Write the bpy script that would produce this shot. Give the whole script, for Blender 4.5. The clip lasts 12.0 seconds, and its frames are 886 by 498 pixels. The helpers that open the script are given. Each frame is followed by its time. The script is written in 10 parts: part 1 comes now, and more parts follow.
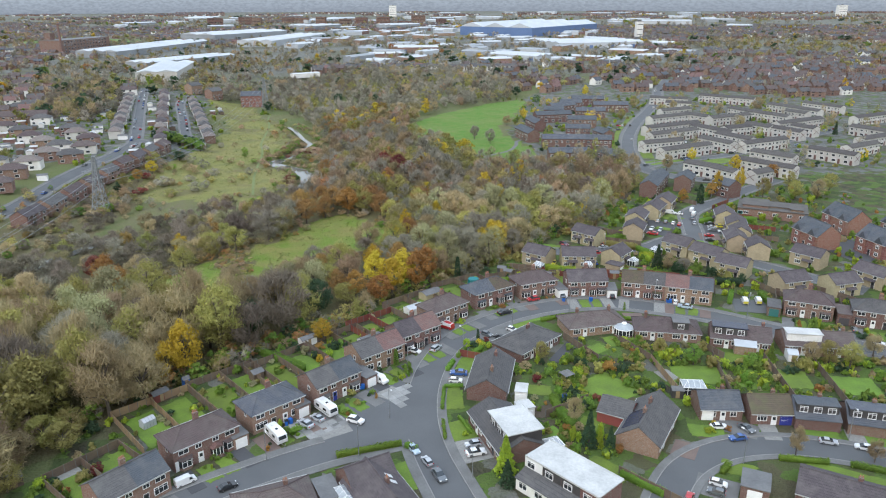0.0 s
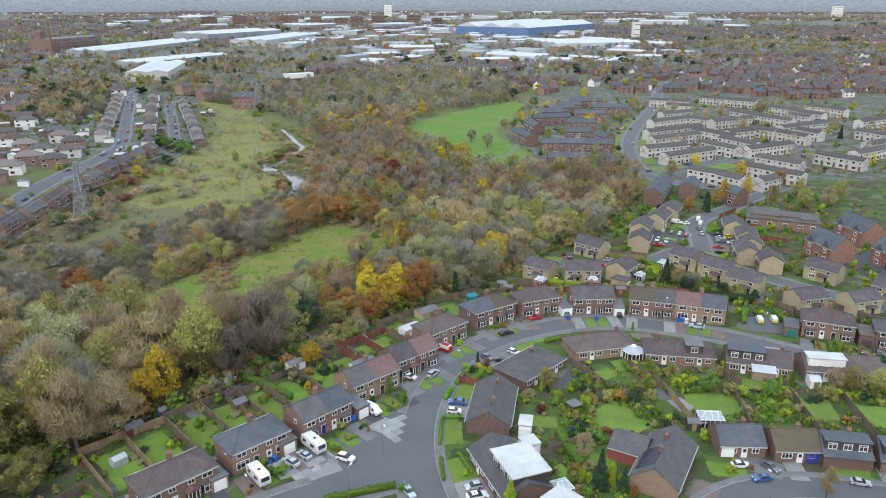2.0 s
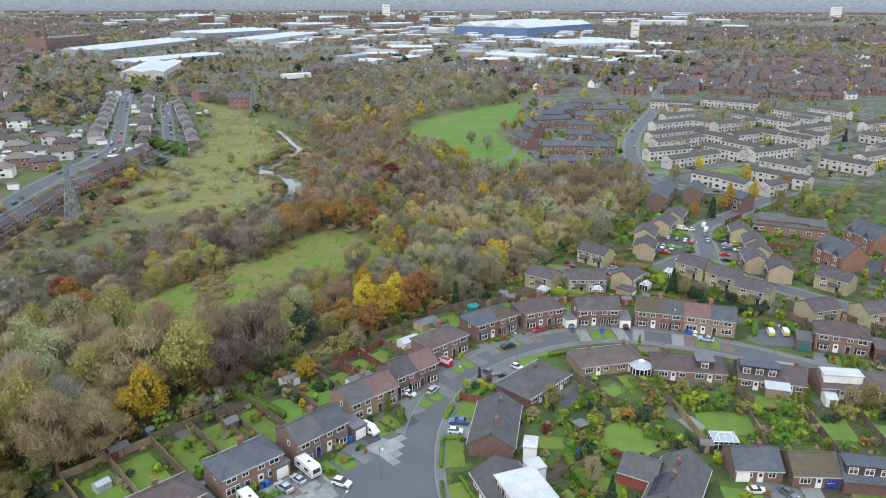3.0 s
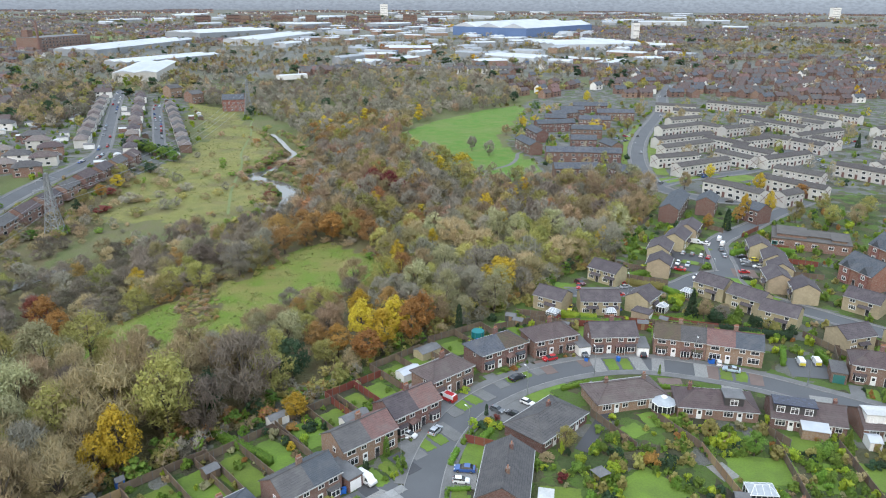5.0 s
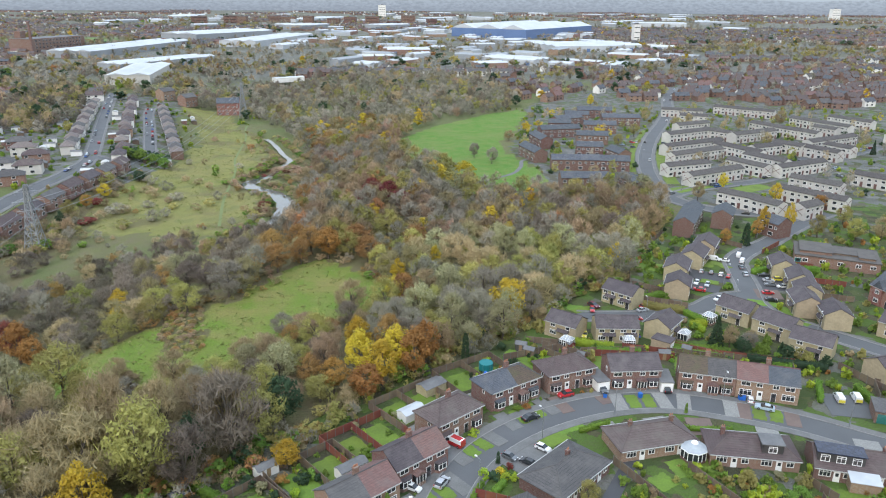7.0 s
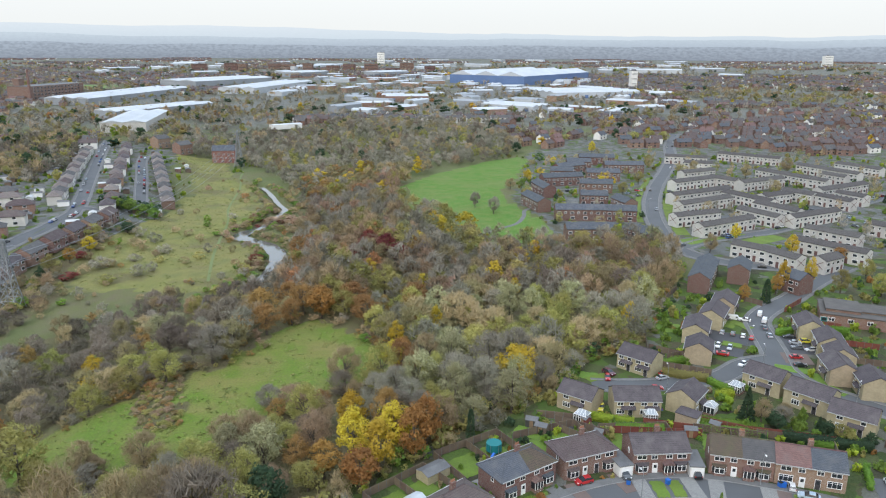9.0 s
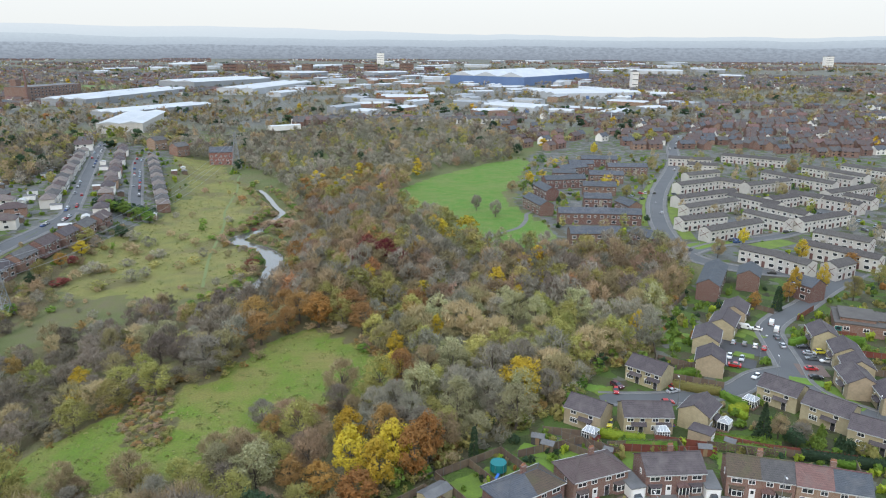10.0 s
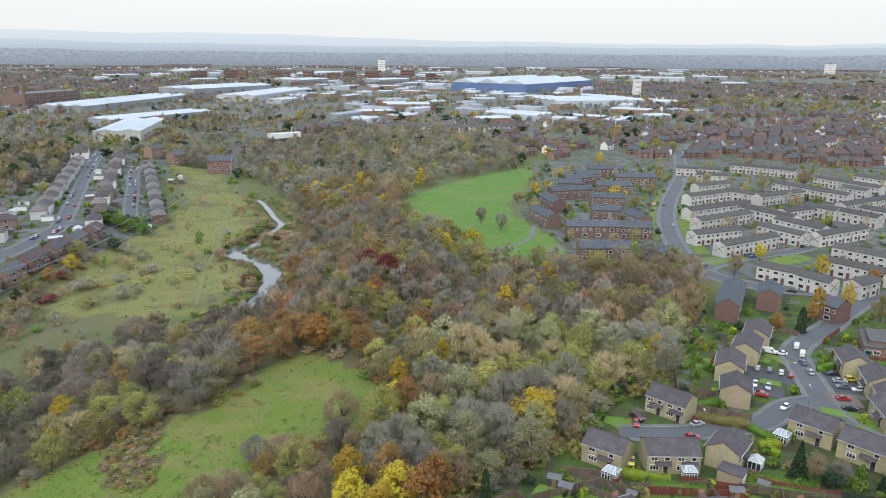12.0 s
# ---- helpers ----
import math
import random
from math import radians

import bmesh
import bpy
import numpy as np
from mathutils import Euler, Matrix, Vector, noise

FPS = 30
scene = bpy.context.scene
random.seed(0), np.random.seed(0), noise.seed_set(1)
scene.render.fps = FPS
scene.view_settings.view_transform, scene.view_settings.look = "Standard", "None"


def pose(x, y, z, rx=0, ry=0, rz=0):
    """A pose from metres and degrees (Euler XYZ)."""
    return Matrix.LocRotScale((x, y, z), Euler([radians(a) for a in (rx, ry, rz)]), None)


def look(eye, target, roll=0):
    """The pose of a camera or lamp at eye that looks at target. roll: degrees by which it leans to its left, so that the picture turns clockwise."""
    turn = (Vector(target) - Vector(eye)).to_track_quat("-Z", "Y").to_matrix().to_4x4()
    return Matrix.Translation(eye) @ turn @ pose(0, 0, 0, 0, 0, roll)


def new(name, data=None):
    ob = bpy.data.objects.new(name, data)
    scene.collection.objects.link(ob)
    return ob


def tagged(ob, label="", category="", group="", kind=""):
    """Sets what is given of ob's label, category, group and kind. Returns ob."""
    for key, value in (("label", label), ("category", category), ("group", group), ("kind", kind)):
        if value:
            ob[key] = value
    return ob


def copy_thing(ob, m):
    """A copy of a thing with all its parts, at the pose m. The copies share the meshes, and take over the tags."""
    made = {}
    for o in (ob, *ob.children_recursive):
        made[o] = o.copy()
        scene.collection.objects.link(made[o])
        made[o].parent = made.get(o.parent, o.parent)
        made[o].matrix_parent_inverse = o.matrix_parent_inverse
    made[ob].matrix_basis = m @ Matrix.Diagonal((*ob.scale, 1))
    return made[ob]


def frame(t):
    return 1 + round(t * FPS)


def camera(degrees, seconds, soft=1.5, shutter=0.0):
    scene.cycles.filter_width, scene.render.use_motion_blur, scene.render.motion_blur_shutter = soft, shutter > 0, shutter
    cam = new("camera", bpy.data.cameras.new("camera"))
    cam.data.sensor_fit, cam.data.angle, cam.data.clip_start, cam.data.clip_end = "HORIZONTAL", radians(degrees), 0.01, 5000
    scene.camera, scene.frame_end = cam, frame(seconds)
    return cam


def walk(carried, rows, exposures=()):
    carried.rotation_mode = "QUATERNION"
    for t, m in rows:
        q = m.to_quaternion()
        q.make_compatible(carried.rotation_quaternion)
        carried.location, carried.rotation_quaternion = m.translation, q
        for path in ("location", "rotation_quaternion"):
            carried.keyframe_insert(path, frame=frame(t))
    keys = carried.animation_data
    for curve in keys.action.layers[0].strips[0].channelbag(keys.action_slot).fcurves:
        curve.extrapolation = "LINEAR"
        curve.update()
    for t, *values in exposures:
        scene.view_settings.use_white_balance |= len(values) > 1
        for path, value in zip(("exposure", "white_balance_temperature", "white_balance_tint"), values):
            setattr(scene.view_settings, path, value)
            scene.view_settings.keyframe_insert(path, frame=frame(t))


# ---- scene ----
cam = camera(62.78, 12.0, soft=1.1)
PATH = [
    (0.0, (1.93, -1.88, 78.95), (3.74, 102.03, 42.89), -0.16),
    (0.5, (1.88, 0.89, 79.01), (3.88, 104.79, 42.92), -0.11),
    (1.0, (1.84, 3.82, 79.08), (4.06, 107.71, 42.99), -0.04),
    (1.5, (1.73, 7.01, 79.09), (4.15, 110.88, 42.99), 0.01),
    (2.0, (1.63, 10.34, 79.12), (4.17, 114.20, 42.98), 0.02),
    (2.5, (1.43, 13.75, 79.23), (4.14, 117.59, 43.04), 0.10),
    (3.0, (1.19, 17.27, 79.32), (4.07, 121.11, 43.13), 0.17),
    (5.0, (0.31, 32.44, 79.35), (3.59, 136.26, 43.15), 0.35),
    (5.5, (0.09, 36.33, 79.32), (3.42, 140.17, 43.18), 0.37),
    (6.0, (-0.23, 40.24, 79.35), (3.21, 144.08, 43.22), 0.42),
    (6.5, (-0.50, 44.09, 79.41), (3.03, 147.94, 43.32), 0.41),
    (7.0, (-0.86, 47.70, 79.65), (2.73, 151.55, 43.56), 0.41),
    (7.1, (-0.92, 48.51, 79.71), (2.70, 152.42, 43.77), 0.41),
    (7.2, (-1.00, 49.32, 79.76), (2.66, 153.51, 44.68), 0.42),
    (7.3, (-1.08, 50.13, 79.82), (2.64, 154.66, 45.76), 0.42),
    (7.4, (-1.16, 50.94, 79.88), (2.62, 155.83, 46.96), 0.43),
    (7.5, (-1.22, 51.74, 79.94), (2.60, 157.01, 48.26), 0.43),
    (7.6, (-1.28, 52.48, 79.92), (2.57, 157.99, 49.04), 0.40),
    (7.7, (-1.33, 53.22, 79.90), (2.55, 158.88, 49.60), 0.36),
    (8.1, (-1.31, 56.21, 79.74), (2.59, 161.99, 49.80), 0.35),
    (8.7, (-1.26, 60.71, 79.50), (2.62, 166.51, 49.66), 0.33),
    (9.5, (-1.21, 66.69, 79.18), (2.66, 172.52, 49.40), 0.30),
    (10.0, (-1.39, 70.38, 79.05), (2.53, 176.22, 49.34), 0.33),
    (10.5, (-1.74, 73.82, 79.09), (2.23, 179.66, 49.41), 0.31),
    (11.0, (-2.12, 77.14, 79.24), (1.91, 183.08, 49.91), 0.39),
    (11.5, (-2.37, 80.06, 79.28), (1.59, 186.09, 50.26), 0.44),
    (12.0, (-2.54, 82.42, 79.27), (1.32, 188.52, 50.48), 0.42),
]
walk(cam, [(t, look(e, a, r)) for t, e, a, r in PATH],
     [(0.0, 0.09, 6150, 10), (3.0, 0.12, 6150, 10), (5.0, 0.22, 6150, 10), (6.5, 0.25, 6150, 10), (7.5, 0.17, 6150, 10), (9.5, 0.05, 6150, 10), (12.0, 0.04, 6150, 10)])

# ---------------------------------------------------------------- light
world = bpy.data.worlds.new("overcast_sky")
scene.world = world
world.use_nodes = True
wt = world.node_tree
wt.nodes.clear()
w_out = wt.nodes.new("ShaderNodeOutputWorld")
w_bg = wt.nodes.new("ShaderNodeBackground")
w_sky = wt.nodes.new("ShaderNodeTexSky")
w_sky.sky_type = "NISHITA"
w_sky.sun_disc = False
w_sky.sun_elevation = radians(28)
w_sky.sun_rotation = radians(200)
w_sky.dust_density = 6.0
w_sky.air_density = 1.5
w_gain = wt.nodes.new("ShaderNodeVectorMath")
w_gain.operation = "SCALE"
w_gain.inputs["Scale"].default_value = 0.10
w_mix = wt.nodes.new("ShaderNodeMix")
w_mix.data_type = "RGBA"
w_mix.inputs["Factor"].default_value = 0.80
w_dir = wt.nodes.new("ShaderNodeTexCoord")
w_sep = wt.nodes.new("ShaderNodeSeparateXYZ")
w_lift = wt.nodes.new("ShaderNodeMix")
w_lift.data_type = "RGBA"
w_lift.inputs["A"].default_value = (0.66, 0.655, 0.615, 1)
w_lift.inputs["B"].default_value = (0.89, 1.08, 1.32, 1)
wt.links.new(w_dir.outputs["Generated"], w_sep.inputs[0])
wt.links.new(w_sep.outputs["Z"], w_lift.inputs["Factor"])
wt.links.new(w_lift.outputs["Result"], w_mix.inputs["B"])
wt.links.new(w_sky.outputs["Color"], w_gain.inputs[0])
wt.links.new(w_gain.outputs["Vector"], w_mix.inputs["A"])
wt.links.new(w_mix.outputs["Result"], w_bg.inputs["Color"])
w_bg.inputs["Strength"].default_value = 1.64
wt.links.new(w_bg.outputs["Background"], w_out.inputs["Surface"])

sun_data = bpy.data.lights.new("sun", "SUN")
sun_data.energy = 1.4
sun_data.angle = radians(35)
sun_data.color = (1.0, 0.975, 0.94)
sun = new("sun", sun_data)
sun.matrix_world = look((-60, -120, 150), (0, 0, 0))

# ---------------------------------------------------------------- mesh and part helpers


class MB:
    """Collects boxes, prisms and faces of one mesh."""

    def __init__(self):
        self.v, self.f, self.m = [], [], []

    def face(self, pts, mi=0):
        n = len(self.v)
        self.v += [tuple(p) for p in pts]
        self.f.append(tuple(range(n, n + len(pts))))
        self.m.append(mi)
        return self

    def solid(self, pts, faces, mi=0):
        n = len(self.v)
        self.v += [tuple(p) for p in pts]
        for fc in faces:
            self.f.append(tuple(n + i for i in fc))
            self.m.append(mi)
        return self

    def box(self, x0, x1, y0, y1, z0, z1, mi=0):
        p = [(x0, y0, z0), (x1, y0, z0), (x1, y1, z0), (x0, y1, z0), (x0, y0, z1), (x1, y0, z1), (x1, y1, z1), (x0, y1, z1)]
        return self.solid(p, BOXF, mi)

    def taper(self, x0, x1, y0, y1, z0, z1, ix, iy, mi=0):
        p = [(x0, y0, z0), (x1, y0, z0), (x1, y1, z0), (x0, y1, z0),
             (x0 + ix, y0 + iy, z1), (x1 - ix, y0 + iy, z1), (x1 - ix, y1 - iy, z1), (x0 + ix, y1 - iy, z1)]
        return self.solid(p, BOXF, mi)

    def tube(self, a, b, ra, rb, n=6, mi=0):
        a, b = Vector(a), Vector(b)
        q = (b - a).to_track_quat("Z", "Y")
        ring = [q @ Vector((math.cos(2 * math.pi * i / n), math.sin(2 * math.pi * i / n), 0)) for i in range(n)]
        pts = [a + r * ra for r in ring] + [b + r * rb for r in ring]
        faces = [(i, (i + 1) % n, n + (i + 1) % n, n + i) for i in range(n)] + [tuple(range(n))[::-1], tuple(range(n, 2 * n))]
        return self.solid(pts, faces, mi)

    def mesh(self, name, mats):
        me = bpy.data.meshes.new(name)
        me.from_pydata(self.v, [], self.f)
        for mt in mats:
            me.materials.append(mt)
        if len(mats) > 1:
            me.polygons.foreach_set("material_index", self.m)
        me.update()
        return me


BOXF = [(0, 3, 2, 1), (4, 5, 6, 7), (0, 1, 5, 4), (1, 2, 6, 5), (2, 3, 7, 6), (3, 0, 4, 7)]
CACHE = {}


def part(name, mesh, mats, parent, m=None, label=""):
    """Links a mesh (or a collector) as one part under a thing or a part."""
    if isinstance(mesh, MB):
        mesh = mesh.mesh(name, mats if isinstance(mats, (list, tuple)) else [mats])
    ob = new(name, mesh)
    ob.parent = parent
    if m is not None:
        ob.matrix_basis = m
    return tagged(ob, label)


def thing(name, label, category, m, group="", kind=""):
    ob = new(name)
    ob.empty_display_size = 0.2
    ob.matrix_basis = m
    return tagged(ob, label, category, group, kind)


def solo(name, mb, mats, label, category, m=None, group="", kind=""):
    me = mb.mesh(name, mats if isinstance(mats, (list, tuple)) else [mats]) if isinstance(mb, MB) else mb
    ob = new(name, me)
    if m is not None:
        ob.matrix_basis = m
    return tagged(ob, label, category, group, kind)


def tri_mesh(name, verts, faces, mats, index=None):
    """A triangle mesh from arrays."""
    me = bpy.data.meshes.new(name)
    nv, nf = len(verts), len(faces)
    me.vertices.add(nv)
    me.vertices.foreach_set("co", np.ascontiguousarray(verts, dtype=np.float32).ravel())
    me.loops.add(3 * nf)
    me.loops.foreach_set("vertex_index", np.ascontiguousarray(faces, dtype=np.int32).ravel())
    me.polygons.add(nf)
    me.polygons.foreach_set("loop_start", np.arange(0, 3 * nf, 3, dtype=np.int32))
    if index is not None:
        me.polygons.foreach_set("material_index", np.ascontiguousarray(index, dtype=np.int32))
    for mt in mats:
        me.materials.append(mt)
    me.update()
    return me


# ---------------------------------------------------------------- lie of the land
VALLEY = np.array([(-165, 60), (-150, 140), (-140, 215), (-138, 250), (-115, 300), (-95, 350), (-90, 420), (-95, 500), (-115, 600), (-150, 760)], float)
RIVER_A = np.array([(-76, 452), (-78, 436), (-81.1, 418.4), (-84.7, 413.3), (-86.7, 404.5), (-79.9, 396.9), (-70, 387.8), (-64.1, 376), (-61, 362), (-60.4, 349.3), (-61.6, 336.3), (-64.1, 329.1), (-70, 319), (-80, 310)], float)
RIVER_C = np.array([(-122, 272), (-131, 254), (-138, 236), (-142, 218), (-150, 196), (-158, 165)], float)
RIVER_B = np.array([(-102, 530), (-98.7, 523), (-92.9, 510), (-87.2, 494), (-80.7, 476), (-75.5, 464), (-76, 452)], float)


def far_from(line, x, y):
    """The distance of points to a broken line."""
    x, y = np.asarray(x, float), np.asarray(y, float)
    key = id(line)
    if key not in SEGS:
        p = np.asarray(line, float)
        d = p[1:] - p[:-1]
        SEGS[key] = (p[:-1, 0], p[:-1, 1], d[:, 0], d[:, 1], (d * d).sum(1), line)
    ax, ay, dx, dy, ll, _ = SEGS[key]
    if x.ndim == 0 and y.ndim == 0:
        s = np.clip(((x - ax) * dx + (y - ay) * dy) / ll, 0, 1)
        return math.sqrt(((x - ax - s * dx) ** 2 + (y - ay - s * dy) ** 2).min())
    best = np.full(np.broadcast(x, y).shape, 1e9)
    for i in range(len(ax)):
        s = np.clip(((x - ax[i]) * dx[i] + (y - ay[i]) * dy[i]) / ll[i], 0, 1)
        best = np.minimum(best, (x - ax[i] - s * dx[i]) ** 2 + (y - ay[i] - s * dy[i]) ** 2)
    return np.sqrt(best)


SEGS = {}


def smooth01(v):
    v = np.clip(v, 0, 1)
    return v * v * (3 - 2 * v)


def curve(pts, step=2.0):
    """A smooth line through points, sampled about every step metres."""
    p = [Vector(q) for q in pts]
    p = [2 * p[0] - p[1], *p, 2 * p[-1] - p[-2]]
    out = []
    for i in range(1, len(p) - 2):
        n = max(2, int((p[i + 1] - p[i]).length / step))
        for k in range(n):
            t = k / n
            a, b, c, d = p[i - 1 : i + 3]
            out.append(0.5 * (2 * b + (c - a) * t + (2 * a - 5 * b + 4 * c - d) * t * t + (3 * b - a - 3 * c + d) * t**3))
    out.append(p[-2])
    return np.array([(q[0], q[1]) for q in out])


RIVER = np.concatenate([curve(RIVER_B, 3)[:-1], curve(RIVER_A, 3)])
RIVER_W = curve(RIVER_C, 4)


def gz(x, y):
    """Height of the ground."""
    d = far_from(VALLEY, x, y)
    r = np.minimum(far_from(RIVER, x, y), far_from(RIVER_W, x, y) + 1.5)
    return -9.0 * smooth01(1 - (d - 30) / 55) - 2.2 * smooth01((7.5 - r) / 3.5)


def inside(poly, x, y):
    x, y = np.asarray(x, float), np.asarray(y, float)
    hit = np.zeros(np.broadcast(x, y).shape, bool)
    for (ax, ay), (bx, by) in zip(poly, [*poly[1:], poly[0]]):
        if ay != by:
            hit ^= ((ay > y) != (by > y)) & (x < (bx - ax) * (y - ay) / (by - ay) + ax)
    return hit


FIELD = [(-30, 268), (-39, 263), (-47, 248), (-49, 240), (-51, 232), (-60, 230), (-66, 222), (-79, 215), (-90, 203), (-88, 190), (-66, 186), (-58, 191), (-45, 194), (-41, 203), (-33, 213), (-24, 219), (-14, 227), (-3, 238), (-7, 242), (-17, 252)]
BRAMBLES = [(-71, 236), (-61, 234), (-56, 218), (-52, 204), (-60, 203), (-66, 214), (-68, 224)]
MEADOW = [(-188, 629), (-152, 640), (-128, 562), (-104, 534), (-100, 510), (-90, 470), (-84, 448), (-92, 425), (-93, 410), (-88, 396), (-75, 386), (-67, 374), (-70, 362), (-70, 340), (-73, 322), (-84, 322), (-89, 310), (-108, 324), (-128, 318), (-141, 346), (-140, 400), (-137, 420), (-133, 455), (-139, 482), (-134, 492), (-159, 570)]
GREEN = [(-14, 472), (6, 514), (30, 547), (48, 572), (74, 592), (78, 575), (68, 540), (60, 505), (47, 470), (46, 440), (54, 410), (58, 388), (60, 352), (24, 346), (19, 376), (21, 404), (14, 418), (2, 405), (-24, 410), (-22, 423), (-6, 432), (0, 448)]
WOODS = [(-165, 85), (-78, 85), (-68, 110), (-52, 138), (-39, 152), (-27, 163), (-15, 174), (-5, 185), (6, 197), (14, 204), (24, 213), (32, 219), (38, 227), (44, 238), (56, 242), (64, 254), (72, 270), (82, 290), (98, 318), (100, 334), (84, 345), (62, 346), (22, 342), (18, 378), (5, 416), (-15, 466),
         (0, 490), (-68, 476), (-58, 440), (-55, 400), (-54, 350), (-58, 326), (-76, 312), (-100, 292), (-118, 272), (-130, 240), (-150, 180)]
ESTATE = [(-75, 60), (-66, 118), (-50, 145), (-36, 160), (-18, 178), (0, 194), (18, 206), (27, 216), (38, 236), (60, 243), (74, 272), (90, 300), (112, 330), (330, 330), (330, 40)]
SUBURB_N = [(45, 352), (60, 352), (60, 395), (48, 436), (62, 500), (80, 600), (120, 700), (420, 900), (600, 700), (420, 330), (112, 330), (90, 345)]
SUBURB_W = [(-120, 395), (-140, 460), (-170, 560), (-190, 660), (-420, 760), (-460, 420), (-220, 340), (-180, 375)]

WEST_WOOD = [(-348, 698), (-306, 708), (-262, 640), (-228, 540), (-212, 493), (-225, 486), (-270, 500)]


def axis_steps(a, b, step, lo, hi):
    """Grid lines: even inside a..b, then ever wider out to lo and hi."""
    mid = list(np.arange(a, b + step, step))
    out, s = [], step
    p = mid[-1]
    while p < hi:
        s *= 1.22
        p += s
        out.append(min(p, hi))
    pre, s, p = [], step, a
    while p > lo:
        s *= 1.22
        p -= s
        pre.append(max(p, lo))
    return np.array(pre[::-1] + mid + out)


# ---------------------------------------------------------------- materials


def nodes_of(name):
    mt = bpy.data.materials.new(name)
    mt.use_nodes = True
    nt = mt.node_tree
    return mt, nt, nt.nodes["Principled BSDF"]


def link(nt, a, b):
    nt.links.new(a, b)


def math_node(nt, op, a, b):
    n = nt.nodes.new("ShaderNodeMath")
    n.operation = op
    for i, v in enumerate((a, b)):
        if isinstance(v, (int, float)):
            n.inputs[i].default_value = v
        else:
            link(nt, v, n.inputs[i])
    return n.outputs[0]


def mix_color(nt, fac, a, b, mode="MIX"):
    n = nt.nodes.new("ShaderNodeMix")
    n.data_type, n.blend_type = "RGBA", mode
    for key, v in (("Factor", fac), ("A", a), ("B", b)):
        if isinstance(v, (int, float)):
            n.inputs[key].default_value = v
        elif isinstance(v, tuple):
            n.inputs[key].default_value = (*v, 1)
        else:
            link(nt, v, n.inputs[key])
    return n.outputs["Result"]


def noise_fac(nt, vec, scale, detail=4.0, lo=0.35, hi=0.65):
    n = nt.nodes.new("ShaderNodeTexNoise")
    n.inputs["Scale"].default_value, n.inputs["Detail"].default_value = scale, detail
    link(nt, vec, n.inputs["Vector"])
    r = nt.nodes.new("ShaderNodeMapRange")
    r.inputs["From Min"].default_value, r.inputs["From Max"].default_value = lo, hi
    link(nt, n.outputs["Fac"], r.inputs["Value"])
    return r.outputs["Result"]


def place(nt):
    return nt.nodes.new("ShaderNodeNewGeometry").outputs["Position"]


def local(nt):
    return nt.nodes.new("ShaderNodeTexCoord").outputs["Object"]


def bump(nt, bsdf, height, strength, distance=0.05):
    b = nt.nodes.new("ShaderNodeBump")
    b.inputs["Strength"].default_value, b.inputs["Distance"].default_value = strength, distance
    link(nt, height, b.inputs["Height"])
    link(nt, b.outputs["Normal"], bsdf.inputs["Normal"])


def vary(nt, col, amount):
    """Each object a little lighter or darker."""
    rnd = nt.nodes.new("ShaderNodeObjectInfo").outputs["Random"]
    h = nt.nodes.new("ShaderNodeHueSaturation")
    link(nt, math_node(nt, "ADD", math_node(nt, "MULTIPLY", rnd, 2 * amount), 1 - amount), h.inputs["Value"])
    link(nt, math_node(nt, "ADD", math_node(nt, "MULTIPLY", rnd, 0.03), 0.485), h.inputs["Hue"])
    link(nt, col, h.inputs["Color"])
    return h.outputs["Color"]


def plain(name, a, b=None, rough=0.8, fine=6.0, coarse=0.35, metal=0.0, relief=0.3, each=0.0):
    """A surface of two near tones with stains and grain."""
    mt, nt, bs = nodes_of(name)
    b = b or tuple(0.72 * c for c in a)
    pos = place(nt)
    f1, f2 = noise_fac(nt, pos, coarse, 5), noise_fac(nt, pos, fine, 3)
    col = mix_color(nt, math_node(nt, "ADD", math_node(nt, "MULTIPLY", f1, 0.6), math_node(nt, "MULTIPLY", f2, 0.4)), a, b)
    if each:
        col = vary(nt, col, each)
    link(nt, col, bs.inputs["Base Color"])
    bs.inputs["Roughness"].default_value, bs.inputs["Metallic"].default_value = rough, metal
    if relief:
        bump(nt, bs, f2, relief, 0.03)
    return mt


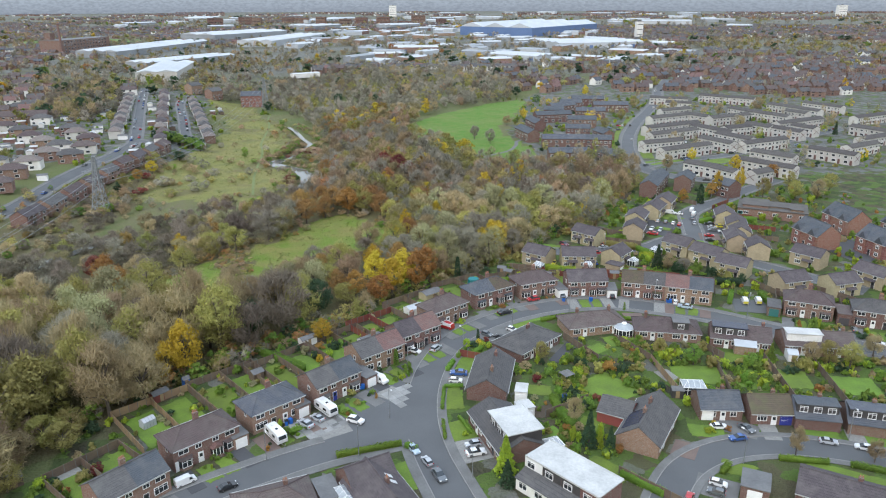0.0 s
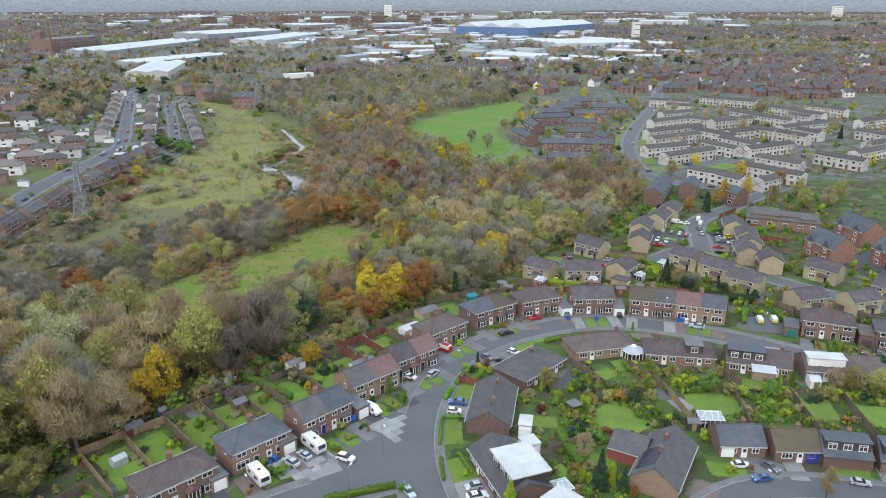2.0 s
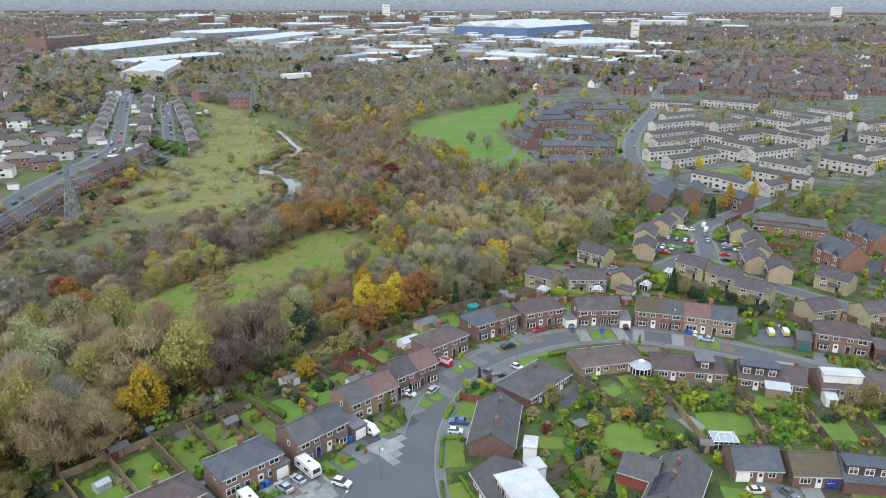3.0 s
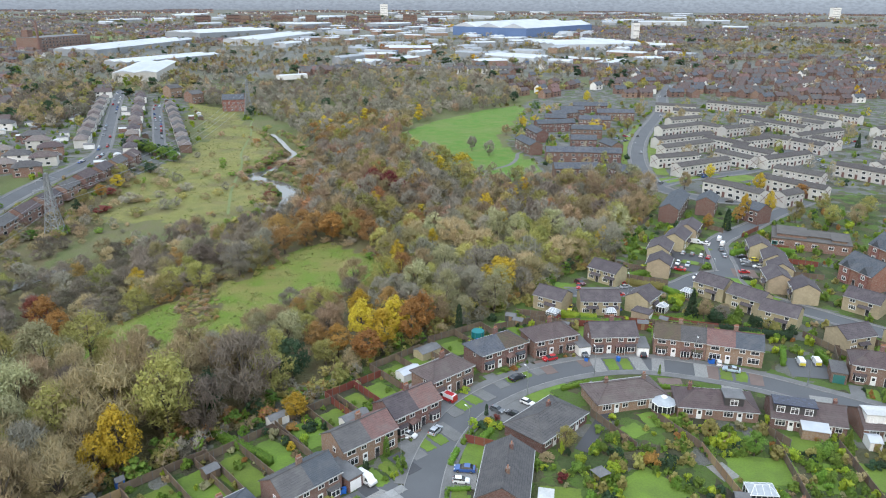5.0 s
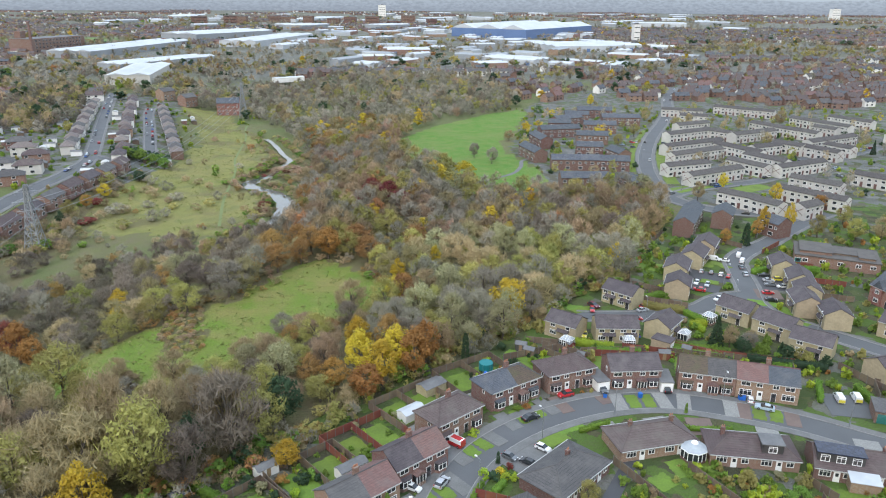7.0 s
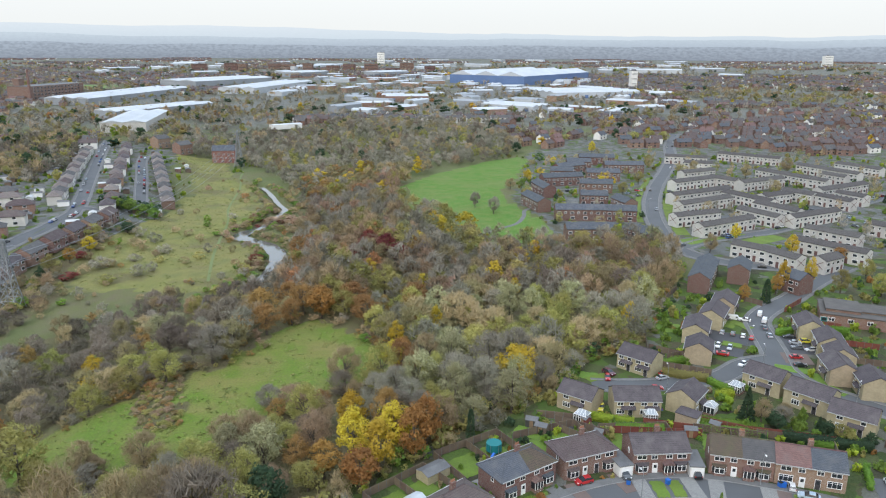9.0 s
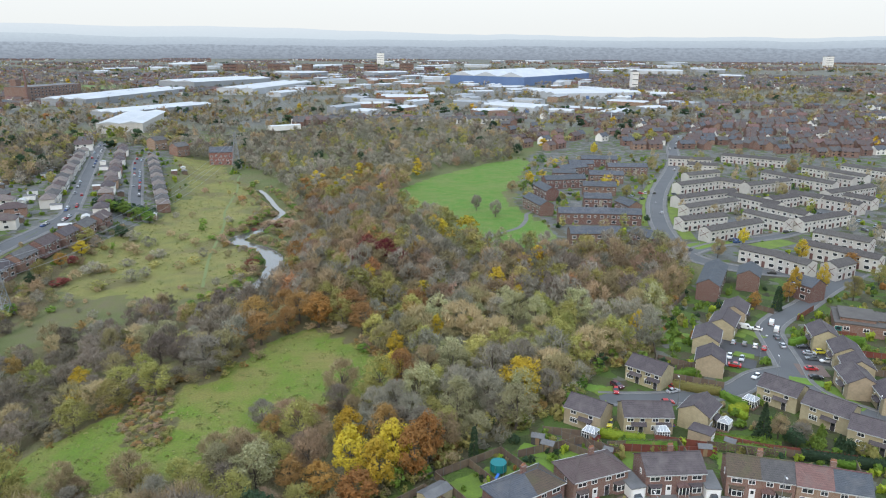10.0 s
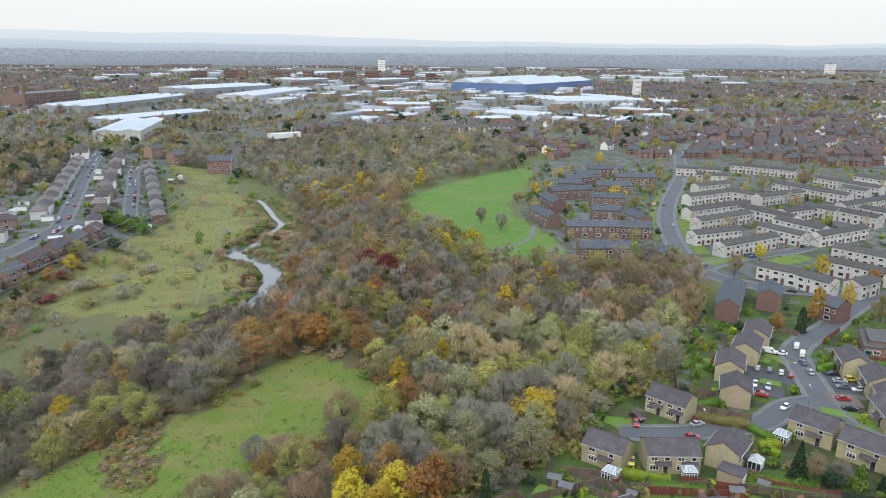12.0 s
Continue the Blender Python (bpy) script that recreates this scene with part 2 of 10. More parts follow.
def courses(name, a, b, mortar, w, h, rough=0.85, each=0.12, stain=None, gap=0.012, relief=0.5, slope=1.0):
    """Brick or roof tile in courses, in the thing's own directions."""
    mt, nt, bs = nodes_of(name)
    loc = local(nt)
    sep = nt.nodes.new("ShaderNodeSeparateXYZ")
    link(nt, loc, sep.inputs[0])
    com = nt.nodes.new("ShaderNodeCombineXYZ")
    link(nt, math_node(nt, "ADD", sep.outputs["X"], sep.outputs["Y"]), com.inputs["X"])
    link(nt, math_node(nt, "MULTIPLY", sep.outputs["Z"], slope), com.inputs["Y"])
    br = nt.nodes.new("ShaderNodeTexBrick")
    br.inputs["Scale"].default_value = 1.0
    br.inputs["Brick Width"].default_value, br.inputs["Row Height"].default_value = w, h
    br.inputs["Mortar Size"].default_value = gap
    br.inputs["Bias"].default_value = -0.2
    for key, c in (("Color1", a), ("Color2", b), ("Mortar", mortar)):
        br.inputs[key].default_value = (*c, 1)
    link(nt, com.outputs[0], br.inputs["Vector"])
    pos = place(nt)
    col = br.outputs["Color"]
    if stain:
        col = mix_color(nt, math_node(nt, "MULTIPLY", noise_fac(nt, pos, 0.5, 6, 0.45, 0.75), 0.7), col, stain)
    col = mix_color(nt, math_node(nt, "MULTIPLY", noise_fac(nt, pos, 1.7, 5), 0.35), col, tuple(0.55 * c for c in a))
    col = vary(nt, col, each)
    link(nt, col, bs.inputs["Base Color"])
    bs.inputs["Roughness"].default_value = rough
    bs.inputs["Specular IOR Level"].default_value = 0.25
    bump(nt, bs, br.outputs["Fac"], -relief, 0.02)
    return mt


def foliage(name, a, b, each=0.2, glow=0.38):
    """Leaves or twigs: leaf by leaf and tree by tree a little different; some light comes through."""
    mt, nt, bs = nodes_of(name)
    isle = nt.nodes.new("ShaderNodeNewGeometry").outputs["Random Per Island"]
    col = mix_color(nt, isle, a, b)
    col = mix_color(nt, math_node(nt, "MULTIPLY", noise_fac(nt, place(nt), 0.22, 3), 0.5), col, tuple(0.8 * c for c in b))
    col = vary(nt, col, each)
    tone = nt.nodes.new("ShaderNodeAttribute")
    tone.attribute_name = "tone"
    hs = nt.nodes.new("ShaderNodeHueSaturation")
    link(nt, math_node(nt, "ADD", math_node(nt, "MULTIPLY", tone.outputs["Fac"], 0.30), 1.0), hs.inputs["Value"])
    link(nt, math_node(nt, "ADD", math_node(nt, "MULTIPLY", tone.outputs["Fac"], -0.018), 0.5), hs.inputs["Hue"])
    link(nt, col, hs.inputs["Color"])
    col = hs.outputs["Color"]
    link(nt, col, bs.inputs["Base Color"])
    bs.inputs["Roughness"].default_value = 0.75
    bs.inputs["Specular IOR Level"].default_value = 0.2
    tr = nt.nodes.new("ShaderNodeBsdfTranslucent")
    link(nt, col, tr.inputs["Color"])
    mx = nt.nodes.new("ShaderNodeMixShader")
    mx.inputs[0].default_value = glow
    link(nt, bs.outputs[0], mx.inputs[1])
    link(nt, tr.outputs[0], mx.inputs[2])
    link(nt, mx.outputs[0], nt.nodes["Material Output"].inputs["Surface"])
    return mt


def glow(name, color, strength):
    mt, nt, bs = nodes_of(name)
    bs.inputs["Base Color"].default_value = (0, 0, 0, 1)
    bs.inputs["Specular IOR Level"].default_value = 0
    bs.inputs["Emission Color"].default_value = (*color, 1)
    bs.inputs["Emission Strength"].default_value = strength
    return mt


def sheen(name, color, rough=0.3, metal=0.0, coat=0.0):
    mt, nt, bs = nodes_of(name)
    col = mix_color(nt, math_node(nt, "MULTIPLY", noise_fac(nt, place(nt), 2.5, 4), 0.18), color, tuple(0.6 * c for c in color))
    link(nt, col, bs.inputs["Base Color"])
    bs.inputs["Roughness"].default_value, bs.inputs["Metallic"].default_value = rough, metal
    bs.inputs["Coat Weight"].default_value = coat
    return mt


M = {}
M["brick"] = courses("red_brown_brick", (0.205, 0.105, 0.081), (0.157, 0.084, 0.067), (0.248, 0.215, 0.190), 0.225, 0.075)
M["brick_red"] = courses("bright_red_brick", (0.300, 0.125, 0.085), (0.240, 0.098, 0.070), (0.295, 0.240, 0.200), 0.225, 0.075)
M["brick_orange"] = courses("orange_brick", (0.262, 0.148, 0.100), (0.215, 0.120, 0.085), (0.295, 0.257, 0.218), 0.225, 0.075)
M["brick_dark"] = courses("dark_brown_brick", (0.162, 0.081, 0.062), (0.133, 0.067, 0.052), (0.210, 0.181, 0.162), 0.225, 0.075)
M["brick_red"] = courses("new_red_brick", (0.245, 0.095, 0.070), (0.200, 0.078, 0.060), (0.305, 0.238, 0.200), 0.225, 0.075)
M["cream"] = courses("cream_stone_block", (0.406, 0.343, 0.226), (0.367, 0.304, 0.195), (0.328, 0.281, 0.195), 0.45, 0.22, each=0.08, stain=(0.281, 0.242, 0.156))
M["pebble"] = plain("pale_pebbledash", (0.520, 0.505, 0.470), (0.410, 0.395, 0.370), 0.95, 8, 0.25, each=0.1)
M["render"] = plain("white_render", (0.74, 0.73, 0.70), (0.60, 0.58, 0.54), 0.9, 5, 0.3, each=0.06)
TILE = dict(rough=0.8, gap=0.02, relief=0.9, slope=1.5)
M["tile_brown"] = courses("brown_concrete_tile", (0.120, 0.090, 0.088), (0.095, 0.073, 0.072), (0.047, 0.038, 0.038), 0.33, 0.34, stain=(0.133, 0.120, 0.105), **TILE)
M["tile_red"] = courses("faded_red_tile", (0.191, 0.110, 0.100), (0.152, 0.085, 0.081), (0.076, 0.047, 0.046), 0.33, 0.34, stain=(0.152, 0.123, 0.114), **TILE)
M["tile_grey"] = courses("grey_concrete_tile", (0.110, 0.105, 0.105), (0.088, 0.084, 0.085), (0.043, 0.043, 0.046), 0.33, 0.34, stain=(0.133, 0.128, 0.120), **TILE)
M["slate"] = courses("blue_grey_slate", (0.100, 0.110, 0.128), (0.081, 0.088, 0.105), (0.033, 0.038, 0.043), 0.28, 0.26, stain=(0.133, 0.133, 0.133), **TILE)
M["tile_moss"] = courses("mossy_brown_tile", (0.123, 0.095, 0.067), (0.095, 0.076, 0.058), (0.043, 0.038, 0.033), 0.33, 0.34, stain=(0.095, 0.105, 0.047), **TILE)
M["tile_plum"] = courses("plum_grey_tile", (0.096, 0.080, 0.086), (0.078, 0.066, 0.072), (0.043, 0.038, 0.040), 0.33, 0.34, stain=(0.133, 0.120, 0.114), **TILE)
# brown tile with the haze over the western streets painted in as paler colour
M["tile_hazed"] = courses("haze_paled_brown_tile", (0.205, 0.172, 0.160), (0.165, 0.140, 0.132), (0.085, 0.073, 0.070), 0.33, 0.34, stain=(0.155, 0.150, 0.120))
M["tile_dark"] = courses("dark_weathered_tile", (0.095, 0.085, 0.080), (0.075, 0.068, 0.065), (0.04, 0.036, 0.035), 0.33, 0.34, stain=(0.115, 0.105, 0.095), **TILE)
M["felt_white"] = plain("weathered_white_roof", (0.528, 0.528, 0.512), (0.360, 0.360, 0.352), 0.7, 2.5, 0.3)
M["felt_grey"] = plain("grey_roofing_felt", (0.156, 0.156, 0.156), (0.101, 0.101, 0.105), 0.85, 3, 0.4)
M["poly_roof"] = plain("grey_polycarbonate_roof", (0.36, 0.39, 0.41), (0.27, 0.29, 0.31), 0.35, 2, 0.5, relief=0)
M["felt_brown"] = plain("brown_grey_roofing_felt", (0.105, 0.094, 0.085), (0.070, 0.063, 0.058), 0.85, 3, 0.4)
M["white"] = plain("white_pvc", (0.80, 0.80, 0.79), (0.70, 0.70, 0.69), 0.45, 3, 0.5, relief=0)
M["gutter"] = plain("weathered_white_gutter", (0.46, 0.46, 0.45), (0.34, 0.34, 0.33), 0.6, 3, 0.5, relief=0)
M["timber_white"] = plain("white_painted_boards", (0.76, 0.76, 0.74), (0.62, 0.61, 0.58), 0.6, 6, 0.6)
M["clad_red"] = plain("dull_red_cladding", (0.30, 0.08, 0.07), (0.22, 0.06, 0.055), 0.6)
M["clad_maroon"] = plain("maroon_boarding", (0.15, 0.075, 0.065), (0.11, 0.055, 0.05), 0.7)
M["clad_dark"] = plain("dark_cladding", (0.06, 0.055, 0.055), (0.04, 0.038, 0.038), 0.6)
M["door_dark"] = sheen("dark_door_paint", (0.05, 0.045, 0.05), 0.4)
M["door_blue"] = sheen("blue_door_paint", (0.03, 0.04, 0.25), 0.4)
M["door_teal"] = sheen("teal_door_paint", (0.02, 0.13, 0.12), 0.4)
M["wood"] = plain("weathered_timber", (0.156, 0.113, 0.078), (0.101, 0.074, 0.055), 0.85, 9, 0.8, each=0.15)
M["wood_red"] = plain("red_stained_timber", (0.187, 0.055, 0.035), (0.133, 0.039, 0.027), 0.8, 9, 0.8, each=0.12)
M["wood_pale"] = plain("pale_new_timber", (0.281, 0.195, 0.109), (0.211, 0.148, 0.086), 0.8, 9, 0.8, each=0.12)
M["concrete"] = plain("concrete_paving", (0.165, 0.163, 0.158), (0.108, 0.106, 0.102), 0.9, 4, 0.3)
M["asphalt"] = plain("worn_asphalt", (0.103, 0.105, 0.109), (0.080, 0.082, 0.085), 0.85, 12, 0.12, relief=0.2)
M["asphalt_dark"] = plain("dark_asphalt", (0.066, 0.066, 0.070), (0.051, 0.051, 0.055), 0.85, 10, 0.2, relief=0.2)
M["bay_concrete"] = plain("weathered_concrete_bay", (0.270, 0.268, 0.258), (0.185, 0.184, 0.178), 0.9, 3, 0.5, each=0.25)
M["kerb"] = plain("concrete_kerb", (0.260, 0.253, 0.240), (0.180, 0.174, 0.167), 0.9)
M["block_red"] = plain("red_block_paving", (0.165, 0.118, 0.098), (0.120, 0.086, 0.074), 0.85)
M["flag"] = courses("concrete_flags", (0.257, 0.250, 0.234), (0.218, 0.215, 0.203), (0.133, 0.129, 0.121), 0.6, 0.6, each=0.05, gap=0.03)
M["lawn"] = plain("mown_lawn", (0.132, 0.205, 0.020), (0.084, 0.125, 0.018), 0.9, 3, 0.25, relief=0.8, each=0.12)
M["soil"] = plain("garden_soil", (0.085, 0.062, 0.042), (0.055, 0.045, 0.03), 0.95, 4, 0.5, relief=0.8)
M["steel"] = plain("galvanised_steel", (0.32, 0.33, 0.34), (0.24, 0.25, 0.26), 0.5, 4, 0.5, metal=0.6, relief=0)
M["black"] = sheen("black_rubber", (0.018, 0.018, 0.018), 0.7)
M["trim"] = sheen("grey_trim", (0.25, 0.25, 0.26), 0.3, 0.7)
M["lamp_red"] = sheen("red_lamp_lens", (0.35, 0.02, 0.02), 0.2)
M["lamp_clear"] = sheen("clear_lamp_lens", (0.7, 0.7, 0.7), 0.15)
M["terracotta"] = plain("terracotta", (0.36, 0.17, 0.10), (0.28, 0.13, 0.08), 0.8)
M["plastic_blue"] = sheen("blue_plastic", (0.02, 0.12, 0.45), 0.5)
M["plastic_green"] = sheen("teal_netting", (0.01, 0.16, 0.17), 0.6)
M["bark"] = plain("bark", (0.11, 0.09, 0.07), (0.07, 0.058, 0.048), 0.9, 8, 0.8, each=0.2)
M["sheet_white"] = plain("pale_profiled_sheet", (0.50, 0.52, 0.545), (0.37, 0.39, 0.41), 0.55, 0.6, 0.03, relief=0)
M["sheet_grey"] = plain("grey_profiled_sheet", (0.30, 0.32, 0.34), (0.22, 0.235, 0.25), 0.55, 0.6, 0.03, relief=0)
M["sheet_blue"] = plain("blue_profiled_sheet", (0.12, 0.19, 0.36), (0.09, 0.145, 0.28), 0.5, 0.6, 0.03, relief=0)
mt, nt, bs = nodes_of("window_glass")
bs.inputs["Base Color"].default_value = (0.03, 0.035, 0.04, 1)
bs.inputs["Roughness"].default_value = 0.06
bs.inputs["Specular IOR Level"].default_value = 0.6
M["glass"] = mt
mt, nt, bs = nodes_of("solar_cells")
link(nt, mix_color(nt, noise_fac(nt, place(nt), 1.2), (0.015, 0.018, 0.035), (0.03, 0.035, 0.06)), bs.inputs["Base Color"])
bs.inputs["Roughness"].default_value = 0.22
M["solar"] = mt
mt, nt, bs = nodes_of("river_water")
bs.inputs["Base Color"].default_value = (0.085, 0.09, 0.088, 1)
bs.inputs["Roughness"].default_value = 0.08
bs.inputs["Specular IOR Level"].default_value = 0.9
bs.inputs["IOR"].default_value = 1.9
bump(nt, bs, noise_fac(nt, place(nt), 0.7, 5, 0.2, 0.8), 0.12, 0.08)
M["water"] = mt

# twigs and leaves
M["tw_brown"] = foliage("brown_twigs", (0.440, 0.350, 0.195), (0.300, 0.240, 0.140), 0.2, 0.36)
M["tw_grey"] = foliage("grey_twigs", (0.380, 0.350, 0.272), (0.262, 0.242, 0.192), 0.16, 0.36)
M["tw_red"] = foliage("reddish_twigs", (0.420, 0.295, 0.190), (0.285, 0.205, 0.140), 0.2, 0.36)
M["tw_dark"] = foliage("dark_alder_twigs", (0.270, 0.225, 0.175), (0.175, 0.148, 0.118), 0.16, 0.32)
M["lf_olive"] = foliage("olive_leaves", (0.405, 0.370, 0.120), (0.275, 0.255, 0.088))
M["lf_willow"] = foliage("pale_willow_leaves", (0.440, 0.425, 0.235), (0.310, 0.300, 0.165))
M["lf_yellow"] = foliage("yellow_autumn_leaves", (0.660, 0.495, 0.050), (0.450, 0.335, 0.045))
M["lf_orange"] = foliage("orange_autumn_leaves", (0.450, 0.235, 0.068), (0.300, 0.165, 0.056))
M["lf_rust"] = foliage("rusty_leaves", (0.410, 0.240, 0.090), (0.285, 0.172, 0.072))
M["lf_red"] = foliage("dark_red_leaves", (0.260, 0.065, 0.052), (0.156, 0.058, 0.046))
M["lf_green"] = foliage("green_leaves", (0.235, 0.345, 0.060), (0.140, 0.215, 0.046))
M["lf_bright"] = foliage("bright_yellow_green_leaves", (0.450, 0.530, 0.050), (0.270, 0.360, 0.045))
M["lf_dark"] = foliage("dark_evergreen_leaves", (0.078, 0.132, 0.063), (0.044, 0.078, 0.044))
M["lf_hedge"] = foliage("hedge_leaves", (0.225, 0.350, 0.050), (0.135, 0.225, 0.040))


def ground_material():
    """Scrub and leaf litter, with zones of rough meadow, green field, garden land and built-up land."""
    mt, nt, bs = nodes_of("open_land")
    pos = place(nt)

    def zone(key):
        n = nt.nodes.new("ShaderNodeAttribute")
        n.attribute_name = key
        return n.outputs["Fac"]

    big, mid, fine = noise_fac(nt, pos, 0.03, 6), noise_fac(nt, pos, 0.2, 6), noise_fac(nt, pos, 2.0, 4)
    scrub = mix_color(nt, mid, (0.150, 0.155, 0.060), (0.165, 0.140, 0.085))
    scrub = mix_color(nt, big, scrub, (0.120, 0.145, 0.052))
    meadow = mix_color(nt, mid, (0.255, 0.243, 0.072), (0.190, 0.205, 0.055))
    meadow = mix_color(nt, math_node(nt, "MULTIPLY", big, 0.6), meadow, (0.265, 0.228, 0.092))
    field = mix_color(nt, mid, (0.145, 0.205, 0.026), (0.215, 0.218, 0.055))
    field = mix_color(nt, math_node(nt, "MULTIPLY", big, 0.6), field, (0.105, 0.215, 0.020))
    field = mix_color(nt, math_node(nt, "MULTIPLY", noise_fac(nt, pos, 0.07, 5, 0.50, 0.68), 0.85), field, (0.240, 0.205, 0.072))
    green = mix_color(nt, mid, (0.095, 0.215, 0.030), (0.150, 0.225, 0.048))
    green = mix_color(nt, math_node(nt, "MULTIPLY", noise_fac(nt, pos, 0.04, 5, 0.45, 0.62), 0.55), green, (0.190, 0.225, 0.070))
    cells = nt.nodes.new("ShaderNodeTexVoronoi")
    cells.inputs["Scale"].default_value = 0.26
    warp = nt.nodes.new("ShaderNodeVectorMath")
    warp.operation = "ADD"
    link(nt, pos, warp.inputs[0])
    wob = nt.nodes.new("ShaderNodeTexNoise")
    wob.inputs["Scale"].default_value = 0.4
    link(nt, pos, wob.inputs["Vector"])
    grow = nt.nodes.new("ShaderNodeVectorMath")
    grow.operation = "SCALE"
    grow.inputs["Scale"].default_value = 3.0
    link(nt, wob.outputs["Color"], grow.inputs[0])
    link(nt, grow.outputs["Vector"], warp.inputs[1])
    link(nt, warp.outputs["Vector"], cells.inputs["Vector"])
    ramp = nt.nodes.new("ShaderNodeValToRGB")
    ramp.color_ramp.interpolation = "CONSTANT"
    tones = ((0.0, (0.078, 0.135, 0.022)), (0.36, (0.045, 0.072, 0.022)), (0.54, (0.085, 0.072, 0.046)), (0.70, (0.075, 0.090, 0.032)), (0.82, (0.150, 0.146, 0.136)), (0.89, (0.048, 0.042, 0.032)))
    while len(ramp.color_ramp.elements) < len(tones):
        ramp.color_ramp.elements.new(0.5)
    for el, (at_, c) in zip(ramp.color_ramp.elements, tones):
        el.position, el.color = at_, (*c, 1)
    sepc = nt.nodes.new("ShaderNodeSeparateColor")
    link(nt, cells.outputs["Color"], sepc.inputs[0])
    link(nt, sepc.outputs[0], ramp.inputs["Fac"])
    garden = mix_color(nt, math_node(nt, "MULTIPLY", mid, 0.45), ramp.outputs["Color"], (0.090, 0.110, 0.042))
    town = mix_color(nt, mid, (0.210, 0.212, 0.205), (0.130, 0.128, 0.105))
    town = mix_color(nt, noise_fac(nt, pos, 0.012, 5, 0.45, 0.6), town, (0.135, 0.132, 0.092))
    meadow = mix_color(nt, math_node(nt, "MULTIPLY", noise_fac(nt, pos, 0.045, 6, 0.52, 0.62), 0.75), meadow, (0.150, 0.125, 0.065))
    meadow = mix_color(nt, math_node(nt, "MULTIPLY", noise_fac(nt, pos, 0.9, 5, 0.45, 0.65), 0.18), meadow, (0.120, 0.130, 0.045))
    field = mix_color(nt, math_node(nt, "MULTIPLY", noise_fac(nt, pos, 0.05, 6, 0.53, 0.66), 0.6), field, (0.250, 0.205, 0.070))
    litter = mix_color(nt, mid, (0.150, 0.118, 0.066), (0.150, 0.145, 0.066))
    meadow = mix_color(nt, math_node(nt, "MULTIPLY", noise_fac(nt, pos, 0.11, 5, 0.5, 0.66), 0.6), meadow, (0.150, 0.165, 0.060))
    field = mix_color(nt, math_node(nt, "MULTIPLY", noise_fac(nt, pos, 0.5, 5, 0.5, 0.7), 0.18), field, (0.105, 0.150, 0.045))
    hard = nt.nodes.new("ShaderNodeValToRGB")
    hard.color_ramp.interpolation = "CONSTANT"
    yards = ((0.0, (0.150, 0.152, 0.155)), (0.34, (0.090, 0.140, 0.030)), (0.50, (0.105, 0.095, 0.068)), (0.64, (0.205, 0.200, 0.190)), (0.74, (0.070, 0.085, 0.035)), (0.86, (0.120, 0.118, 0.115)))
    while len(hard.color_ramp.elements) < len(yards):
        hard.color_ramp.elements.new(0.5)
    for el, (at_, c) in zip(hard.color_ramp.elements, yards):
        el.position, el.color = at_, (*c, 1)
    link(nt, sepc.outputs[0], hard.inputs["Fac"])
    suburb = mix_color(nt, math_node(nt, "MULTIPLY", mid, 0.4), hard.outputs["Color"], (0.110, 0.112, 0.085))
    bramble = mix_color(nt, noise_fac(nt, pos, 0.7, 5), (0.110, 0.080, 0.048), (0.130, 0.130, 0.050))
    col = scrub
    for key, c in (("town", town), ("wood", litter), ("garden", garden), ("suburb", suburb), ("meadow", meadow), ("field", field), ("bramble", bramble), ("green", green)):
        z = math_node(nt, "ADD", zone(key), math_node(nt, "MULTIPLY", math_node(nt, "SUBTRACT", mid, 0.5), 0.5))
        r = nt.nodes.new("ShaderNodeMapRange")
        r.inputs["From Min"].default_value, r.inputs["From Max"].default_value = 0.4, 0.6
        link(nt, z, r.inputs["Value"])
        col = mix_color(nt, r.outputs["Result"], col, c)
    col = mix_color(nt, math_node(nt, "MULTIPLY", fine, 0.35), col, (0.075, 0.075, 0.04))
    link(nt, col, bs.inputs["Base Color"])
    bs.inputs["Roughness"].default_value = 0.95
    bs.inputs["Specular IOR Level"].default_value = 0.2
    bump(nt, bs, math_node(nt, "ADD", fine, mid), 0.8, 0.25)
    return mt


# ---------------------------------------------------------------- ground
WEST_SCRUB = [(-128, 300), (-134, 330), (-128, 360), (-120, 392), (-132, 412), (-146, 400), (-150, 340), (-158, 290), (-200, 250), (-200, 150), (-150, 180), (-130, 250)]
xs = axis_steps(-260, 300, 4.0, -4600, 4600)
ys = axis_steps(70, 640, 4.0, -600, 4700)
GX, GY = np.meshgrid(xs, ys)
gv = np.stack([GX, GY, gz(GX, GY)], -1).reshape(-1, 3)
nx, ny = len(xs), len(ys)
gi = np.arange(nx * ny).reshape(ny, nx)
gf = np.stack([gi[:-1, :-1], gi[:-1, 1:], gi[1:, 1:], gi[1:, :-1]], -1).reshape(-1, 4)
ground_me = bpy.data.meshes.new("ground")
ground_me.from_pydata(gv.tolist(), [], gf.tolist())
ground_me.materials.append(ground_material())
for key, zones in (("field", [FIELD]), ("meadow", [MEADOW]), ("green", [GREEN]), ("garden", [ESTATE]), ("suburb", [SUBURB_N, SUBURB_W]), ("bramble", [BRAMBLES]), ("wood", [WOODS, WEST_SCRUB, WEST_WOOD])):
    at = ground_me.attributes.new(key, "FLOAT", "POINT")
    val = np.zeros(len(gv), np.float32)
    for z in zones:
        val = np.maximum(val, inside(z, gv[:, 0], gv[:, 1]))
    at.data.foreach_set("value", val.astype(np.float32))
at = ground_me.attributes.new("town", "FLOAT", "POINT")
at.data.foreach_set("value", smooth01((gv[:, 1] - 640) / 300).astype(np.float32))
for p in ground_me.polygons:
    p.use_smooth = True
solo("ground", ground_me, None, "rolling valley land with scrub, meadow and gardens", "ground", kind="structure")


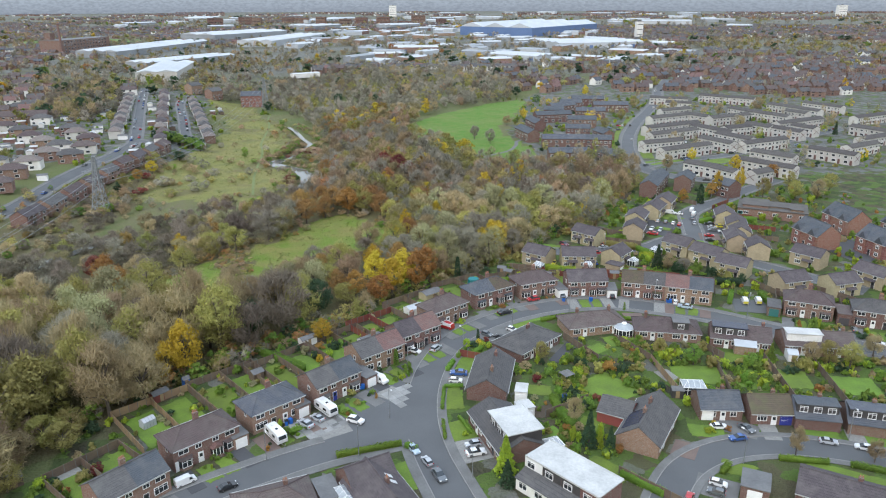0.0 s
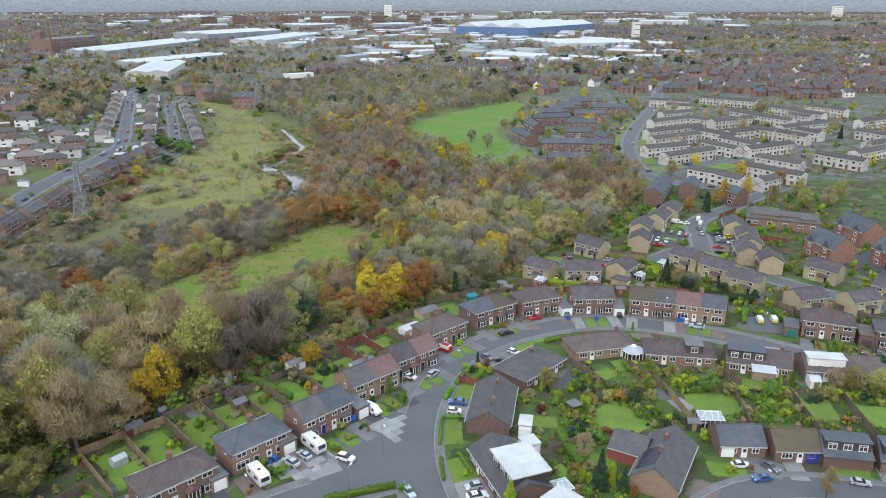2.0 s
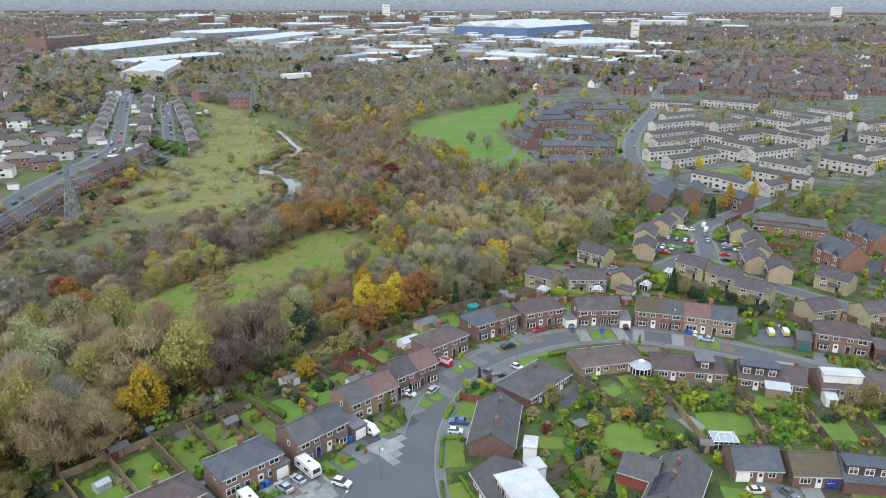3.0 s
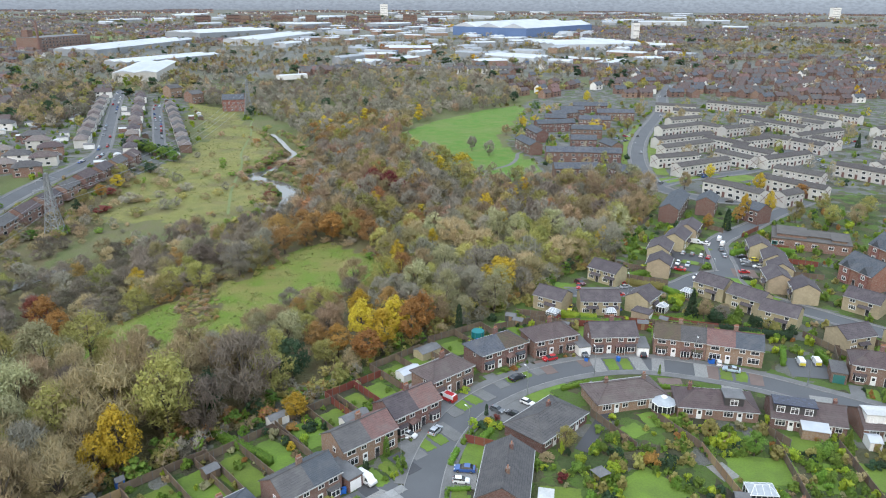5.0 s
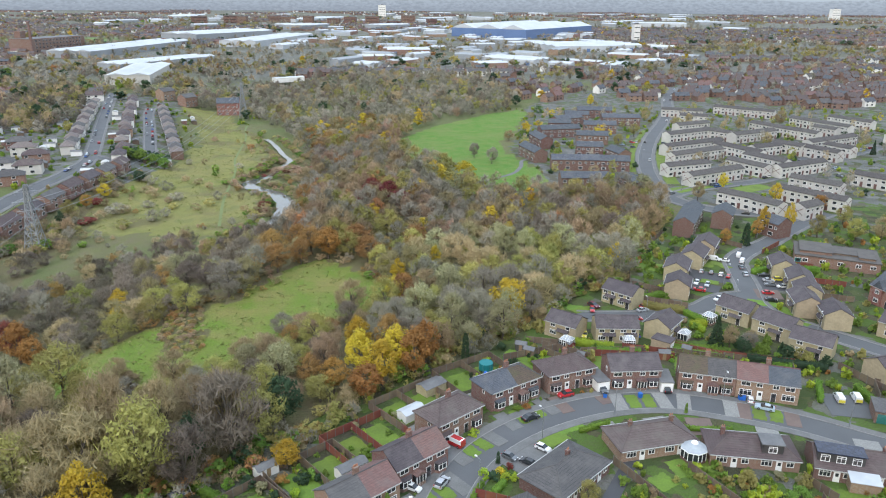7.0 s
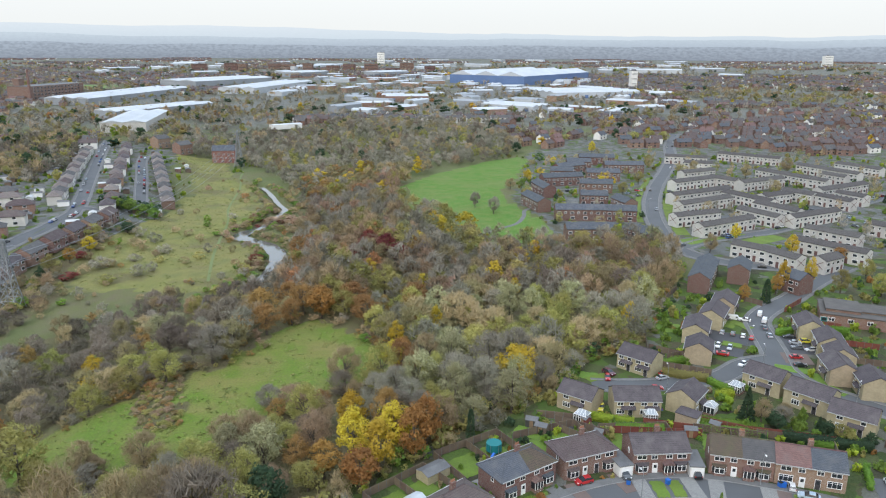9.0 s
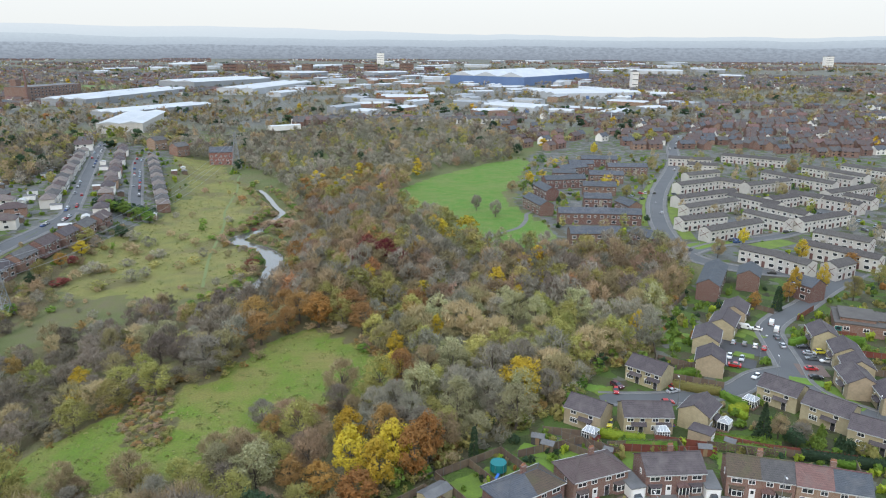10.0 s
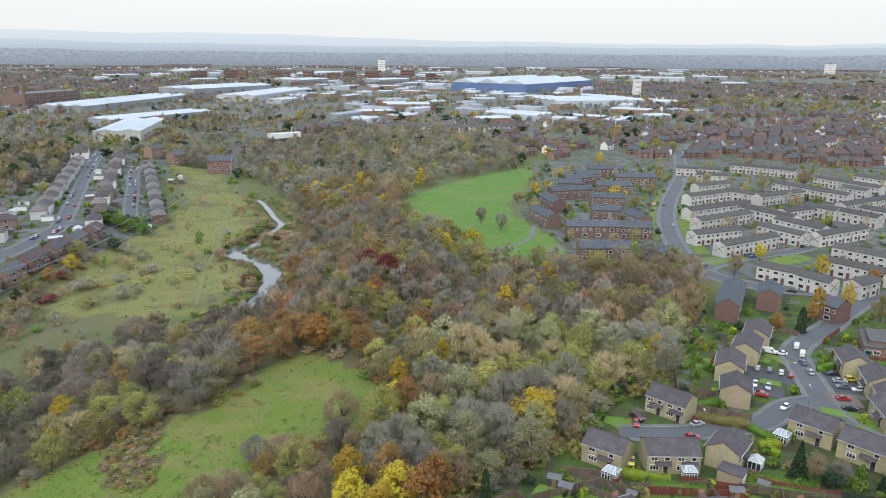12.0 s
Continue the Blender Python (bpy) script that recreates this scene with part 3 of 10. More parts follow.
def ribbon(line, width, z, side=0.0, lift=None):
    """A strip along a line, moved aside by side metres; z above the ground."""
    line = np.asarray(line, float)
    d = np.gradient(line, axis=0)
    d /= np.linalg.norm(d, axis=1)[:, None]
    n = np.stack([-d[:, 1], d[:, 0]], -1)
    a, b = line + n * (side + width / 2), line + n * (side - width / 2)
    return a, b


def strip(mb, line, width, z, side=0.0, keep=None, follow=True, thick=0.0):
    a, b = ribbon(line, width, z, side)
    za = gz(a[:, 0], a[:, 1]) if follow else 0 * a[:, 0]
    zb = gz(b[:, 0], b[:, 1]) if follow else 0 * b[:, 0]
    for i in range(len(a) - 1):
        c = (a[i] + b[i] + a[i + 1] + b[i + 1]) / 4
        if keep is not None and not keep(c[0], c[1]):
            continue
        top = [(a[i][0], a[i][1], za[i] + z), (b[i][0], b[i][1], zb[i] + z), (b[i + 1][0], b[i + 1][1], zb[i + 1] + z), (a[i + 1][0], a[i + 1][1], za[i + 1] + z)]
        if thick:
            low = [(p[0], p[1], p[2] - thick) for p in top]
            mb.solid(low + top, BOXF)
        else:
            mb.face(top)
    return mb


mb = MB()
for reach, wide in ((RIVER, 7.6), (RIVER_W, 4.6)):
    wa, wb = ribbon(reach, wide, 0)
    mid = (wa + wb) / 2
    for i in range(len(mid)):
        slim = 0.4 if mid[i][1] > 424 else 1.0
        wa[i], wb[i] = mid[i] + (wa[i] - mid[i]) * slim, mid[i] + (wb[i] - mid[i]) * slim
        wa[i] = mid[i] + (wa[i] - mid[i]) * (1 + 0.35 * noise.noise((mid[i][0] * 0.12, mid[i][1] * 0.12, 1.0)))
        wb[i] = mid[i] + (wb[i] - mid[i]) * (1 + 0.35 * noise.noise((mid[i][0] * 0.12, mid[i][1] * 0.12, 7.0)))
    for i in range(len(wa) - 1):
        mb.face([(*wa[i], -10.25), (*wb[i], -10.25), (*wb[i + 1], -10.25), (*wa[i + 1], -10.25)])
solo("river", mb, M["water"], "narrow winding river with pale sky reflections", "river", kind="structure")

trod = curve([(-124, 575), (-122.2, 559.9), (-114.0, 524), (-109.5, 489.6), (-105.4, 458), (-97.7, 425.3), (-90.5, 373.6), (-82, 332)], 4)
M["trod_grass"] = plain("trodden_green_grass", (0.128, 0.172, 0.056), (0.150, 0.172, 0.066), 0.95, 2, 0.15, relief=0.6)
solo("path_1", strip(MB(), trod, 1.2, 0.06), M["trod_grass"], "greener trodden grass path across the meadow", "path", kind="structure")
walked = curve([(30, 372), (38, 380), (45, 388), (50, 402), (52, 414), (56, 420)], 3)
solo("path_2", strip(MB(), walked, 2.0, 0.06), M["concrete"], "narrow tarmac footpath beside the green", "path", kind="structure")

# ---------------------------------------------------------------- roads
ROADS = {}
APRON = [(-13.6, 133.6), (-21.6, 118.2), (-17.9, 113.9), (-9, 116.0), (-2.6, 120.4), (-2.6, 135.4), (-5.5, 139.2)]


def road(name, pts, width, label, paved=1.8, kerbed=True):
    ROADS[name] = (curve(pts, 2.0), width, label, paved, kerbed)


road("crescent", [(8, 92), (5.1, 100.3), (1.5, 112), (-0.2, 123.4), (0.4, 136.7), (3.7, 149.7), (9.7, 161), (18.9, 169.8), (30.1, 176), (41.3, 179.2), (52.3, 179.2), (64.8, 175.2), (75.1, 170.2), (84.3, 163.8), (93.9, 157.1), (103.9, 152), (122, 143), (150, 130)], 6.2, "curved grey asphalt residential street")
road("branch", [(-0.5, 119), (-10.4, 115.3), (-19.4, 111.5), (-30.2, 105.2), (-38.3, 99.8), (-50, 91), (-60, 82)], 6.2, "grey asphalt side street meeting the crescent")
road("lower", [(36, 86), (40.5, 96.9), (46.8, 105.9), (55.3, 111.1), (64.7, 112.6), (73.5, 111.2), (83.7, 107.5), (100, 99), (125, 86)], 5.6, "asphalt street behind the gardens", 1.3)
road("estate", [(125, 186), (112, 199), (100.5, 212), (94, 219.6), (91.8, 229), (95, 241.7), (97.7, 253.2), (100.8, 263.8), (108.6, 273), (120.8, 283), (138.3, 299.8), (160, 318)], 5.6, "winding asphalt estate street", 1.1)
road("close", [(92.5, 236), (83.6, 233.2), (73.1, 225.5), (58.1, 222.3), (47.1, 222), (41, 222.5)], 5.2, "short asphalt close between cream houses", 0.9)
road("vale", [(160, 318), (138, 316), (116.2, 324.5), (105.1, 343.4), (108.8, 382.1), (120.4, 428), (138.6, 477.5), (162.6, 532), (186, 590), (205, 650), (240, 740)], 6.5, "asphalt distributor road with grass verges", 1.6)
road("court", [(105.5, 344), (121, 355.6), (139.5, 364), (158.2, 372), (186.2, 393.6), (221.8, 421.5), (262, 450)], 5.0, "asphalt access road through the pale terraces", 1.4)
road("west", [(-182, 270), (-175, 300), (-172.5, 335), (-168.5, 375), (-168, 400), (-171.4, 425), (-196, 496), (-222, 570), (-246, 640), (-262, 690)], 6.0, "long straight asphalt street between brown semis", 1.3)
road("west_low", [(-171, 425), (-150, 425)], 5.0, "short asphalt link", 1.2)
road("west_back", [(-146, 446), (-153, 460), (-172, 515), (-191.5, 569.5), (-200, 600)], 5.4, "asphalt back street beside the meadow", 1.0)


def on_road(x, y, margin=0.0, but=""):
    return any(name != but and far_from(line, x, y) < w / 2 + margin for name, (line, w, *_) in ROADS.items())


for k, (name, (line, w, label, paved, kerbed)) in enumerate(ROADS.items()):
    solo(f"road_{k + 1}", strip(MB(), line, w, 0.02 + 0.004 * k), M["asphalt"], label, "road", kind="structure")

    def clear(x, y, name=name):
        return not inside(APRON, x, y) and not any(o != name and float(far_from(l2, x, y)) < w2 / 2 + 0.2 for o, (l2, w2, *_) in ROADS.items())

    mb = MB()
    for s in (-1, 1):
        strip(mb, line, paved, 0.11 + 0.003 * k, s * (w / 2 + 0.16 + paved / 2), clear, thick=0.1)
    solo(f"pavement_{k + 1}", mb, M["concrete"], "worn concrete pavement beside the street", "pavement", kind="structure")
    mb = MB()
    for s in (-1, 1):
        strip(mb, line, 0.16, 0.13 + 0.003 * k, s * (w / 2 + 0.08), clear, thick=0.12)
    solo(f"kerb_{k + 1}", mb, M["kerb"], "pale concrete kerb stones", "kerb", kind="structure")

# ---------------------------------------------------------------- far backdrop: glowing hill sheets under the cloud, haze painted in
def hills(name, radius, base, heights, mat, label):
    mb = MB()
    n = 160
    pts = []
    for i in range(n + 1):
        a = radians(-52 + 104 * i / n)
        u = i / n
        h = heights(u) + 9 * noise.noise((u * 23, radius * 0.001, 0)) + 4 * noise.noise((u * 70, 3.0, 0))
        pts.append((radius * math.sin(a), radius * math.cos(a), max(h, base + 2)))
    for p, q in zip(pts[:-1], pts[1:]):
        mb.face([(p[0], p[1], base), (q[0], q[1], base), q, p])
    solo(name, mb, mat, label, "backdrop", kind="structure")


def painted_haze(name, low, high, z0, z1, speck):
    """The far town and hills as a glowing sheet: haze painted in as colour paler with height, with faint rows of roofs
    and trees.
    """
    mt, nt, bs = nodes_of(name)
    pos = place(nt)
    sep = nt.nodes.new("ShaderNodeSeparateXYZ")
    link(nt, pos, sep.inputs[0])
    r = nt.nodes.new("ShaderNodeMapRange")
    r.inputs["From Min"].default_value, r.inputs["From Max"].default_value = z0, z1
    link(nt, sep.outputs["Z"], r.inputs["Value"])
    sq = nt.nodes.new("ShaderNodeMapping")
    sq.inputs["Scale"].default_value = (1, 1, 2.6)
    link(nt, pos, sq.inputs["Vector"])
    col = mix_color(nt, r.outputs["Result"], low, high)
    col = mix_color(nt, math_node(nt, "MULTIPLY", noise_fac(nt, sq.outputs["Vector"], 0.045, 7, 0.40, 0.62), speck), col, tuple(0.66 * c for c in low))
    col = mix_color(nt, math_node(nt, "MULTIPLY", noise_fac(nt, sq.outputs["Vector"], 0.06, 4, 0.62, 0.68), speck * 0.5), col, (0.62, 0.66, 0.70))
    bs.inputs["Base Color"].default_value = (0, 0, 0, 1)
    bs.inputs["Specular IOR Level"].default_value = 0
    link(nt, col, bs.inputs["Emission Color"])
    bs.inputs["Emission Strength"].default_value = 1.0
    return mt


# haze is painted per layer: the farther sheet emits the paler colour
hills("backdrop_1", 4600, -40, lambda u: 132 + 100 * smooth01(1 - u / 0.72) * (0.8 + 0.2 * math.cos(u * 14)), painted_haze("haze_painted_far_hills", (0.64, 0.71, 0.75), (0.80, 0.84, 0.855), 95, 225, 0.04), "pale moorland hills with painted haze on the horizon")
hills("backdrop_2", 4540, -40, lambda u: 112 + 34 * smooth01((0.45 - u) / 0.45), painted_haze("haze_painted_middle_ridge", (0.47, 0.53, 0.59), (0.63, 0.70, 0.74), 70, 140, 0.10), "far ridge in painted blue-grey haze")
hills("backdrop_3", 4480, -40, lambda u: 74 + 22 * smooth01((0.4 - u) / 0.4), painted_haze("haze_painted_far_town", (0.30, 0.335, 0.385), (0.45, 0.505, 0.565), 0, 92, 0.42), "edge of the far town in painted blue-grey haze")

# ---------------------------------------------------------------- plants
rng = np.random.default_rng(7)


def blob_points(n, clumps, r, h, z0, spread, shape=1.0, seed=0):
    """Leaf places: clumps spread through a crown of radius r and height h that starts at z0."""
    g = np.random.default_rng(seed)
    d = g.normal(size=(clumps, 3))
    d /= np.linalg.norm(d, axis=1)[:, None]
    rad = g.uniform(0.45, 0.95, clumps) ** 0.6
    c = d * rad[:, None]
    c[:, 2] = (c[:, 2] + 1) / 2
    wide = np.sin(np.clip(c[:, 2], 0.06, 0.97) * math.pi) ** 0.45 * (1 - 0.25 * shape * c[:, 2])
    c = np.stack([c[:, 0] * r * wide, c[:, 1] * r * wide, z0 + c[:, 2] * h], -1)
    k = g.integers(0, clumps, n)
    size = g.uniform(0.6, 1.25, clumps)
    off = g.normal(size=(n, 3))
    off /= np.linalg.norm(off, axis=1)[:, None] / g.uniform(0.3, 1.0, (n, 1)) ** 0.5
    p = c[k] + off * (spread * size[k])[:, None] * np.array([1, 1, 0.8])
    return c, p, g


def outward(p, c, g, loose=0.55):
    """Which way the leaves at p face: out of their clump and up to the light."""
    k = np.concatenate([((q[:, None, :] - c[None]) ** 2).sum(2).argmin(1) for q in np.array_split(p, max(1, len(p) // 400))])
    o = p - c[k]
    o /= np.linalg.norm(o, axis=1)[:, None] + 1e-6
    w = p - p.mean(0)
    w /= np.linalg.norm(w, axis=1)[:, None] + 1e-6
    o = o * 0.7 + w * 0.55 + np.array([0, 0, 0.3]) + g.normal(size=p.shape) * loose
    return o / (np.linalg.norm(o, axis=1)[:, None] + 1e-6)


def leaf_tris(p, g, size, face=None):
    """One small leaf at each place, facing outwards where that is given."""
    n = len(p)
    a, b = g.normal(size=(n, 3)), g.normal(size=(n, 3))
    if face is not None:
        a -= (a * face).sum(1)[:, None] * face
        b = np.cross(face, a)
    a /= np.linalg.norm(a, axis=1)[:, None]
    b -= (a * b).sum(1)[:, None] * a
    b /= np.linalg.norm(b, axis=1)[:, None]
    s = size * g.uniform(0.6, 1.4, (n, 1))
    v = np.stack([p - a * s * 0.6 - b * s * 0.5, p + a * s * 0.6 - b * s * 0.35, p + b * s * 0.75], 1)
    return v.reshape(-1, 3), np.arange(3 * n).reshape(-1, 3)


def twig_tris(p, g, centre, length, width, face):
    """Thin twigs that fan outwards and upwards."""
    n = len(p)
    d = p - centre
    d /= np.linalg.norm(d, axis=1)[:, None] + 1e-6
    d = d * 0.6 + np.array([0, 0, 0.5]) + g.normal(size=(n, 3)) * 0.6
    d /= np.linalg.norm(d, axis=1)[:, None]
    side = np.cross(d, face)
    side /= np.linalg.norm(side, axis=1)[:, None] + 1e-6
    ln = length * g.uniform(0.5, 1.4, (n, 1))
    v = np.stack([p - side * width / 2 - d * ln * 0.4, p + side * width / 2 - d * ln * 0.4, p + d * ln * 0.6], 1)
    return v.reshape(-1, 3), np.arange(3 * n).reshape(-1, 3)


def limbs(c, trunk_r, h, z_fork, g, count):
    """A tapered trunk with limbs out to some of the clumps."""
    mb = MB()
    lean = g.normal(size=2) * 0.25
    top = Vector((lean[0], lean[1], h * 0.72))
    fork = Vector((lean[0] * 0.3, lean[1] * 0.3, z_fork))
    mb.tube((0, 0, -0.4), fork, trunk_r * 1.25, trunk_r * 0.8, 7)
    mb.tube(fork, top, trunk_r * 0.8, trunk_r * 0.25, 6)
    for i in range(min(count, len(c))):
        q = Vector(c[i])
        s = fork.lerp(top, float(g.uniform(0, 0.75)))
        mid = s.lerp(q, 0.5) + Vector((0, 0, 0.4))
        mb.tube(s, mid, trunk_r * 0.38, trunk_r * 0.24, 4)
        mb.tube(mid, q, trunk_r * 0.24, trunk_r * 0.06, 4)
    return mb


def crown_arrays(kind, n, clumps, seed, leaf=0.34):
    """A crown of radius 1 x height 1 scaled to r, h later; kind: leaf, bare, sparse."""
    r, h, z0 = 4.3, 10.2, 2.2
    c, p, g = blob_points(n, clumps, r, h, z0, 1.2, 1.0, seed)
    if kind == "leaf":
        v, f = leaf_tris(p, g, leaf, outward(p, c, g))
    elif kind == "bare":
        v, f = twig_tris(p, g, np.array([0, 0, z0 + 1.0]), 1.45 * (leaf / 0.34) ** 0.6, 0.115 * (leaf / 0.34), outward(p, c, g))
    else:
        k = int(n * 0.45)
        v1, f1 = leaf_tris(p[:k], g, leaf * 0.9, outward(p[:k], c, g))
        v2, f2 = twig_tris(p[k:], g, np.array([0, 0, z0 + 1.0]), 1.4 * (leaf / 0.34) ** 0.6, 0.115 * (leaf / 0.34), outward(p[k:], c, g))
        v, f = np.concatenate([v1, v2]), np.concatenate([f1, f2 + len(v1)])
    return c, v, f, g


SPECIES = {
    "bare_brown": ("bare", "tw_brown", "bare brown-twigged tree in the woodland"),
    "bare_grey": ("bare", "tw_grey", "bare grey-twigged tree in the woodland"),
    "bare_red": ("bare", "tw_red", "bare reddish-brown tree in the woodland"),
    "alder": ("bare", "tw_dark", "bare dark purple-brown alder by the wet ground"),
    "olive": ("sparse", "lf_olive", "thinly leaved olive-green woodland tree"),
    "willow": ("sparse", "lf_willow", "pale grey-green willow with thin leaves"),
    "yellow": ("leaf", "lf_yellow", "bright yellow autumn tree in leaf"),
    "orange": ("leaf", "lf_orange", "orange-brown autumn tree in leaf"),
    "rust": ("sparse", "lf_rust", "rusty brown autumn oak tree"),
    "red": ("leaf", "lf_red", "dark red autumn tree in leaf"),
    "green": ("leaf", "lf_green", "green-leaved broad tree by the wood"),
    "dark": ("leaf", "lf_dark", "dark evergreen tree among bare ones"),
}
TREES = {}


def tree_kinds():
    for sp, (kind, mk, label) in SPECIES.items():
        TREES[sp] = []
        for v in range(3):
            n = 3000 if kind == "leaf" else 2800 if kind == "bare" else 2500
            c, vv, ff, g = crown_arrays(kind, n, 54, 31 * v + 7 * len(TREES) + 1, 0.32 if kind == "leaf" else 0.32)
            crown = tri_mesh("crown", vv, ff, [M[mk]])
            trunk = limbs(c, 0.26, 10.5, 2.8, g, 12).mesh("trunk", [M["bark"]])
            TREES[sp].append((crown, trunk, label))


tree_kinds()


def tree(sp, x, y, height, width, k=0, turn=0.0, group="woodland trees", label="", name="tree"):
    crown, trunk, lab = TREES[sp][k % 3]
    z = float(gz(x, y))
    th = thing(name, label or lab, "tree", Matrix.Translation((x, y, z)) @ Matrix.Rotation(turn, 4, "Z"), group)
    m = Matrix.Diagonal((width / 10.0, width / 10.0, height / 12.8, 1))
    part("trunk", trunk, None, th, m)
    part("crown", crown, None, th, m)
    return th


def cone_mesh(n, seed, mk, r=1.0, h=4.0, leaf=0.16, power=0.9):
    g = np.random.default_rng(seed)
    t = g.uniform(0, 1, n) ** 1.3
    a = g.uniform(0, 2 * math.pi, n)
    rr = r * (1 - t) ** power * (0.85 + 0.15 * np.sin(a * 5 + t * 30)) * g.uniform(0.75, 1.0, n)
    p = np.stack([rr * np.cos(a), rr * np.sin(a), 0.1 + t * h], -1)
    v, f = leaf_tris(p, g, leaf)
    return tri_mesh("crown", v, f, [M[mk]])


CONES = {mk: [cone_mesh(1500, 5 + i, mk) for i in range(2)] for mk in ("lf_dark", "lf_green", "lf_bright")}
COLUMN = {mk: cone_mesh(1400, 9, mk, 0.9, 4.0, 0.16, 0.35) for mk in ("lf_dark", "lf_green", "lf_bright")}
TRUNK_S = MB().tube((0, 0, -0.2), (0, 0, 2.2), 0.14, 0.05, 6).mesh("trunk", [M["bark"]])


def conifer(x, y, h, w, mk="lf_dark", column=False, label="dark green conifer in a garden"):
    th = thing("conifer", label, "tree", Matrix.Translation((x, y, float(gz(x, y)))) @ Matrix.Rotation(x * 3.1, 4, "Z"), "garden conifers")
    me = COLUMN[mk] if column else CONES[mk][int(x) % 2]
    m = Matrix.Diagonal((w / 2, w / 2, h / 4.1, 1))
    part("trunk", TRUNK_S, None, th, m)
    part("crown", me, None, th, m)
    return th


def bush_mesh(mk, seed, n=560, leaf=0.15):
    c, p, g = blob_points(n, 12, 0.75, 1.05, 0.0, 0.34, 0.3, seed)
    p[:, 2] = np.abs(p[:, 2])
    v, f = leaf_tris(p, g, leaf, outward(p, c, g))
    return tri_mesh("shrub", v, f, [M[mk]])


BUSH_LABELS = {"lf_green": "rounded green shrub in a garden border", "lf_bright": "bright yellow-green shrub in a garden border", "lf_dark": "dark evergreen shrub in a garden border", "lf_olive": "olive autumn shrub in a garden border",
               "lf_orange": "orange-brown autumn shrub in a garden border", "lf_hedge": "clipped green shrub in a garden border", "lf_red": "dark red shrub in a garden border", "tw_brown": "bare brown twiggy shrub in a garden border", "lf_yellow": "golden yellow shrub in a garden border", "lf_willow": "pale grey-green shrub in a garden border"}
BUSHES = {mk: [bush_mesh(mk, 3 + 5 * i) for i in range(3)] for mk in BUSH_LABELS}


def bush(mk, x, y, w, h, k=0, group="garden shrubs"):
    z = float(gz(x, y))
    m = Matrix.Translation((x, y, z - 0.05)) @ Matrix.Rotation(x * 1.7 + y, 4, "Z") @ Matrix.Diagonal((w / 2, w / 2, h / 1.25, 1))
    return solo("shrub", BUSHES[mk][k % 3], None, BUSH_LABELS[mk], "shrub", m, group)


def hedge(x0, y0, x1, y1, w, h, mk="lf_hedge", label="clipped green garden hedge"):
    g = np.random.default_rng(int(abs(x0 * 13 + y0 * 7)))
    ln = math.hypot(x1 - x0, y1 - y0)
    n = int(min(4200, 60 + ln * (2 * h + w) * 26))
    u, a = g.uniform(0, ln, n), g.uniform(0, 2 * h + w, n)
    yy = np.where(a < h, -w / 2, np.where(a < 2 * h, w / 2, a - 2 * h - w / 2)) + g.normal(size=n) * 0.07
    zz = np.where(a < h, a, np.where(a < 2 * h, a - h, h)) + g.normal(size=n) * 0.07 + 0.12 * np.sin(u * 0.9)
    v, f = leaf_tris(np.stack([u, yy, np.abs(zz)], -1), g, 0.17)
    n0 = len(v)
    core = MB().box(0.1, ln - 0.1, -w * 0.4, w * 0.4, 0, h * 0.9)
    cv = np.array(core.v)
    cf = np.array([t for q in core.f for t in ((q[0], q[1], q[2]), (q[0], q[2], q[3]))])
    me = tri_mesh("hedge", np.concatenate([v, cv]), np.concatenate([f, cf + n0]), [M[mk]])
    m = Matrix.Translation((x0, y0, float(gz(x0, y0)))) @ Matrix.Rotation(math.atan2(y1 - y0, x1 - x0), 4, "Z")
    return solo("hedge", me, None, label, "hedge", m, "garden hedges")


# ---------------------------------------------------------------- the woods
WEST_BANK = [(-128, 312), (-140, 330), (-143, 366), (-128, 392), (-140, 410), (-147, 392), (-149, 345), (-152, 305), (-165, 272), (-195, 275), (-215, 310), (-250, 230), (-250, 140), (-170, 140), (-158, 200), (-146, 250), (-126, 285)]
WEST_HILL = [(-232, 296), (-206, 318), (-204, 345), (-212, 372), (-222, 392), (-236, 380), (-250, 330)]
PLACED = []


def woods_kind(x, y, u):
    if y < 205 and x < -25:
        table = (("bare_brown", 0.42), ("olive", 0.30), ("willow", 0.08), ("bare_grey", 0.06), ("bare_red", 0.10), ("alder", 0.04))
    elif x > -2 and y < 275:
        table = (("bare_grey", 0.26), ("olive", 0.36), ("willow", 0.14), ("bare_brown", 0.225), ("yellow", 0.015))
    elif y > 330 and x > -10:
        table = (("bare_grey", 0.42), ("olive", 0.26), ("bare_brown", 0.19), ("yellow", 0.05), ("willow", 0.08))
    elif x < -52 and y < 310:
        table = (("alder", 0.56), ("bare_brown", 0.16), ("bare_grey", 0.10), ("olive", 0.13), ("rust", 0.05))
    elif x < -60:
        table = (("alder", 0.24), ("bare_grey", 0.20), ("bare_brown", 0.32), ("bare_red", 0.10), ("olive", 0.14))
    else:
        table = (("bare_brown", 0.25), ("bare_red", 0.16), ("bare_grey", 0.30), ("olive", 0.14), ("rust", 0.07), ("yellow", 0.015), ("alder", 0.065))
    for sp, w in table:
        u -= w
        if u <= 0:
            return sp
    return table[0][0]


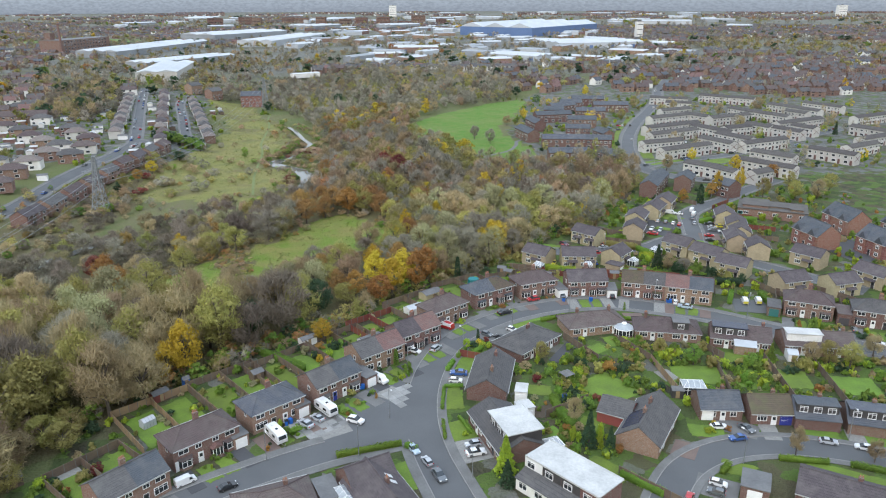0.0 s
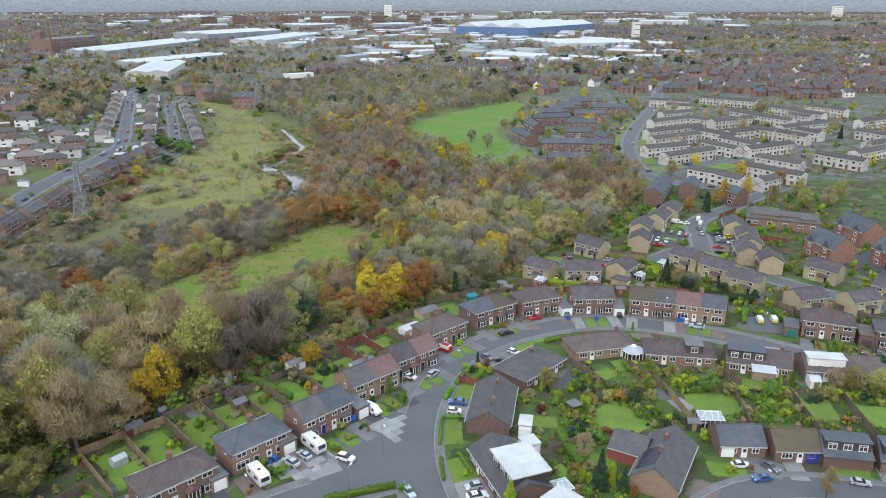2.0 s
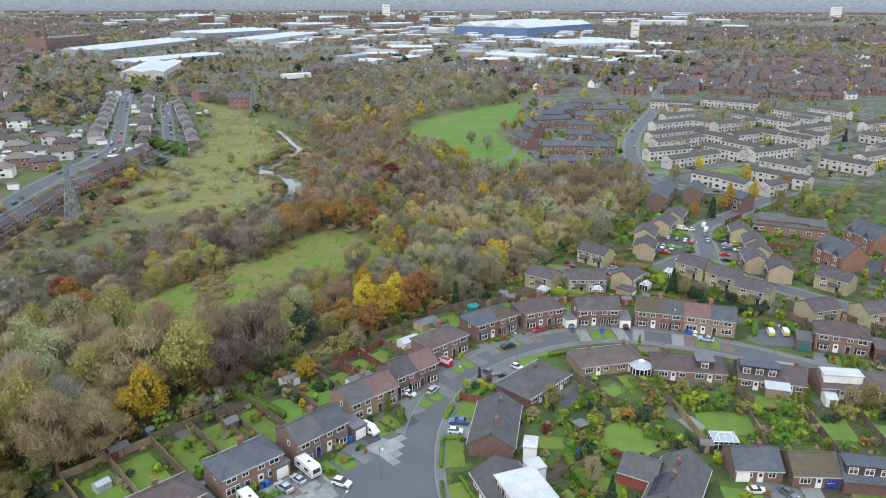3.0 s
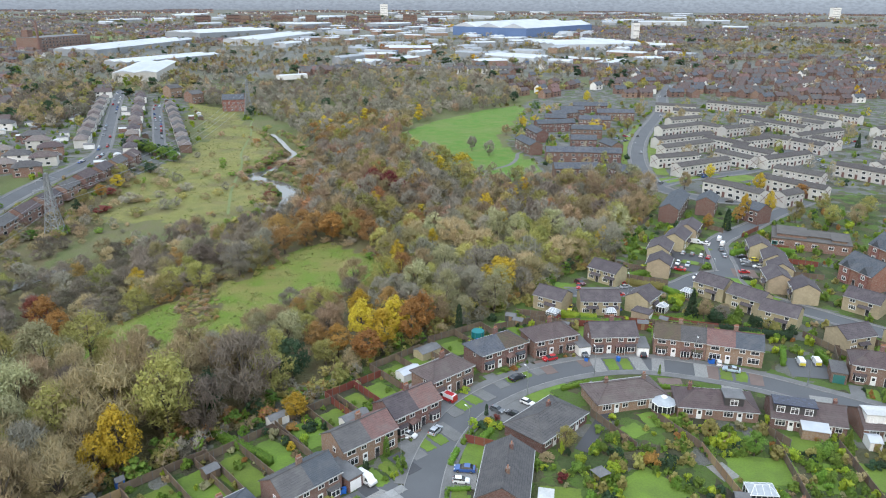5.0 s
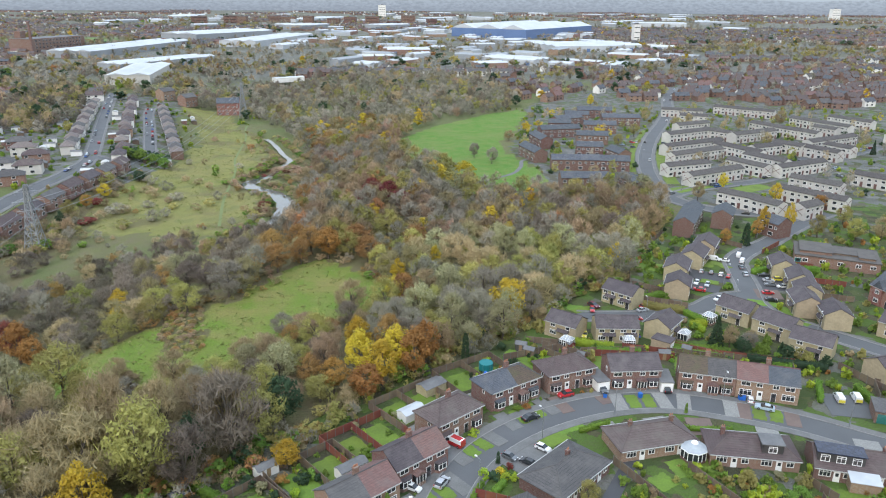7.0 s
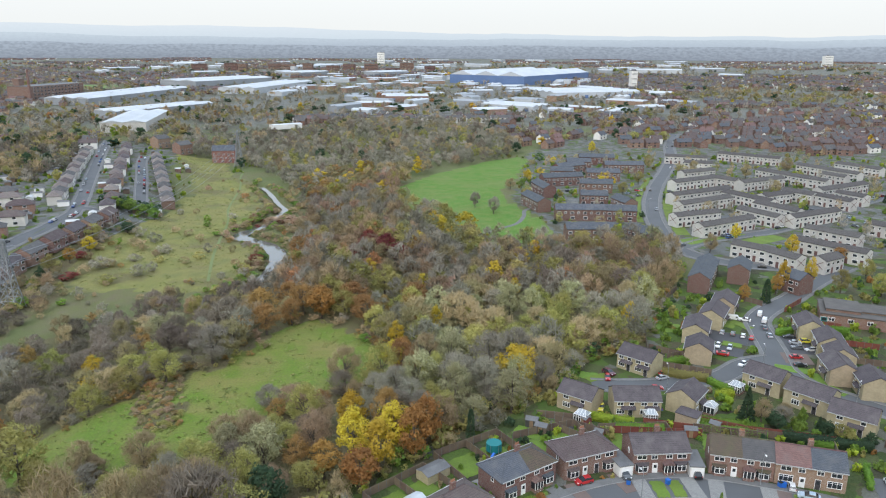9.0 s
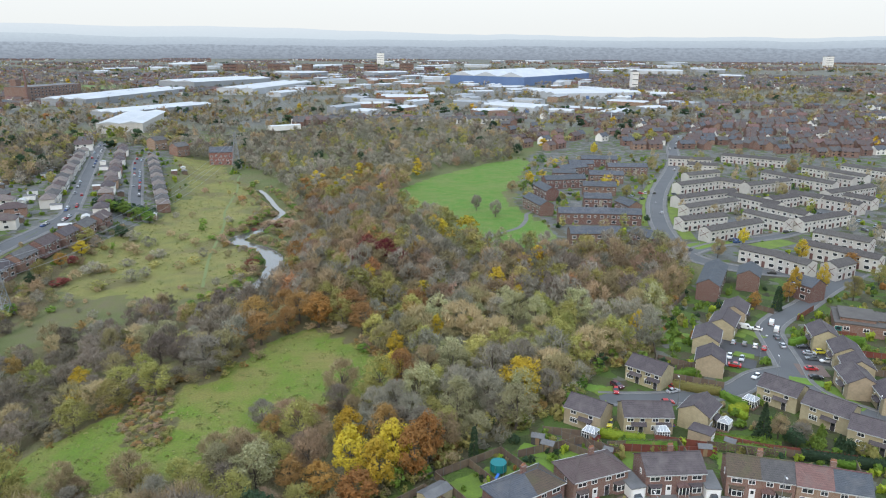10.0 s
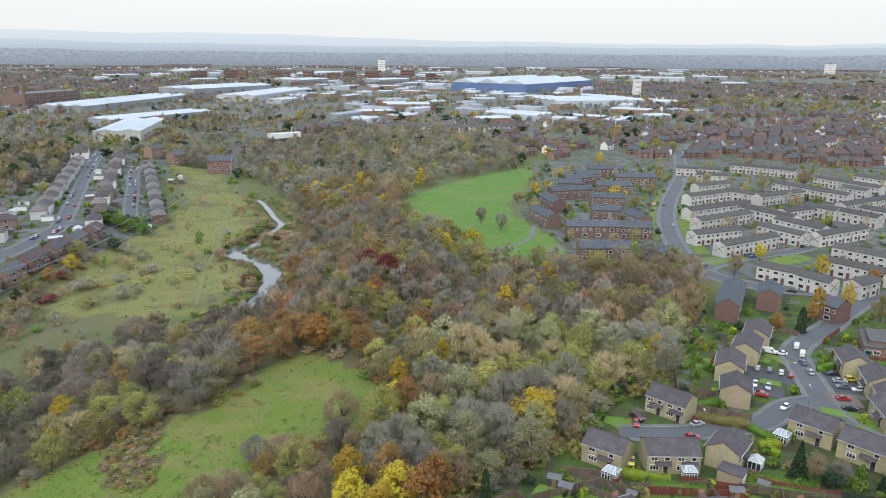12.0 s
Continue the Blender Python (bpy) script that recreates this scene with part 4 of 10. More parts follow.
# trees that stand out by colour
SPECIAL = [
    ("olive", -70, 115, 7, 8), ("olive", -67, 119, 6, 7), ("bare_brown", -72, 110, 7, 7), ("olive", -70, 102, 6, 7), ("olive", -77, 134, 8, 8), ("willow", -82, 176, 17, 13), ("willow", -90, 168, 17, 12), ("olive", -76, 185, 15, 12), ("olive", -94, 182, 15, 11), ("alder", -62, 246, 9, 9), ("alder", -70, 252, 9, 10), ("alder", -80, 247, 9, 10), ("alder", -90, 241, 9, 9), ("olive", -73, 234, 7, 9), ("yellow", -83, 231, 5, 6),
    ("rust", -48, 269, 11, 11), ("rust", -41, 276, 10, 10), ("olive", -29, 281, 10, 9), ("rust", -21, 272, 11, 11), ("willow", -76, 274, 8, 8), ("red", -20, 338, 11, 9), ("bare_red", -28, 342, 10, 10), ("yellow", -51.6, 140.4, 15, 7.5), ("yellow", -54.5, 137.5, 11, 6.5), ("yellow", -24.6, 158, 6.2, 5.5),
    ("yellow", -9, 186, 12, 8), ("yellow", -14, 190, 12.5, 8), ("yellow", -6, 193, 12, 8), ("orange", -2, 190, 13, 8), ("orange", -12, 181, 9, 8), ("orange", -19, 184, 9, 7),
    ("rust", -8, 199, 12, 8), ("yellow", -15, 200, 11, 7), ("bare_red", -22, 192, 11, 8), ("orange", 0.5, 196, 12, 7),
    ("dark", -27.5, 172, 12, 8), ("dark", -41, 158, 12, 6),
    ("yellow", -0.5, 338, 10, 8), ("red", -13, 330, 11, 10), ("bare_red", -19, 336, 10, 10), ("red", -24, 327, 9, 8), ("yellow", 6, 372, 10, 8), ("yellow", 9, 368, 9, 7),
    ("willow", 26, 266, 13, 9), ("willow", 32, 262, 12, 8), ("olive", 40, 258, 13, 9), ("olive", 35, 246, 12, 9), ("bare_grey", 16, 226, 13, 11), ("bare_grey", 23, 232, 12, 10),
    ("bare_grey", 8, 218, 12, 10), ("bare_grey", 14, 216, 11, 9), ("yellow", 36, 316, 9, 8), ("olive", 44, 312, 9, 8), ("olive", 28, 322, 9, 8),
    ("yellow", -7, 244, 9, 5), ("yellow", 4, 256, 9, 4), ("orange", -5, 236, 8, 5), ("rust", -44, 256, 10, 10), ("rust", -38, 263, 9, 8), ("rust", -31, 276, 9, 8),
    ("rust", -17, 263, 10, 10), ("olive", -23, 268, 10, 9), ("bare_grey", -54, 237, 11, 12), ("olive", -63, 228, 9, 9), ("olive", -70, 222, 9, 8), ("olive", -77, 216, 8, 8),
    ("orange", -101, 214, 12, 9), ("red", -106, 219, 11, 8), ("orange", -95, 209, 9, 7), ("yellow", -85, 238, 8, 6), ("yellow", -48, 338, 8, 7), ("yellow", -45, 345, 7, 5),
    ("olive", 18, 292, 10, 7), ("yellow", 30, 284, 8, 4), ("rust", -2, 276, 10, 9), ("olive", -12, 290, 11, 10), ("red", -8, 322, 10, 8), ("bare_red", 2, 312, 10, 11), ("yellow", -18, 306, 8, 6), ("orange", -30, 268, 11, 10), ("rust", -36, 272, 11, 10), ("olive", 22, 254, 9, 6), ("willow", 45, 270, 12, 10), ("yellow", 60, 258, 9, 5), ("yellow", 52, 252, 8, 5), ("olive", 70, 280, 12, 9), ("willow", -79, 268, 9, 8),
]
for k, (sp, x, y, h, w) in enumerate(SPECIAL):
    tree(sp, x, y, h, w * 1.2, k, k * 1.3)
    PLACED.append((x, y, w * 0.42))


def free_spot(x, y, gap):
    return all((x - a) ** 2 + (y - b) ** 2 > (gap + r) ** 2 for a, b, r in PLACED)


OPEN_WATER = RIVER[((RIVER[:, 1] > 329) & (RIVER[:, 1] < 422)) | ((RIVER[:, 1] > 472) & (RIVER[:, 1] < 506))]


def bank_height(x, y, h):
    """Growth stays low on the near bank, so that the bend of the river lies open."""
    if not (-125 < x < -40 and 290 < y < 530):
        return h
    d = np.hypot(x, y - 60)
    run = np.linspace(0, 2.9 * h, 12)
    px, py = x + x / d * run, y + (y - 60) / d * run
    close = np.hypot(px[:, None] - OPEN_WATER[None, :, 0], py[:, None] - OPEN_WATER[None, :, 1]).min(1) < 4.6
    return h if not close.any() else float(run[close.argmax()]) / 2.9


FIELD_LINE = np.array([*FIELD, FIELD[0]], float)
woods = []
step = 6.3
for iy in range(68):
    for ix in range(62):
        x = -250 + step * (ix + 0.5 * (iy % 2)) + rng.uniform(-2.4, 2.4)
        y = 85 + step * iy + rng.uniform(-2.4, 2.4)
        dense = inside(WOODS, x, y)
        if not dense and not (inside(WEST_BANK, x, y) and rng.random() < 0.62) and not (inside(WEST_HILL, x, y) and rng.random() < 0.7):
            continue
        if inside(FIELD, x, y) or inside(MEADOW, x, y) or inside(GREEN, x, y) or far_from(RIVER, x, y) < 7 or far_from(RIVER_W, x, y) < 6 or not free_spot(x, y, 1.2):
            continue
        if -128 < x < -100 and 150 < y < 190 and rng.random() < 0.8:
            continue
        sp = woods_kind(x, y, rng.random())
        tall = 17.5 if (y < 195 and x < -28) else 10.8
        if x < -20 and y < 240 and float(far_from(FIELD_LINE, x, y)) < 28:
            tall = min(tall, 7.0 + 0.22 * float(far_from(FIELD_LINE, x, y)))
        if x < -60 and y > 225:
            tall = 8.0 if dense else 6.0
        h = bank_height(x, y, tall * rng.uniform(0.62, 1.18))
        if h < 3.0:
            continue
        woods.append((sp, x, y, h, 2.6 + h * rng.uniform(0.58, 0.88)))
near = sorted(range(len(woods)), key=lambda i: math.hypot(woods[i][1] + 20, woods[i][2] - 140))[:185]
for k in near:
    sp, x, y, h, w = woods[k]
    tree(sp, x, y, h, w, k, k * 2.1)

FAR_KINDS = ["bare_brown", "bare_grey", "bare_red", "alder", "olive", "willow", "yellow", "orange", "rust", "red", "green", "dark"]
FAR_MATS = [M[SPECIES[s][1]] for s in FAR_KINDS]


def forest(name, rows, n, leaf, label, clumps=34):
    """Many distant trees joined into one mesh."""
    base = {}
    g = np.random.default_rng(11)
    vs, fs, ms, tones, at = [], [], [], [], 0
    for sp, x, y, h, w in rows:
        j = FAR_KINDS.index(sp)
        key = (sp, int(g.integers(0, 3)))
        if key not in base:
            kind = SPECIES[sp][0]
            _, v, f, _ = crown_arrays(kind, n, clumps, 100 + j * 3 + key[1], leaf)
            base[key] = (v, f)
        v, f = base[key]
        a = g.uniform(0, 6.28)
        c, s = math.cos(a), math.sin(a)
        sx, sz = w / 10.0, h / 12.8
        vv = np.stack([(v[:, 0] * c - v[:, 1] * s) * sx + x, (v[:, 0] * s + v[:, 1] * c) * sx + y, v[:, 2] * sz + float(gz(x, y)) - 0.15 * h * (h < 7)], -1)
        vs.append(vv)
        fs.append(f + at)
        ms.append(np.full(len(f), j))
        tones.append(np.full(len(v), g.uniform(-1, 1)))
        at += len(v)
    me = tri_mesh(name, np.concatenate(vs), np.concatenate(fs), FAR_MATS, np.concatenate(ms))
    me.attributes.new("tone", "FLOAT", "POINT").data.foreach_set("value", np.concatenate(tones).astype(np.float32))
    return solo(name, me, None, label, "trees", kind="stuff")


chosen = set(near)
rest = [r for i, r in enumerate(woods) if i not in chosen]
forest("woodland", [r for r in rest if r[2] < 275], 960, 0.54, "autumn woodland of bare, olive and rusty trees")
forest("woodland", [r for r in rest if r[2] >= 275], 520, 0.70, "further autumn woodland of bare and rusty trees")

# undergrowth along the wood's edge and beneath it
under = []
EDGE = [(-72, 108), (-65, 124), (-58, 131), (-47, 142), (-36.5, 149.5), (-25, 161), (-16.5, 171), (-8, 183), (6.5, 196.5), (14, 202), (24, 212), (32, 218), (38, 226), (44, 237), (56, 241), (64, 253), (72, 269), (82, 289), (98, 317)]
for (ax, ay), (bx, by) in zip(EDGE[:-1], EDGE[1:]):
    ln = math.hypot(bx - ax, by - ay)
    nxn, nyn = -(by - ay) / ln, (bx - ax) / ln
    for k in range(int(ln * 1.5)):
        u_, q = rng.random(), rng.uniform(-0.5, 6.5)
        h = rng.uniform(2.0, 5.5)
        under.append((("olive", "green", "bare_brown", "rust", "dark", "bare_grey")[int(rng.choice(6, p=(0.40, 0.10, 0.26, 0.08, 0.03, 0.13)))], ax + (bx - ax) * u_ + nxn * q, ay + (by - ay) * u_ + nyn * q, h, h * rng.uniform(0.8, 1.3)))
for a_, b_ in zip(FIELD_LINE[:-1], FIELD_LINE[1:]):
    ln = math.hypot(*(b_ - a_))
    for k in range(int(ln * 0.75)):
        p = a_ + (b_ - a_) * rng.random() + rng.normal(size=2) * 2.6
        h = rng.uniform(1.2, 3.4)
        if far_from(RIVER, p[0], p[1]) > 6 and not (inside(FIELD, p[0], p[1]) and rng.random() < 0.7):
            under.append((("bare_brown", "rust", "bare_red", "olive", "green", "bare_grey")[int(rng.choice(6, p=(0.34, 0.2, 0.12, 0.2, 0.04, 0.10)))], p[0], p[1], h, h * rng.uniform(1.1, 1.8)))
forest("undergrowth", under, 230, 0.95, "tangled undergrowth along the edge of the wood", 20)

# scrub along the banks and the meadow's edges
scrub = []
SCRUBLAND = [(-185, 322), (-142, 330), (-120, 316), (-96, 316), (-80, 328), (-58, 322), (-78, 304), (-104, 286), (-122, 268), (-150, 250), (-190, 280)]
for _ in range(900):
    x, y = rng.uniform(-215, -40), rng.uniform(200, 560)
    d = float(far_from(RIVER, x, y))
    edge = d < 22 and d > 6.5
    rough = inside(WEST_BANK, x, y) or inside(SCRUBLAND, x, y)
    if (edge and rng.random() < 0.6) or rough or (inside(MEADOW, x, y) and rng.random() < 0.10):
        if inside(FIELD, x, y):
            continue
        h = rng.uniform(1.8, 4.5)
        scrub.append((("bare_brown", "olive", "bare_grey", "bare_red", "rust", "green")[int(rng.choice(6, p=(0.3, 0.22, 0.18, 0.1, 0.08, 0.12)))], x, y, h, h * rng.uniform(1.1, 1.7)))
for x, y, w, h, sp in ((-76, 470, 9, 4, "bare_red"), (-66, 462, 9, 4, "bare_brown"), (-80, 458, 10, 3.5, "bare_red"), (-68, 450, 9, 4, "bare_brown"), (-84, 446, 8, 3, "olive"), (-63, 366, 14, 3.4, "red"), (-70, 361, 9, 3.0, "red"), (-68, 430, 20, 4, "bare_red"), (-60, 426, 16, 4, "bare_red"), (-78, 436, 14, 3.5, "bare_red"), (-112, 372, 10, 5, "bare_grey"), (-120, 360, 8, 4, "bare_grey"), (-97, 402, 6, 3, "green"), (-128, 352, 11, 4, "bare_brown")):
    scrub.append((sp, x, y, h, w))
for x, y, w, h, sp in ((-111, 340, 10, 6, "bare_grey"), (-108, 346, 7, 5, "bare_grey"), (-93, 373, 6, 5, "bare_grey"), (-110, 402, 8, 4, "bare_brown"), (-118, 408, 6, 4, "bare_brown"), (-136, 335, 9, 4, "red"), (-141, 358, 7, 4, "red"), (-130, 350, 12, 6, "bare_grey"), (-124, 378, 10, 6, "bare_brown"), (-122, 390, 9, 6, "bare_grey"), (-132, 398, 11, 6, "bare_grey"), (-120, 330, 9, 5, "olive"), (-68, 414, 16, 3, "bare_red"), (-58, 418, 14, 3, "bare_red"), (-63, 329, 13, 5, "red"), (-98, 356, 6, 4, "bare_brown")):
    scrub.append((sp, x, y, h, w))
for _ in range(260):
    x, y = rng.uniform(-200, -112), rng.uniform(180, 412)
    if inside(WEST_SCRUB, x, y) and far_from(RIVER, x, y) > 6 and far_from(RIVER_W, x, y) > 5:
        h = rng.uniform(2.0, 5.5)
        scrub.append((("bare_brown", "bare_grey", "olive", "bare_red", "green")[int(rng.choice(5, p=(0.4, 0.28, 0.16, 0.08, 0.08)))], x, y, h, h * rng.uniform(1.1, 1.8)))
for (ax, ay), (bx, by) in zip(RIVER[:-1], RIVER[1:]):
    ln = math.hypot(bx - ax, by - ay)
    for sg in (-1, 1):
        for k in range(2):
            off = sg * rng.uniform(4.8, 8.5)
            h = rng.uniform(1.4, 3.4)
            scrub.append((("bare_brown", "green", "olive", "bare_red")[int(rng.integers(0, 4))], ax - (by - ay) / ln * off + rng.uniform(-1, 1), ay + (bx - ax) / ln * off + rng.uniform(-1, 1), h, h * rng.uniform(1.3, 2.2)))
for _ in range(46):
    x, y = rng.uniform(-88, -58), rng.uniform(423, 444)
    scrub.append((("bare_red", "red", "bare_red", "bare_brown")[int(rng.integers(0, 4))], x, y, rng.uniform(2.2, 3.4), rng.uniform(4, 6)))
for _ in range(14):
    scrub.append((("red", "bare_red")[_ % 2], rng.uniform(-73, -65.5), rng.uniform(350, 366), rng.uniform(1.6, 2.4), rng.uniform(3.5, 5)))
for k in range(18):
    scrub.append((("dark", "green", "dark")[k % 3], -164 + 3.3 * (k % 9), 437 + 5 * (k // 9), 6.5, 6.0))
scrub = [(sp, x, y, hh, w * (0.4 + 0.6 * hh / h)) for sp, x, y, h, w in scrub for hh in (bank_height(x, y, h),) if hh > 0.5]
for _ in range(420):
    x, y = rng.uniform(-72, -50), rng.uniform(202, 238)
    if inside(BRAMBLES, x, y):
        h = rng.uniform(0.5, 1.3)
        scrub.append((("bare_red", "rust", "bare_brown", "olive")[int(rng.integers(0, 4))], x, y, h, h * rng.uniform(1.6, 2.6)))
forest("scrub", scrub, 190, 1.15, "low scrub and brambles along the river")

# tussocks on the rough grass
tv, tf = [], []
for poly, count, tall in ((FIELD, 500, 0.4), (MEADOW, 1000, 0.5)):
    px = np.array(poly)
    lo, hi = px.min(0), px.max(0)
    p = rng.uniform(lo, hi, (count * 2, 2))
    p = p[inside(poly, p[:, 0], p[:, 1])][:count]
    z = gz(p[:, 0], p[:, 1])
    for k in range(5):
        a = rng.uniform(0, 6.28, len(p))
        r = rng.uniform(0.1, 0.9, len(p))
        c = np.stack([p[:, 0] + r * np.cos(a * 3), p[:, 1] + r * np.sin(a * 3), z], -1)
        w = np.stack([np.cos(a), np.sin(a), 0 * a], -1) * rng.uniform(0.15, 0.5, (len(p), 1))
        up = np.stack([rng.normal(0, 0.25, len(p)), rng.normal(0, 0.25, len(p)), rng.uniform(0.3, 1.0, len(p)) * tall], -1)
        tv.append(np.stack([c - w, c + w, c + up], 1).reshape(-1, 3))
tv = np.concatenate(tv)
M["straw"] = foliage("straw_and_rough_grass", (0.330, 0.300, 0.120), (0.170, 0.220, 0.065), 0.0, 0.3)
solo("tussocks", tri_mesh("tussocks", tv, np.arange(len(tv)).reshape(-1, 3), [M["straw"]]), None, "straw-coloured tussocks of rough grass", "grass", kind="stuff")

# green fields far off beside the mill and beyond the sheds
M["far_grass"] = plain("distant_pasture", (0.110, 0.185, 0.040), (0.130, 0.160, 0.055), 0.95, 0.2, 0.02, relief=0)
for x, y, w, d in ((-660, 1470, 270, 150), (650, 1560, 300, 110), (560, 1500, 160, 60)):
    mb = MB().face([(x - w / 2, y - d / 2, 0.25), (x + w / 2, y - d / 2 + 12, 0.25), (x + w / 2 - 20, y + d / 2, 0.25), (x - w / 2 + 15, y + d / 2 - 14, 0.25)])
    solo("pasture", mb, M["far_grass"], "distant green pasture between tree belts", "field", kind="structure")

# woods beyond the green field, and tree belts through the town
NORTH = [(-98, 478), (-20, 475), (2, 492), (12, 545), (40, 558), (72, 588), (84, 650), (60, 800), (-60, 830), (-150, 800), (-205, 700), (-178, 640), (-120, 588), (-96, 560), (-84, 520)]
north = []
for iy in range(40):
    for ix in range(34):
        x = -205 + 9.2 * (ix + 0.5 * (iy % 2)) + rng.uniform(-3, 3)
        y = 476 + 9.4 * iy + rng.uniform(-3, 3)
        if not inside(NORTH, x, y) or inside(GREEN, x, y) or inside(MEADOW, x, y) or far_from(RIVER, x, y) < 9:
            continue
        if (-60 < x < -20 and 690 < y < 720) or (-95 < x < -55 and 600 < y < 625):
            continue
        u = rng.random()
        if y < 540 and x > -75:
            sp = "bare_brown" if u < 0.30 else "rust" if u < 0.58 else "yellow" if u < 0.66 else "bare_grey" if u < 0.80 else "olive"
        else:
            sp = "alder" if u < 0.16 else "bare_brown" if u < 0.28 else "bare_grey" if u < 0.82 else "olive" if u < 0.92 else "bare_red" if u < 0.97 else "dark"
        h = rng.uniform(6.5, 11.5)
        north.append((sp, x, y, h, 2.5 + h * rng.uniform(0.75, 1.0)))
for _ in range(520):
    x, y = rng.uniform(-350, -205), rng.uniform(485, 715)
    if inside(WEST_WOOD, x, y):
        h = rng.uniform(6, 11)
        north.append((("alder", "bare_brown", "olive", "bare_grey", "dark")[int(rng.choice(5, p=(0.3, 0.3, 0.2, 0.12, 0.08)))], x, y, h, 2.5 + h * rng.uniform(0.7, 0.95)))
forest("far_woodland", north, 260, 1.05, "distant brown autumn woodland", 20)

# ---------------------------------------------------------------- houses
def lattice(xs, zs, y0, y1):
    """A one-piece frame: bars on every even row and column, openings between."""
    nx, nz = len(xs), len(zs)
    pts = [(x, y, z) for y in (y0, y1) for z in zs for x in xs]

    def at(i, k, s):
        return s * nx * nz + k * nx + i

    def bar(i, k):
        return 0 <= i < nx - 1 and 0 <= k < nz - 1 and (i % 2 == 0 or k % 2 == 0)

    faces = []
    for k in range(nz - 1):
        for i in range(nx - 1):
            if not bar(i, k):
                continue
            faces += [(at(i, k, 0), at(i + 1, k, 0), at(i + 1, k + 1, 0), at(i, k + 1, 0)), (at(i, k, 1), at(i, k + 1, 1), at(i + 1, k + 1, 1), at(i + 1, k, 1))]
            for di, dk, p, q in ((-1, 0, (i, k + 1), (i, k)), (1, 0, (i + 1, k), (i + 1, k + 1)), (0, -1, (i, k), (i + 1, k)), (0, 1, (i + 1, k + 1), (i, k + 1))):
                if not bar(i + di, k + dk):
                    faces.append((at(*q, 0), at(*p, 0), at(*p, 1), at(*q, 1)))
    return MB().solid(pts, faces)


def window_mesh(w, h, cols, mats):
    """A white frame with mullions and a sill; the wall's face is y = 0, outside is -y."""
    key = ("win", round(w, 2), round(h, 2), cols)
    if key not in CACHE:
        f, d = 0.1, 0.07
        xs = [-w / 2] + [x for i in range(cols) for x in (-w / 2 + w * i / cols + (f if i == 0 else 0.035), -w / 2 + w * (i + 1) / cols - (f if i == cols - 1 else 0.035))] + [w / 2]
        zs = [0, f, h * 0.70, h * 0.70 + 0.05, h - f, h]
        mb = lattice(xs, zs, -d, 0.02)
        gl = MB().box(-w / 2 + f, w / 2 - f, -0.03, 0.0, f, h - f)
        CACHE[key] = (mb.mesh("window", [M["white"]]), gl.mesh("pane", [M["glass"]]))
    return CACHE[key]


def window(parent, w, h, m, cols=2):
    fr, gl = window_mesh(w, h, cols, None)
    win = part("window", fr, None, parent, m)
    part("pane", gl, None, win)
    return win


def far_window(parent, w, h, m):
    key = ("farwin", round(w, 2), round(h, 2))
    if key not in CACHE:
        mb = MB().box(-w / 2, w / 2, -0.05, 0.02, 0, h, 0).box(-w / 2 + 0.12, w / 2 - 0.12, -0.07, -0.05, 0.12, h - 0.12, 1)
        CACHE[key] = mb.mesh("window", [M["white"], M["glass"]])
    return part("window", CACHE[key], None, parent, m)


def door(parent, m, mk="white", w=0.92, h=2.05):
    key = ("door", mk, w)
    if key not in CACHE:
        mb = MB().box(-w / 2 - 0.07, w / 2 + 0.07, -0.05, 0.02, 0, h + 0.07, 1).box(-w / 2, w / 2, -0.08, -0.05, 0.03, h, 0)
        mb.box(-w * 0.3, w * 0.3, -0.085, -0.08, h * 0.55, h * 0.88, 2)
        CACHE[key] = mb.mesh("door", [M[mk], M["white"], M["glass"]])
    return part("door", CACHE[key], None, parent, m)


def garage_door(parent, m, mk="white", w=2.3, h=2.05):
    key = ("gdoor", mk, w)
    if key not in CACHE:
        prof = [(0.02, 0), (0.02, h)] + [p for i in range(6, 0, -1) for p in ((-0.05, h * i / 6), (-0.08, h * i / 6 - 0.06), (-0.08, h * (i - 1) / 6 + 0.06), (-0.05, h * (i - 1) / 6))]
        n = len(prof)
        mb = MB().solid([(-w / 2, a, b) for a, b in prof] + [(w / 2, a, b) for a, b in prof], [tuple(range(n)), tuple(range(n, 2 * n))[::-1]] + [(i, n + i, n + (i + 1) % n, (i + 1) % n) for i in range(n)])
        CACHE[key] = mb.mesh("garage_door", [M[mk]])
    return part("garage_door", CACHE[key], None, parent, m)


def wall_mesh(L, D, eave, ridge, roof):
    """The walls with their gable ends."""
    mb = MB()
    x0, x1, y0, y1 = -L / 2, L / 2, -D / 2, D / 2
    if roof == "gable":
        p = [(x0, y0, -0.3), (x0, y1, -0.3), (x0, y1, eave), (x0, 0, ridge - 0.12), (x0, y0, eave)]
        q = [(x1, a, b) for _, a, b in p]
        mb.solid(p + q, [(0, 1, 2, 3, 4), (9, 8, 7, 6, 5), (0, 4, 9, 5), (1, 6, 7, 2), (2, 7, 8, 3), (3, 8, 9, 4), (0, 5, 6, 1)])
    else:
        mb.box(x0, x1, y0, y1, -0.3, eave)
    return mb


